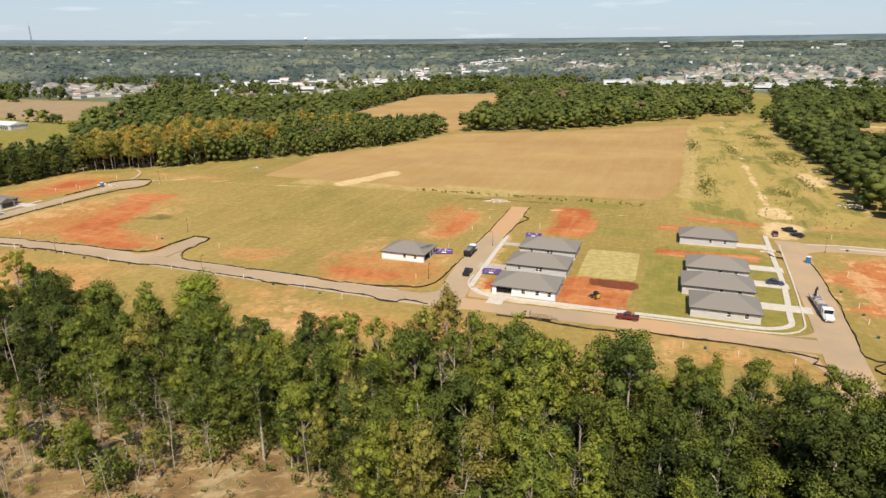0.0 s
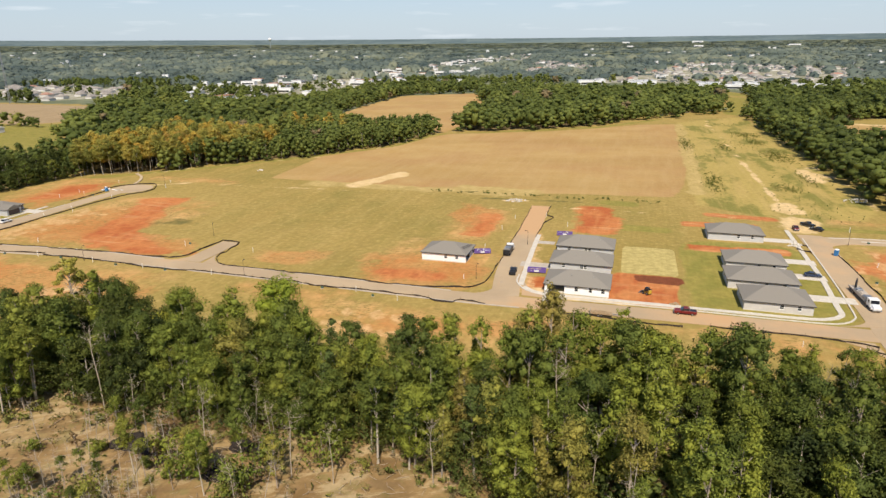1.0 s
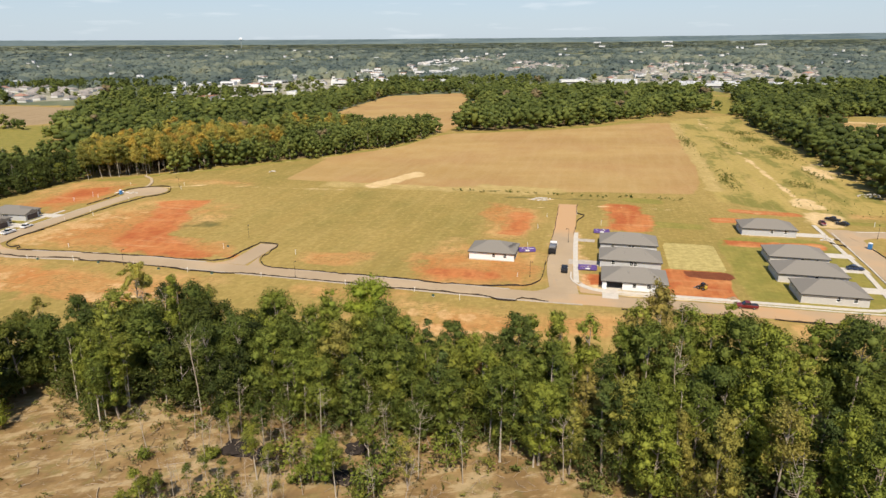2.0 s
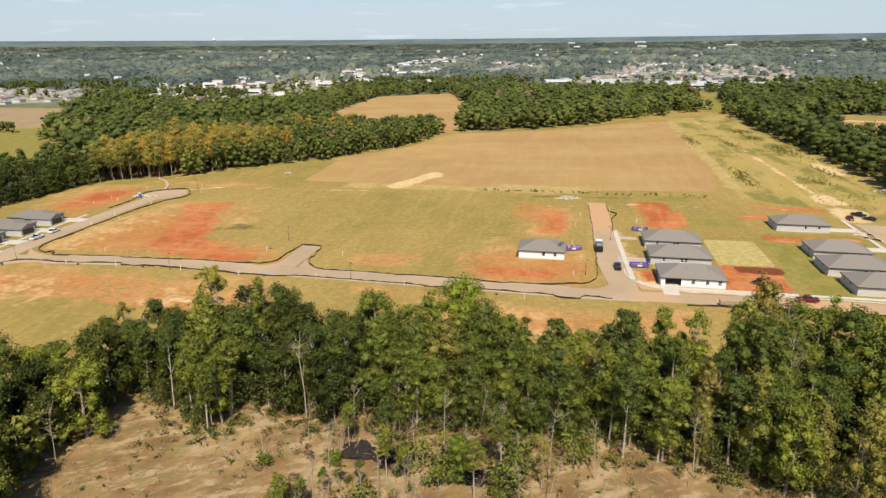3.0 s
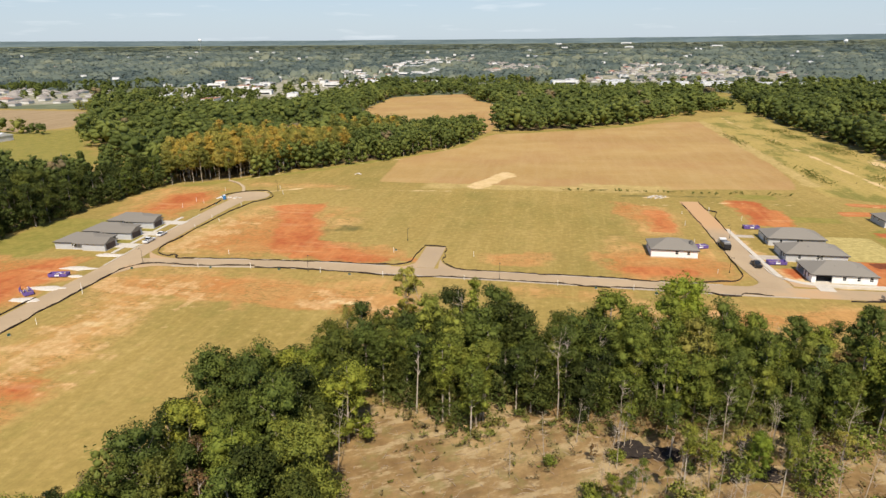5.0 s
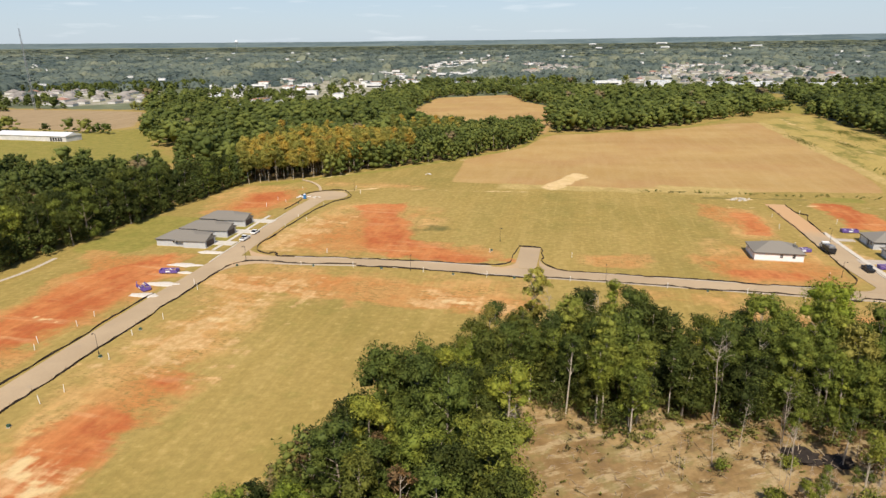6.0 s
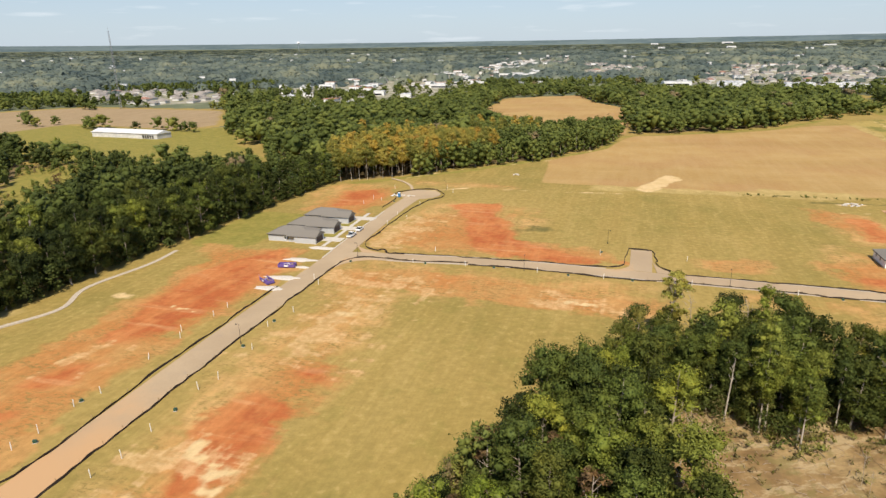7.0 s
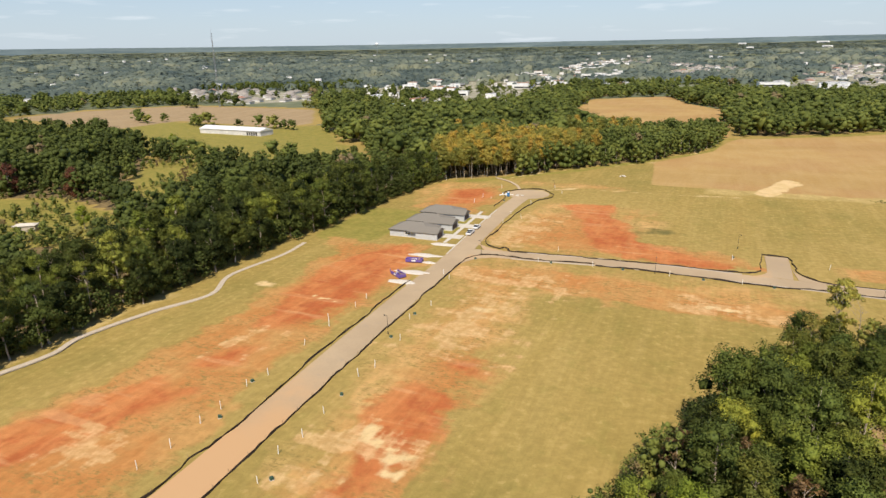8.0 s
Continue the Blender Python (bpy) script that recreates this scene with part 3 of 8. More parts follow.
RUSTY = [[(-241, 243), (-203, 236), (-214, 190), (-229, 156), (-238, 128), (-245, 98), (-256, 60), (-280, 60), (-288, 100), (-280, 117), (-270, 139), (-257, 171), (-246, 197)], [(-207, 60), (-216, 96), (-213, 116), (-206, 130), (-200, 150), (-188, 158), (-183, 146), (-189, 127), (-197, 105), (-200, 60)],
         [(-192, 212), (-160, 210), (-135, 196), (-117, 184), (-98, 177), (-106, 167), (-124, 169), (-143, 178), (-163, 189), (-190, 198)], [(-177, 243), (-163, 277), (-130, 295), (-130, 263), (-124, 241), (-103, 223), (-101, 210), (-123, 214), (-146, 227), (-165, 232)], [(-215, 298), (-202, 339), (-174, 345), (-179, 305), (-189, 286)], [(-42, 188), (-36, 206), (-8, 202), (3, 184), (-8, 172), (-36, 176)], [(-72, 211), (-54, 209), (-60, 197), (-74, 200)], [(-50, 156), (-20, 150), (8, 144), (4, 136), (-20, 140), (-48, 146)], [(-8, 258), (2, 276), (16, 262), (10, 240), (-4, 238)]]
PALE = [(-244, 158, 11, 84, -19, 8), (-196, 150, 13, 60, -18, 9), (-150, 196, 50, 13, -20, 8), (-149, 262, 28, 42, -26, 8), (-66, 204, 12, 6, -20, 4), (-140, 345, 30, 7, -20, 7), (-200, 330, 18, 26, -18, 6),
        (4, 240, 11, 24, -20, 8), (-14, 196, 20, 20, -20, 8), (-26, 148, 34, 10, -18, 8), (66, 124, 24, 7, -20, 5), (130, 160, 15, 38, -20, 9), (160, 224, 18, 4, -20, 4), (-60, 172, 20, 6, -20, 6)]
CHALK = [(17, 204, 4.5, 24, -20, 3), (9, 172, 5, 7, -20, 3), (-204, 114, 7, 4, -40, 5), (-214, 109, 3, 8, -20, 5), (-187, 176, 9, 22, -18, 9), (-172, 196, 14, 6, -20, 7), (-118, 177, 14, 4, -25, 5), (-247, 158, 4, 5, -20, 4), (-258, 112, 6, 6, 0, 4), (-40, 150, 14, 4, -18, 5), (-170, 258, 6, 22, -26, 8), (-190, 205, 10, 6, -20, 5), (125, 165, 9, 24, -20, 9)]
SAND = [(-38, 335, 23, 5, 48, 3), (26, 278, 6, 2, -15, 1.5), (-203, 106.5, 2.6, 1.3, -30, 1.8), (-205, 114, 4, 1.0, -50, 2), (-200, 111, 1.6, 1.6, -20, 1.6), (-208, 118, 1.4, 3.0, -20, 2), (-210, 105, 1.2, 2.6, -30, 2), (-186, 176, 3, 2, -20, 3), (-180, 190, 4, 1.4, -20, 3), (-122, 178, 5, 1.2, -25, 2), (-232, 184, 5, 0.8, -30, 1.2), (-253, 196, 1.0, 3.4, 60, 2.2), (-203, 96, 4, 2.5, 10, 2), (14, 164, 5, 3, -40, 2.5), (27, 157.5, 10, 1.2, -20, 1.5), (129, 226, 6, 12, -22, 4), (-93, 104, 14, 5, -15, 5), (-70, 106, 9, 3, 10, 4), (140, 254, 5, 11, -20, 4), (194, 322, 4, 20, -20, 6), (-520, 1010, 90, 30, -25, 12)]
LUSH = [(66, 226, 10, 4, -20, 4), (80, 172, 20, 36, -20, 3), (-232, 268, 14, 26, -19, 5), (-203, 262, 9, 18, -18, 3), (70, 268, 9, 5, -20, 4), (150, 214, 30, 3, -20, 2)]
STRAW = [(-293, 158, 3, 34, -25, 3), (-20, 310, 60, 6, -20, 6), (20, 300, 20, 8, -20, 6)]
DARK = [(-120, 254, 7, 2.5, -10, 7), (40, 276, 30, 1.2, -17, 1.6), (0, 300, 12, 1.0, -6, 1.6)]
WET = [(50, 172, 7, 3, -20, 1.5), (70, 136.6, 3, 0.8, -20, 1)]
SOD = [(54, 189.5, 8.5, 14, -20, 0.5)]
CLEARING = [(-132, 40), (-133, 80), (-131, 104), (-124, 124), (-85, 117), (-58, 106), (-30, 97), (-14, 85), (8, 54), (0, 20), (-60, 10), (-123, 20)]
SCRUB = [(104, 262), (114, 290), (152, 372), (208, 520), (228, 568), (262, 590), (312, 612), (246, 418), (203, 318), (176, 246), (150, 222), (134, 226)]


def spaced(marks):
    """Grid lines from rows of (start, end, step)."""
    return np.unique(np.concatenate([np.arange(a, b, s) for a, b, s in marks]))


def build_ground():
    gx = spaced([(-5000, -1400, 300), (-1400, -720, 40), (-720, -330, 8), (-330, 180, 2.3), (180, 420, 8), (420, 1400, 40), (1400, 5001, 300)])
    gy = spaced([(-5000, -400, 300), (-400, 0, 40), (0, 60, 8), (60, 380, 2.3), (380, 660, 4.5), (660, 1100, 14), (1100, 1800, 60), (1800, 5001, 160)])
    X, Y = np.meshgrid(gx, gy)
    r = np.hypot(X + 95, Y - 10)
    X, Y = X.ravel(), Y.ravel()
    Z = hills(X, Y)
    for seed, size, height in ((3, 35.0, 0.20), (7, 9.0, 0.10)):
        rng = np.random.RandomState(seed)
        for _ in range(6):
            a, p = rng.uniform(0, 2 * math.pi, 2)
            Z += height / 3 * np.sin((X * math.cos(a) + Y * math.sin(a)) / size * rng.uniform(0.7, 1.4) + p) - height / 9
    flat = np.minimum.reduce([distance_to(l, X, Y, False) for l in (MAIN, WEST, SIDE, EAST, CROSS, STUB)])
    Z = np.where(flat < 30, Z * np.clip((flat - 12) / 18, 0, 1), Z)
    Z -= 0.04
    nx, ny = len(gx), len(gy)
    i = np.arange(nx * ny).reshape(ny, nx)
    F = np.stack([i[:-1, :-1], i[:-1, 1:], i[1:, 1:], i[1:, :-1]], -1).reshape(-1, 4)
    keep = (np.hypot(X + 95, Y - 10)[F] < 4960).all(1)
    me = arrays_mesh("ground", np.stack([X, Y, Z], 1), F[keep], GROUND)

    def attribute(name, rects=(), more=()):
        m = np.full(X.shape, -3.0)
        for q in rects:
            m = np.maximum(m, rect_mask(X, Y, *q))
        for q in more:
            m = np.maximum(m, q)
        me.attributes.new(name, "FLOAT", "POINT").data.foreach_set("value", np.clip(m, -2, 3).astype(np.float32))

    woods = [poly_mask(X, Y, p, 4) for p in (WOOD_NEAR, WOOD_CLUMP, WOOD_WEST, WOOD_AUTUMN, WOOD_BELT, WOOD_MIDDLE, WOOD_EAST)]
    hole = np.maximum.reduce([poly_mask(X, Y, p, 6) for p in MEADOWS])
    duff = np.where(hole > 0.4, -2, np.maximum.reduce(woods) - 0.9)
    attribute("clay", CLAY, [poly_mask(X, Y, p, 6) for p in BARE_LOTS])
    attribute("chalk", CHALK)
    attribute("rust", (), [poly_mask(X, Y, p, 5) for p in RUSTY])
    attribute("pale", PALE, [line_mask(X, Y, [(-2, 150), (40, 136), (60, 130)], 2, 4)])
    attribute("sand", SAND, [line_mask(X, Y, TRACK, 1.2, 2.2), line_mask(X, Y, [(355, 556), (385, 528), (440, 497), (520, 480)], 5, 2.5), line_mask(X, Y, [(176, 246), (203, 312), (229, 378), (262, 463), (304, 594)], 0.8, 3.0), line_mask(X, Y, [(-160, 330), (-140, 336), (-40, 304)], 0.5, 1.6), line_mask(X, Y, [(-2, 268), (24, 262)], 0.5, 1.0), line_mask(X, Y, [(44, 262), (112, 238)], 0.5, 1.0), line_mask(X, Y, [(-30, 460), (-80, 412), (-137, 389), (-172, 366)], 0.2, 1.6)])
    far_green = 0.5 + np.clip(np.hypot(X + 95, Y - 10) - 640, -700, 300) / 60
    far_green = np.where(np.maximum.reduce([poly_mask(X, Y, p, 5) for p in (FIELD_FAR, FIELD_FALLOW, FIELD_BARN, SCRUB, [(-800, 620), (-775, 770), (-745, 870), (-613, 945), (-480, 895), (-385, 850), (-340, 680), (-392, 620), (-540, 560), (-640, 560)], [(300, 600), (345, 600), (480, 900), (440, 1000), (425, 890)], [(262, 360), (300, 470), (340, 560), (420, 575), (560, 500), (470, 290), (300, 310)], [(-14, 545), (30, 534), (225, 626), (330, 690), (330, 600), (200, 500)])]) > 0.3, -2, far_green)
    attribute("far", (), [far_green])
    attribute("town", (), [poly_mask(X, Y, p, 20) for p in TOWN.values()])
    attribute("lush", LUSH, [poly_mask(X, Y, FIELD_BARN, 12), *[poly_mask(X, Y, m, 10) for m in MEADOWS], line_mask(X, Y, [(325, 640), (345, 680), (405, 780), (455, 900), (470, 960)], 16, 6), line_mask(X, Y, [(-209, 352), (-138, 383), (-31, 452), (-2, 516), (45, 524), (150, 548), (225, 600)], 3, 5)])
    attribute("crop", (), [poly_mask(X, Y, FIELD_TAN, 5), poly_mask(X, Y, FIELD_FAR, 8), poly_mask(X, Y, [(276, 400), (298, 456), (330, 520), (352, 548), (385, 526), (440, 492), (520, 470), (440, 310), (310, 335)], 6)])
    attribute("fallow", (), [poly_mask(X, Y, FIELD_FALLOW, 10)])
    attribute("scrub", (), [poly_mask(X, Y, SCRUB, 6)])
    attribute("straw", STRAW, [line_mask(X, Y, [(115, 286), (162, 400), (224, 558)], 4, 3)])
    attribute("wet", WET)
    attribute("dark", DARK)
    attribute("sod", SOD)
    attribute("litter", (), [poly_mask(X, Y, p, 4) for p in (CLEARING, WOOD_NEAR, WOOD_CLUMP)])
    attribute("duff", (), [duff])
    tagged(new("ground", me), "gently sloping red clay and dry grass land", "ground", kind="structure")


build_ground()

# ---------- roads and paving ----------


def road(name, line, half, z, dust, label):
    s = slab(smooth_line(line, 3.0), half, -half, -0.3, z)
    me = s.data(name, ASPHALT)
    at = np.array([v.co[:2] for v in me.vertices])
    me.attributes.new("dust", "FLOAT", "POINT").data.foreach_set("value", dust(at[:, 0], at[:, 1]).astype(np.float32))
    return tagged(new(name, me), label, "road", kind="structure")


def ramp_y(y0, y1):
    return lambda x, y: np.clip((y - y0) / (y1 - y0), 0, 1)


road("road_main", MAIN, 3.7, 0.050, lambda x, y: np.clip(0.22 + (x - 0) / 200, 0, 0.42), "dusty tan asphalt street between silt fences")
road("road_west", WEST, 3.95, 0.055, ramp_y(150, 104), "dusty asphalt street ending in a turning circle")
road("road_side", SIDE, 4.0, 0.060, ramp_y(205, 245), "short clay-covered street between new houses")
road("road_east", EAST, 4.2, 0.065, lambda x, y: 0 * x + 0.25, "dusty asphalt street beside finished lawns")
road("road_cross", CROSS, 4.0, 0.045, lambda x, y: 0 * x + 0.1, "pale asphalt street leading away east")
road("road_stub", STUB, 3.5, 0.070, lambda x, y: 0 * x, "short asphalt stub street closed by silt fence")


def disc(name, cx, cy, r, z, label):
    s = Shape()
    n = 40
    v = [(cx + r * math.cos(2 * math.pi * i / n), cy + r * math.sin(2 * math.pi * i / n)) for i in range(n)]
    s.add([(*p, z) for p in v] + [(*p, -0.3) for p in v], [tuple(range(n))] + [(i, (i + 1) % n, n + (i + 1) % n, n + i) for i in range(n)])
    me = s.data(name, ASPHALT)
    me.attributes.new("dust", "FLOAT", "POINT")
    tagged(new(name, me), label, "road", kind="structure")


disc("turning_circle", -163.5, 322.5, 10.2, 0.075, "round asphalt turning circle at the street's end")


def corner(name, p, q, r, z):
    """The paved flare where two streets meet: a triangle with a hollow side."""
    s = Shape()
    a, b, c = Vector(p), Vector(q), Vector(r)
    n = 8
    arc = [(a * (1 - t) ** 2 + b * 2 * t * (1 - t) + c * t**2) for t in np.linspace(0, 1, n)]
    pts = [b] + arc
    top = [(v.x, v.y, z) for v in pts]
    low = [(v.x, v.y, -0.3) for v in pts]
    k = len(pts)
    s.add(top + low, [(0, i, i + 1) for i in range(1, k - 1)] + [(i, (i + 1) % k, k + (i + 1) % k, k + i) for i in range(k)])
    me = s.data(name, ASPHALT)
    me.attributes.new("dust", "FLOAT", "POINT").data.foreach_set("value", np.full(len(me.vertices), 0.3, np.float32))
    tagged(new(name, me), "paved flare at a street corner", "road", kind="structure")


corner("road_corner", (-10, 166.4), (1.0, 163.0), (3.2, 179), 0.078)
corner("road_corner", (10.5, 178), (7.0, 163.2), (20, 157.5), 0.081)
corner("road_corner", (-189, 242), (-186.0, 231.0), (-172, 226.4), 0.084)
corner("road_corner", (-196, 211), (-191, 225.5), (-176, 221.0), 0.087)
corner("road_corner", (72, 130.7), (83.5, 126.0), (80.0, 112), 0.078)
corner("road_corner", (82, 136.0), (91.5, 134.0), (94, 146), 0.081)
corner("road_corner", (-107, 204.6), (-98.5, 202.5), (-94.6, 214), 0.090)
corner("road_corner", (-89.2, 211), (-92.0, 200.0), (-80, 194.0), 0.093)
corner("road_corner", (118.5, 190), (120.5, 203.0), (135, 198.5), 0.084)


def paving(name, line, half, z, material, label, category="pavement"):
    return tagged(part(name, slab(smooth_line(line, 2.0), half, -half, -0.25, z), material), label, category, kind="structure")


KERB_BLOCK = [(9.5, 180), (7.6, 173.5), (9.0, 166.5), (13.5, 162.2), (20, 158.9), (40.5, 151.6), (55, 146.3), (68.5, 141.2), (79, 137.6), (84, 137.2), (88.5, 139.6), (91.5, 145), (101, 166.6), (118, 208)]
paving("kerb_block", KERB_BLOCK, 0.22, 0.19, CONCRETE, "pale new concrete kerb round the block", "kerb")
paving("sidewalk_block", [(8.8, 169.5), (11, 165.3), (15, 163.2), (21, 160.6), (40.8, 153.6), (48, 151.0)], 0.9, 0.125, CONCRETE, "white concrete walk round the corner lot")
paving("sidewalk_south", [(50, 150.2), (62, 145.9), (75, 141.2), (81.5, 140.0), (86.5, 141.8), (89, 147), (98.6, 168), (108, 192), (118.6, 219)], 0.75, 0.130, CONCRETE, "clean concrete sidewalk beside the lawns")
paving("kerb_main", [(-171.0, 227.0), (-164.0, 225.1), (-138.3, 218.2), (-106.6, 205.7)], 0.22, 0.15, OLD_CONCRETE, "dusty concrete kerb along the street", "kerb")
paving("kerb_main_east", [(-78.6, 194.8), (-72.6, 192.4), (-40.3, 179.3), (-12.6, 168.3)], 0.22, 0.15, OLD_CONCRETE, "dusty concrete kerb along the street", "kerb")
paving("kerb_main_south", [(-177.0, 220.7), (-166.0, 217.7), (-140.7, 211.0), (-108.1, 198.1), (-75.4, 185.4), (-43.1, 172.3), (-15.3, 161.2), (4.7, 154.2)], 0.22, 0.14, OLD_CONCRETE, "dusty concrete kerb along the street", "kerb")
paving("kerb_cross", [(127.5, 207.9), (150, 201.7), (240, 164.2), (420, 96.2)], 0.2, 0.17, CONCRETE, "concrete kerb along the far street", "kerb")
paving("median_cross", [(136, 202.4), (152, 196.8), (240, 160), (420, 92)], 0.35, 0.12, CONCRETE, "pale painted strip along the far street", "kerb")
paving("kerb_west", [(-199, 226), (-193.7, 245), (-187.5, 266), (-180, 290)], 0.2, 0.18, CONCRETE, "concrete kerb beside new driveways", "kerb")
paving("sidewalk_west", [(-200.5, 240), (-196.5, 253), (-191, 272), (-186.5, 287)], 0.7, 0.115, CONCRETE, "concrete walk in front of new houses")
paving("footpath", [(-306, 122), (-296, 137), (-289.5, 148), (-288, 158), (-278, 174), (-267, 187), (-267.5, 204), (-257, 225), (-253, 240)], 0.8, 0.05, plain("pale_gravel", (0.55, 0.46, 0.35), 0.95, 0, 0.3, 1.0), "narrow pale gravel path along the woods", "path")
paving("footpath_north", [(-167, 333.5), (-168, 345), (-172, 357), (-178, 366)], 0.7, 0.05, plain("pale_dirt", (0.56, 0.43, 0.28), 0.95, 0, 0.3, 1.0), "pale dirt path to the woods", "path")


def pad(name, cx, cy, hu, hv, z, label, turn=GRID, material=CONCRETE):
    ob = part(name, Shape().box(-hu, hu, -hv, hv, -0.25, 0), material, None, label, 0.02, pose(cx, cy, z, 0, 0, turn))
    return tagged(ob, category="driveway", kind="structure")


def spill(x, y, hu, hv):
    """A low uneven heap of pale gravel."""
    rng = np.random.RandomState(int(-x * 7 + y * 3))
    s, n = Shape(), 14
    ring = rng.uniform(0.75, 1.2, n)
    v = [(0, 0, 0.26)]
    for r, z in ((0.45, 0.22), (0.8, 0.14), (1.05, -0.1)):
        for k in range(n):
            a = 2 * math.pi * k / n
            v.append((r * ring[k] * hu * math.cos(a), r * ring[k] * hv * math.sin(a), z + rng.uniform(-0.03, 0.03)))
    f = [(0, 1 + k, 1 + (k + 1) % n) for k in range(n)]
    for i in (0, 1):
        f += [(1 + i * n + k, 1 + (i + 1) * n + k, 1 + (i + 1) * n + (k + 1) % n, 1 + i * n + (k + 1) % n) for k in range(n)]
    ob = part("mound", s.add(v, f), PALE_GRAVEL, None, "low bed of pale crushed stone at a new lot", at=pose(x, y, 0, 0, 0, -16))
    tagged(ob, category="mound", group="stone mounds")


PALE_GRAVEL = plain("white_gravel", (0.68, 0.61, 0.52), 0.95, 0, 0.3, 2.0)
pad("driveway", 14.9, 160.9, 2.2, 3.6, 0.112, "white concrete apron before an open garage")
for x, y in ((-189.5, 278.6), (-195, 263.6), (-200.3, 248.8)):
    pad("driveway", x + 1.2, y - 0.3, 5.2, 2.4, 0.108, "clean concrete driveway before a new house", -18)
for x, y, hu in ((90.5, 152.6, 6.6), (94.0, 170.3, 6.4), (99.5, 184.0, 6.5), (108.0, 206.6, 6.0)):
    pad("driveway", x, y, hu, 2.3, 0.112, "pale concrete driveway to the street")
for x, y, hu, hv in ((-206.5, 224.5, 6.0, 1.9), (-208.8, 207.0, 6.2, 1.9), (-211.5, 198.0, 4.6, 2.0), (-200.5, 237.3, 4.8, 2.0), (-204.5, 216.5, 2.6, 1.2)):
    spill(x, y, hu, hv)
pad("concrete_pad", 16.8, 188.1, 5.4, 2.4, 0.10, "grey concrete driveway to the middle house", GRID, OLD_CONCRETE)
pad("concrete_pad", 24.6, 212.1, 3.6, 1.6, 0.10, "dusty concrete apron beside the short street", GRID, OLD_CONCRETE)
paving("sidewalk_side", [(24.6, 222.0), (16.0, 196.0), (8.2, 170.9)], 0.8, 0.115, CONCRETE, "white concrete walk beside the short street")


# ---------- silt fences ----------
STAKE = Shape().box(-0.04, 0.04, -0.04, 0.04, -0.2, 0.95).data("stake", WOOD)


def silt_fence(line, seed, label="sagging black silt fence along the street"):
    rng = np.random.RandomState(seed)
    p = smooth_line(line, 1.6)
    p = p + sides_of(p) * (np.convolve(rng.normal(0, 1, len(p) + 4), np.ones(5) / 5, "valid")[: len(p)] * 0.5)[:, None]
    side = sides_of(p)
    s = Shape()
    v = []
    for i, q in enumerate(p):
        h, lean = 0.26 + 0.30 * rng.rand(), rng.normal(0, 0.1)
        a, b = q + side[i] * 0.025, q - side[i] * 0.025
        v += [(*(a + side[i] * 0.06), -0.1), (*(a + side[i] * lean), h), (*(b + side[i] * lean), h), (*(b - side[i] * 0.06), -0.1)]
    n = len(p)
    s.add(v, [(4 * i + k, 4 * i + (k + 1) % 4, 4 * i + 4 + (k + 1) % 4, 4 * i + 4 + k) for i in range(n - 1) for k in range(4)] + [(0, 3, 2, 1), (4 * n - 4, 4 * n - 3, 4 * n - 2, 4 * n - 1)])
    f = thing("silt_fence", label, "fence", "silt fences", pose(*p[0], 0))
    back = pose(*p[0], 0).inverted()
    part("fabric", s, FABRIC, f, at=back)
    for i in range(0, n, 3):
        part("stake", STAKE, WOOD, f, at=back @ pose(*(p[i] + side[i] * 0.08), 0, rng.normal(0, 4), rng.normal(0, 4), rng.uniform(0, 90)))


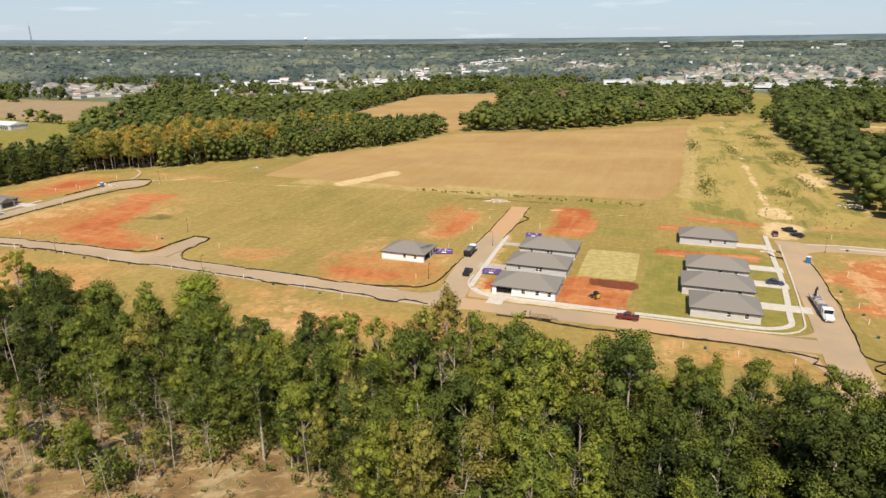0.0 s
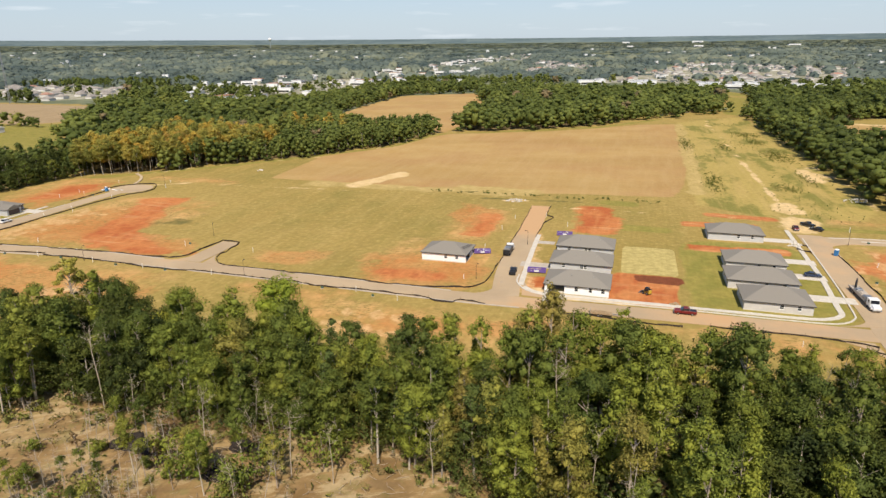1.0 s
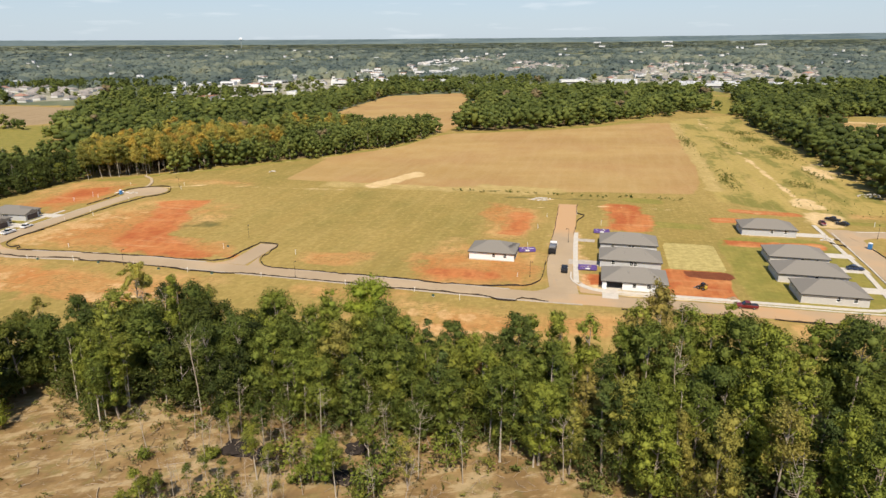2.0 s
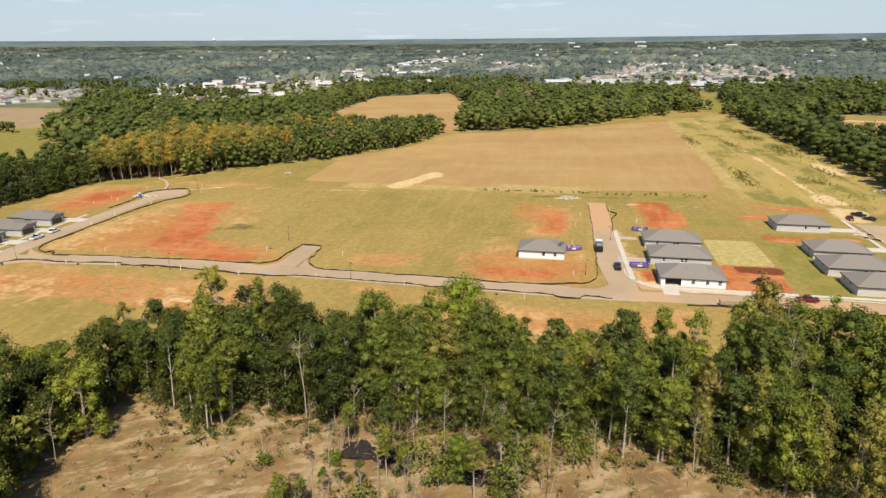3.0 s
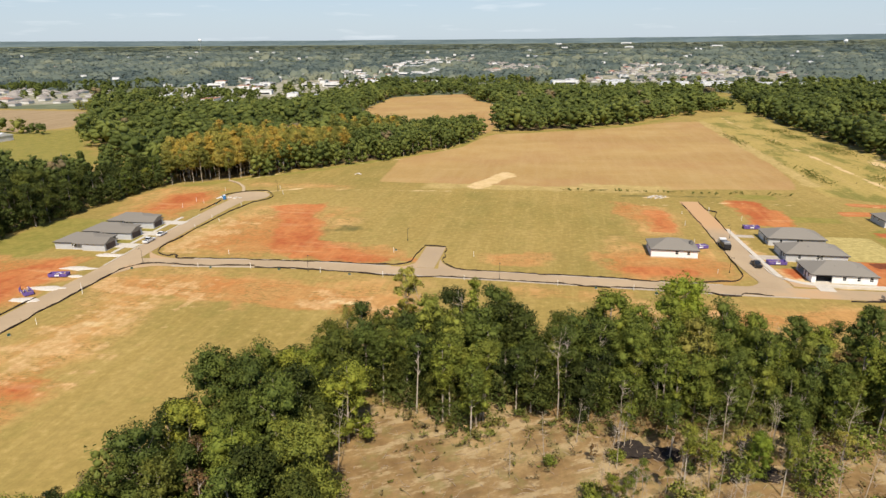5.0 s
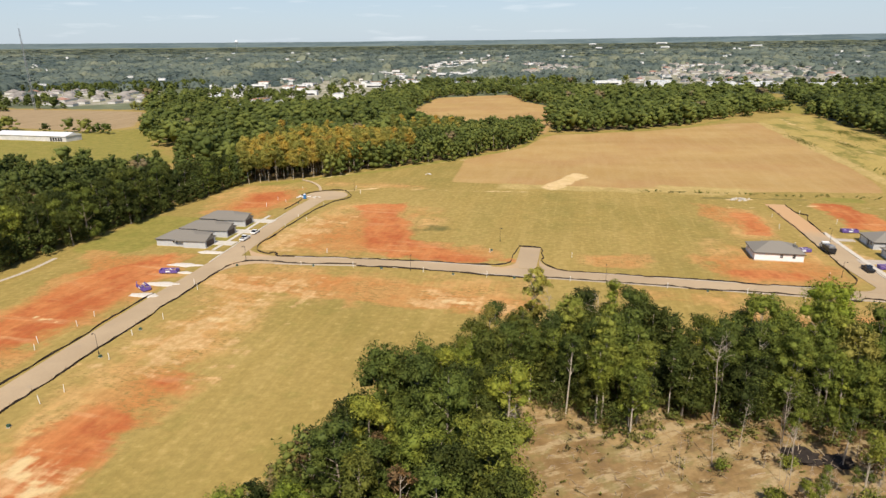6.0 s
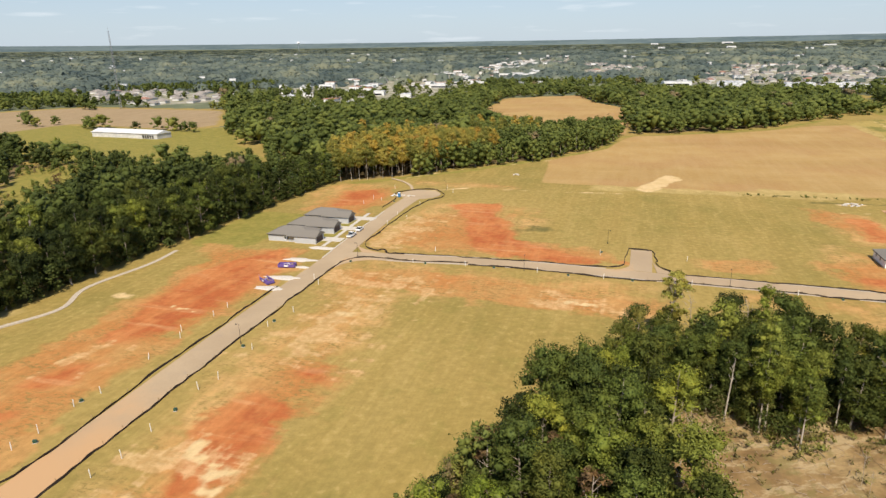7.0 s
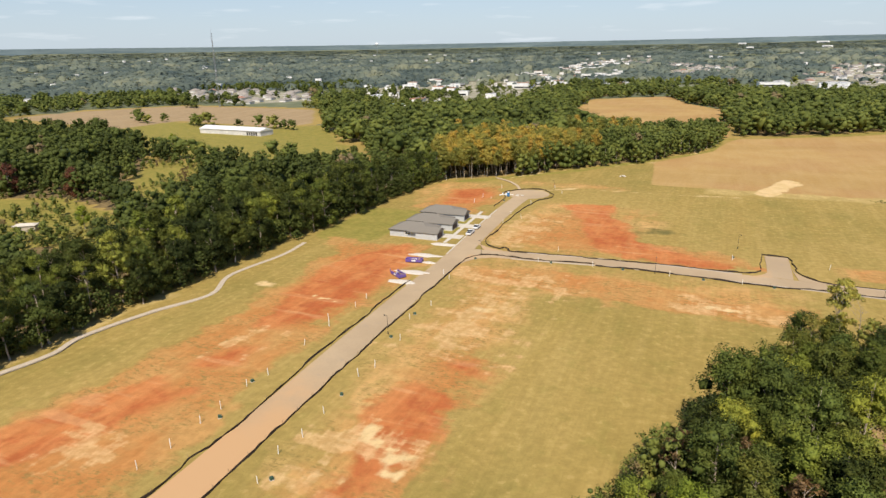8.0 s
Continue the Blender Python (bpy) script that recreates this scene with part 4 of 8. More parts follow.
FENCES = [
    [(-180.9, 256.0), (-184.5, 246.8), (-185.6, 241.7), (-184.9, 236.7), (-182.8, 233.8), (-180.3, 232.3), (-178.7, 233.6), (-177.1, 231.5), (-176.9, 228.8), (-160, 224.4), (-146, 220.2), (-132, 215.8), (-123.9, 213.4), (-116, 210.2), (-110, 208.2), (-106.6, 207.6), (-103.6, 206.6), (-99.5, 208.6), (-97.9, 213.3), (-97.1, 215.8), (-94.6, 220.2), (-92.2, 225.4)],
    [(-92.2, 225.4), (-85.4, 221.9), (-86.7, 215.9), (-87.4, 210.9), (-88.7, 209.2), (-88.8, 204.9), (-87.3, 200.7), (-84.6, 197.0), (-69.2, 191.3), (-58, 186.4), (-54.2, 185.1), (-43.7, 181.0), (-36.9, 177.8), (-28.6, 174.5), (-20.5, 171.7), (-12.2, 170.8), (-8.5, 170.0), (-5.5, 171.0), (-2.4, 174.0), (-0.4, 177.7), (1.7, 183.1), (4.7, 191.0)],
    [(4.7, 191.0), (6, 195), (16, 223), (26, 251), (30, 263)],
    [(-183, 249.5), (-176, 271), (-169, 290), (-161, 307), (-154, 314), (-151.6, 322), (-155, 332), (-164, 334.6), (-171.5, 331)],
    [(-171.5, 331), (-175.5, 325), (-175, 316), (-178, 306), (-181, 297)],
    [(-244, 90), (-239.3, 104), (-238.4, 109), (-236, 112.5), (-234.3, 117.5), (-232.1, 124.4), (-229.6, 133.9), (-227, 143.7), (-223.9, 154), (-220.2, 164.6), (-211.5, 193), (-209, 199)],
    [(-238, 78), (-231, 100), (-219, 140), (-212, 161), (-202, 192), (-193.5, 217), (-190, 222.5), (-185, 224.8), (-178, 223.5), (-170, 220), (-150, 215)],
    [(-150, 213.4), (-140.7, 210.8), (-128, 206), (-115, 200.2), (-107, 196.8), (-97.5, 193.5), (-85.5, 190), (-71, 183.8), (-58, 179)] + [(-53.6, 176.3), (-43.6, 172.9), (-32.2, 168.5), (-21.2, 164.3), (-16.9, 160.5), (-12.7, 159.2), (-10.5, 160.6), (-4.0, 157.5)],
    [(14, 150.2), (33, 142.2), (43, 138.6)], [(50, 138.6), (60, 134.4), (71, 130.2), (77, 127.4), (82.5, 123.6), (80.2, 121.6), (83, 119.2), (80, 117), (82, 113), (79, 104), (70, 84)],
    [(118.5, 190), (113.5, 175), (108.5, 161), (100.5, 141), (94, 125), (97, 122), (93, 120), (92.5, 117), (100, 114), (106, 110)],
    [(39, 264), (34, 250), (36, 246), (30, 238), (25.5, 226), (23, 219)],
]
for i, f in enumerate(FENCES):
    silt_fence(f, i)
for x, y in ((112.5, 200.5), (109.6, 193.8)):
    silt_fence([(x - 1.2, y + 2.6), (x - 0.6, y + 0.5), (x + 1.4, y - 1.2), (x + 0.6, y - 3.0)], int(x), "slumped piece of black silt fence by the kerb")

# ---------- houses ----------


def wall_pieces(length, height, thick, holes):
    """A wall along x from the origin, with openings (x0, x1, z0, z1) right through it."""
    s, x = Shape(), 0.0
    for x0, x1, z0, z1 in sorted(holes):
        if x0 > x:
            s.box(x, x0, 0, thick, 0, height)
        if z0 > 0:
            s.box(x0, x1, 0, thick, 0, z0)
        if z1 < height:
            s.box(x0, x1, 0, thick, z1, height)
        x = x1
    if x < length:
        s.box(x, length, 0, thick, 0, height)
    return s


def hip_roof(x0, x1, y0, y1, z, pitch, over, thick=0.16, gable_end=False):
    """A hipped roof with eaves; gable_end keeps the +x end upright."""
    x0, x1, y0, y1 = x0 - over, x1 + over, y0 - over, y1 + over
    run = min(x1 - x0, y1 - y0) / 2
    top, ym = z + run * pitch, (y0 + y1) / 2
    end = x1 if gable_end else x1 - run * 0.97
    lower = [(x0, y0, z), (x1, y0, z), (x1, y1, z), (x0, y1, z)]
    v = lower + [(x0 + run * 0.97, ym, top), (end, ym, top)]
    v += [(a, b, c - thick) for a, b, c in lower]
    return Shape().add(v, [(0, 1, 5, 4), (1, 2, 5), (2, 3, 4, 5), (3, 0, 4), (0, 6, 7, 1), (1, 7, 8, 2), (2, 8, 9, 3), (3, 9, 6, 0), (6, 9, 8, 7)])


def window(parent, at, w=1.0, h=1.35, casing=TRIM):
    """A double-hung window in an opening; x runs along the wall, y goes inwards."""
    frame_ = Shape().box(-w / 2 - 0.08, w / 2 + 0.08, -0.03, 0.1, h / 2, h / 2 + 0.1).box(-w / 2 - 0.08, w / 2 + 0.08, -0.03, 0.1, -h / 2 - 0.1, -h / 2)
    frame_.box(-w / 2 - 0.08, -w / 2, -0.03, 0.1, -h / 2, h / 2).box(w / 2, w / 2 + 0.08, -0.03, 0.1, -h / 2, h / 2).box(-w / 2, w / 2, -0.01, 0.08, -0.03, 0.03)
    win = part("window", frame_, casing, parent, at=at)
    part("pane", Shape().box(-w / 2, w / 2, 0.04, 0.06, -h / 2, h / 2), GLASS, win)
    part("sill", Shape().box(-w / 2 - 0.12, w / 2 + 0.12, -0.08, 0.0, -h / 2 - 0.16, -h / 2 - 0.1), casing, win)


def house(x, y, L, W, turn, siding, label, porch=True, wing=0.0, windows=3, trim=DARK_TRIM, garage_open=False, wing_side=-1, casing=TRIM):
    """One-storey house; its street front looks along its own +x. The outline is that of the eaves."""
    over, hgt, base, thick = 0.45, 2.4, 0.16, 0.15
    h = thing("house", label, "house", "new houses", pose(x, y, 0, 0, 0, turn))
    x0, x1, y0, y1 = -L / 2 + over, L / 2 - over, -W / 2 + over, W / 2 - over
    part("slab", Shape().box(x0 - 0.05, x1 + 0.05, y0 - 0.05, y1 + 0.05, -0.2, base), CONCRETE, h, bevel=0.03)
    lx, ly = x1 - x0, y1 - y0

    def side(length, turn_, px, py, holes, name="wall", material=siding):
        m = pose(px, py, base, 0, 0, turn_)
        part(name, wall_pieces(length, hgt, thick, holes), material, h, at=m)
        return m

    def holes_at(spots, w=0.9, z0=0.95, z1=2.1):
        return [(c - w / 2, c + w / 2, z0, z1) for c in spots]

    spots = [lx * f for f in {2: (0.55, 0.80), 3: (0.42, 0.48, 0.78), 4: (0.42, 0.60, 0.76, 0.92)}[windows]]
    for turn_, px, py in ((0, x0, y0), (180, x1, y1)):
        # the corner house has a wide open garage in its long side
        wide = [(1.2, 5.6, 0, 2.15)] if windows == 4 and turn_ == 180 else []
        row = [lx * f for f in (0.5, 0.72, 0.91)] if wide else [lx - c for c in spots] if turn_ == 180 else spots
        m = side(lx, turn_, px, py, holes_at(row) + wide)
        for c in row:
            window(h, m @ pose(c, 0, 1.525), 0.9, 1.15, casing=casing)
    back = [ly * 0.2, ly * 0.55]
    m = side(ly - 2 * thick, -90, x0, y1 - thick, holes_at(back))
    for c in back:
        window(h, m @ pose(c, 0, 1.525), 0.9, 1.15, casing=casing)
    # street front: garage door, entrance and one window
    gw = min(4.9, ly * 0.45)
    g0, d0 = 0.7, 0.7 + gw + 1.0
    gate, entry, look_out = (g0, g0 + gw, 0, 2.15), (d0, d0 + 1.0, 0, 2.1), (d0 + 2.2, d0 + 3.4, 0.95, 2.1)
    m = side(ly - 2 * thick, 90, x1, y0 + thick, [gate, entry, look_out], "front_wall", BRICK_DARK if wing else siding)
    if not garage_open:
        g = Shape().box(g0, g0 + gw, 0.06, 0.11, 0, 2.15)
        for k in range(4):
            for q in range(4):
                g.box(g0 + 0.12 + q * gw / 4, g0 - 0.12 + (q + 1) * gw / 4, 0.04, 0.07, 0.08 + k * 0.53, 0.46 + k * 0.53)
        part("garage_door", g, TRIM, h, at=m)
    dr = part("front_door", Shape().box(d0, d0 + 1.0, 0.05, 0.1, 0, 2.1).box(d0 + 0.2, d0 + 0.8, 0.03, 0.06, 1.1, 1.9), DARK_TRIM, h, at=m)
    part("handle", Shape().tube([(d0 + 0.88, 0.0, 1.0), (d0 + 0.88, 0.05, 1.0)], [0.035, 0.035]), STEEL, dr)
    window(h, m @ pose(d0 + 2.8, 0, 1.525), 1.2, 1.15, casing=casing)
    # roof, fascia, ridge vents and pipes
    ez = base + hgt + 0.16
    tiles = DARK_SHINGLE if wing else SHINGLE
    pitch = 0.40
    part("roof", hip_roof(x0, x1, y0, y1, ez, pitch, over), tiles, h)
    f = Shape()
    f.box(x0 - over - 0.02, x1 + over + 0.02, y0 - over - 0.03, y0 - over + 0.01, ez - 0.24, ez - 0.01).box(x0 - over - 0.02, x1 + over + 0.02, y1 + over - 0.01, y1 + over + 0.03, ez - 0.24, ez - 0.01)
    f.box(x0 - over - 0.03, x0 - over + 0.01, y0 - over, y1 + over, ez - 0.24, ez - 0.01).box(x1 + over - 0.01, x1 + over + 0.03, y0 - over, y1 + over, ez - 0.24, ez - 0.01)
    # the fascia's dark colour doubles as shadow under the eaves
    part("fascia", f, trim, h)
    run = (min(lx, ly) + 2 * over) / 2
    part("ridge_cap", Shape().prism([(-0.16, -0.05), (0, 0.05), (0.16, -0.05)], -(lx / 2 + over - run), lx / 2 + over - run), tiles, h, at=pose((x0 + x1) / 2, (y0 + y1) / 2, ez + run * pitch, 0, 0, 90))
    for k in (-0.25, 0.1):
        part("vent_pipe", Shape().tube([(0, 0, -0.3), (0, 0, 0.45)], [0.07, 0.07], 8), STEEL, h, at=pose(k * lx, W * 0.2, ez + 0.3 * W * pitch))
    if siding is WHITE_SIDING and L < 17:
        # rolls and boards left on the street end of an unfinished roof
        for k in range(5):
            part("roof_board", Shape().box(-0.12, 0.12, -1.6, 1.6, 0, 0.1), BLACK, h, "dark roofing board", at=pose(x1 - 2.6 + 0.25 * k, -1.8 + 1.1 * k, ez + 2.6 * pitch - 0.1 * k + 0.12, 0, math.degrees(math.atan(pitch)), 60 + 14 * k))
    if wing:
        # garage wing standing forward to the street and to one side
        wy0, wy1 = (y0 - 1.0, y0 + 5.9) if wing_side < 0 else (y1 - 5.9, y1 + 1.0)
        wx0, wx1 = x1 - 5.5, x1 + wing
        w = Shape().box(wx0, wx1, wy0, wy0 + thick, base, base + hgt).box(wx0, wx1, wy1 - thick, wy1, base, base + hgt)
        w.box(wx1 - thick, wx1, wy0 + thick, wy0 + 0.8, base, base + hgt).box(wx1 - thick, wx1, wy1 - 0.8, wy1 - thick, base, base + hgt).box(wx1 - thick, wx1, wy0 + 0.8, wy1 - 0.8, base + 2.2, base + hgt)
        part("wing_wall", w, siding, h)
        part("wing_slab", Shape().box(wx0, wx1 + 0.05, wy0 - 0.05, wy1 + 0.05, -0.2, base + 0.003), CONCRETE, h)
        door = Shape().box(wx1 - 0.1, wx1 - 0.05, wy0 + 0.8, wy1 - 0.8, base, base + 2.2)
        part("garage_door", door, BRICK_DARK, h, "dark garage door")
        part("wing_roof", hip_roof(wx0 - 3, wx1, wy0, wy1, ez + 0.02, pitch, over, gable_end=True), tiles, h)
        part("gable", Shape().prism([(wy0 - over + 0.3, 0), (wy1 + over - 0.3, 0), ((wy0 + wy1) / 2, (wy1 - wy0) / 2 * pitch)], -wx1, -wx1 + 0.12), siding, h, at=pose(0, 0, ez - 0.05, 0, 0, 90))
    if porch:
        # a covered corner on the garden side
        pt = Shape().box(x0 - 1.9, x0 - 0.02, y0, y0 + 4.2, -0.1, base - 0.04)
        part("patio", pt, CONCRETE, h, bevel=0.02)
        part("patio_roof", Shape().add([(x0 - 2.1, y0 - 0.2, ez - 0.35), (x0 - over, y0 - 0.2, ez - 0.05), (x0 - over, y0 + 4.4, ez - 0.05), (x0 - 2.1, y0 + 4.4, ez - 0.35), (x0 - 2.1, y0 - 0.2, ez - 0.5), (x0 - over, y0 - 0.2, ez - 0.25), (x0 - over, y0 + 4.4, ez - 0.25), (x0 - 2.1, y0 + 4.4, ez - 0.5)], [(0, 1, 2, 3), (4, 7, 6, 5), (0, 4, 5, 1), (1, 5, 6, 2), (2, 6, 7, 3), (3, 7, 4, 0)]), tiles, h)
        for py in (y0 + 0.1, y0 + 4.1):
            part("post", Shape().box(x0 - 1.9, x0 - 1.75, py - 0.08, py + 0.08, base - 0.04, ez - 0.4), TRIM, h)
    return h


def at_corner(fx, fy, L, W, turn):
    """The middle of a house whose eaves' near west corner is at fx, fy."""
    u = Vector((math.cos(radians(turn)), math.sin(radians(turn))))
    v = Vector((-u.y, u.x))
    c = Vector((fx, fy)) + u * L / 2 + v * W / 2
    return c.x, c.y


# by the short street: fronts look west; beside it one looks east
for fx, fy, L, W, look_west, mat, n, text in (
    (-20.5, 197.2, 15.8, 12.4, False, WHITE_SIDING, 2, "unfinished white-sided house with grey shingle roof on bare clay"),
    (13.4, 164.8, 18.7, 13.0, True, WHITE_SIDING, 4, "white-sided corner house with grey hipped roof on bare clay"),
    (19.4, 183.4, 19.4, 12.6, True, GREY_SIDING, 3, "light grey house with grey hipped roof between two others"),
    (25.6, 200.1, 19.4, 12.6, True, GREY_SIDING, 3, "light grey house with grey hipped roof beside red clay"),
):
    cx, cy = at_corner(fx, fy, L, W, GRID)
    house(cx, cy, L, W, GRID + (180 if look_west else 0), mat, text, porch=False, windows=n, garage_open=fx < 14)
for fx, fy, L, W, mat, text in (
    (63.1, 147.9, 17.4, 12.8, TAUPE_SIDING, "pale taupe house with grey-brown hipped roof on a green lawn"),
    (66.8, 163.6, 19.4, 12.8, TAUPE_SIDING, "pale taupe house with wide grey-brown roof on a green lawn"),
    (74.0, 179.0, 18.0, 12.4, TAUPE_SIDING, "pale taupe house with grey-brown roof beside red clay"),
    (83.7, 210.9, 19.2, 12.2, GREY_SIDING, "pale grey house with grey roof and new driveway"),
):
    cx, cy = at_corner(fx, fy, L, W, GRID)
    house(cx, cy, L, W, GRID, mat, text, porch=False, windows=2)
for fx, fy, L, W, text in (
    (-222.7, 249.1, 17.6, 11.2, "grey house with forward garage beside orange clay"),
    (-217.6, 262.4, 17.6, 11.0, "grey house with forward garage between two alike"),
    (-213.2, 277.0, 17.6, 11.0, "grey house with forward garage near the turning circle"),
):
    cx, cy = at_corner(fx, fy, L, W, -18)
    house(cx, cy, L, W, -18, GREY_SIDING, text, porch=False, wing=3.2, windows=3, wing_side=-1)

# ---------- vehicles ----------


def wheel(parent, x, y, r=0.36, w=0.24):
    tyre = part("wheel", Shape().tube([(0, -w / 2, 0), (0, -w / 2 + 0.04, 0), (0, w / 2 - 0.04, 0), (0, w / 2, 0)], [r * 0.9, r, r, r * 0.9], 14), RUBBER, parent, at=pose(x, y, r))
    part("rim", Shape().tube([(0, -w / 2 - 0.01, 0), (0, w / 2 + 0.01, 0)], [r * 0.55, r * 0.55], 10), STEEL, tyre)


def car(x, y, turn, paint, label, kind="car"):
    """A road car; its nose points along its own +x."""
    c = thing("pickup_truck" if kind == "pickup" else "car", label, "pickup" if kind == "pickup" else "car", at=pose(x, y, 0.05, 0, 0, turn))
    n, w = (2.75, 0.96) if kind == "pickup" else (2.3, 0.9)
    if kind == "pickup":
        outline = [(-n, 0.45), (n, 0.4), (n + 0.05, 0.75), (n - 0.1, 1.08), (1.25, 1.18), (0.2, 1.2), (-1.0, 1.2), (-1.02, 1.18), (-n, 1.18)]
        cab = [(1.25, 1.18), (0.55, 1.82), (-0.75, 1.86), (-1.0, 1.19)]
    else:
        outline = [(-n, 0.4), (n, 0.35), (n + 0.05, 0.65), (n - 0.2, 0.85), (1.0, 0.98), (-1.7, 1.02), (-n, 0.95)]
        cab = [(1.0, 0.97), (0.25, 1.5), (-1.0, 1.55), (-2.0, 1.0)]
    part("body", Shape().prism(outline, -w, w), paint, c, bevel=0.06)
    part("cabin_glass", Shape().prism(cab, -w + 0.1, w - 0.1), GLASS, c, bevel=0.05)
    part("roof", Shape().box(cab[2][0] + 0.05, cab[1][0] - 0.05, -w + 0.14, w - 0.14, cab[1][1] - 0.02, cab[2][1] + 0.03), paint, c, bevel=0.02)
    if kind == "pickup":
        part("cargo_bed", Shape().box(-n + 0.1, -1.1, -w + 0.12, w - 0.12, 1.1, 1.187), BLACK, c)
        part("tailgate", Shape().box(-n - 0.03, -n + 0.04, -w + 0.1, w - 0.1, 0.65, 1.16), paint, c)
    for wx, wy in product((-n * 0.62, n * 0.64), (-w + 0.1, w - 0.1)):
        wheel(c, wx, wy)
    for sy in (-1, 1):
        part("headlight", Shape().box(n - 0.1, n + 0.07, sy * 0.6 - 0.18, sy * 0.6 + 0.18, 0.68, 0.82), WHITE_PAINT, c)
        part("side_mirror", Shape().box(0.75, 0.9, sy * (w + 0.08) - 0.1, sy * (w + 0.08) + 0.1, cab[0][1] - 0.02, cab[0][1] + 0.16), BLACK, c)
    part("bumper", Shape().box(n - 0.02, n + 0.12, -w + 0.05, w - 0.05, 0.4, 0.58), STEEL, c, bevel=0.03)
    return c


car(47.0, 146.4, -20 + 180, RED_PAINT, "dark red pickup parked along the street", "pickup")
car(7.8, 181.4, 72, BLACK, "black pickup parked on the dusty street", "pickup")
car(97.0, 170.0, -20, NAVY_PAINT, "dark blue car parked on a driveway")
car(122.6, 219.6, 250, RED_PAINT, "dark maroon car parked at the street's end")
car(129.6, 217.6, 120, BLACK, "black car parked at the street corner")
car(130.0, 223.8, 110, BLACK, "black pickup parked on the dirt verge", "pickup")
car(-191.2, 251.2, 72, WHITE_PAINT, "white pickup parked at the kerb", "pickup")
car(-188.6, 259.6, 72, WHITE_PAINT, "white car parked at the kerb")


def lorry(x, y, turn, label, back, body_paint, cab_paint=WHITE_PAINT):
    """A work truck: cab, chassis and what it carries."""
    t = thing("work_truck", label, "truck", at=pose(x, y, 0.05, 0, 0, turn))
    part("chassis", Shape().box(-4.4, 3.9, -0.45, 0.45, 0.65, 0.95), BLACK, t)
    part("cab", Shape().prism([(2.0, 0.7), (4.6, 0.6), (4.65, 1.4), (3.7, 1.65), (3.3, 2.6), (2.0, 2.65)], -1.15, 1.15), cab_paint, t, bevel=0.07)
    part("windscreen", Shape().prism([(3.74, 1.68), (3.36, 2.5), (3.3, 2.5), (3.66, 1.68)], -1.0, 1.0), GLASS, t)
    for sy in (-1, 1):
        part("side_window", Shape().box(2.4, 3.25, sy * 1.16 - 0.01, sy * 1.16 + 0.01, 1.7, 2.4), GLASS, t)
    if back == "tank":
        part("deck", Shape().box(-4.5, 1.9, -1.2, 1.2, 0.95, 1.15), STEEL, t, bevel=0.02)
        part("tank", Shape().tube([(-3.4, 0, 2.0), (-3.0, 0, 2.0), (0.2, 0, 2.0), (1.2, 0, 2.0)], [0.6, 0.95, 0.95, 0.6], 16), body_paint, t)
        part("hopper", Shape().tube([(-4.2, 0, 2.2), (-4.2, 0, 3.1)], [0.3, 0.75], 10), STEEL, t)
        part("chute", Shape().prism([(-4.4, 1.3), (-5.6, 0.8), (-5.6, 0.95), (-4.4, 1.5)], -0.3, 0.3), STEEL, t)
    else:
        part("box", Shape().box(-4.4, 1.8, -1.2, 1.2, 0.95, 2.2).box(-4.4, 1.8, -1.26, 1.26, 1.0, 1.1), body_paint, t, bevel=0.03)
        part("load", Shape().box(-4.0, -1.0, -1.0, 1.0, 2.2, 2.7).box(-3.8, -2.6, -0.9, 0.9, 2.7, 2.9), STEEL, t, bevel=0.05)
    for wx in (-3.6, -2.4, 3.3):
        for sy in (-1, 1):
            wheel(t, wx, sy * 1.0, 0.5, 0.34)
    return t




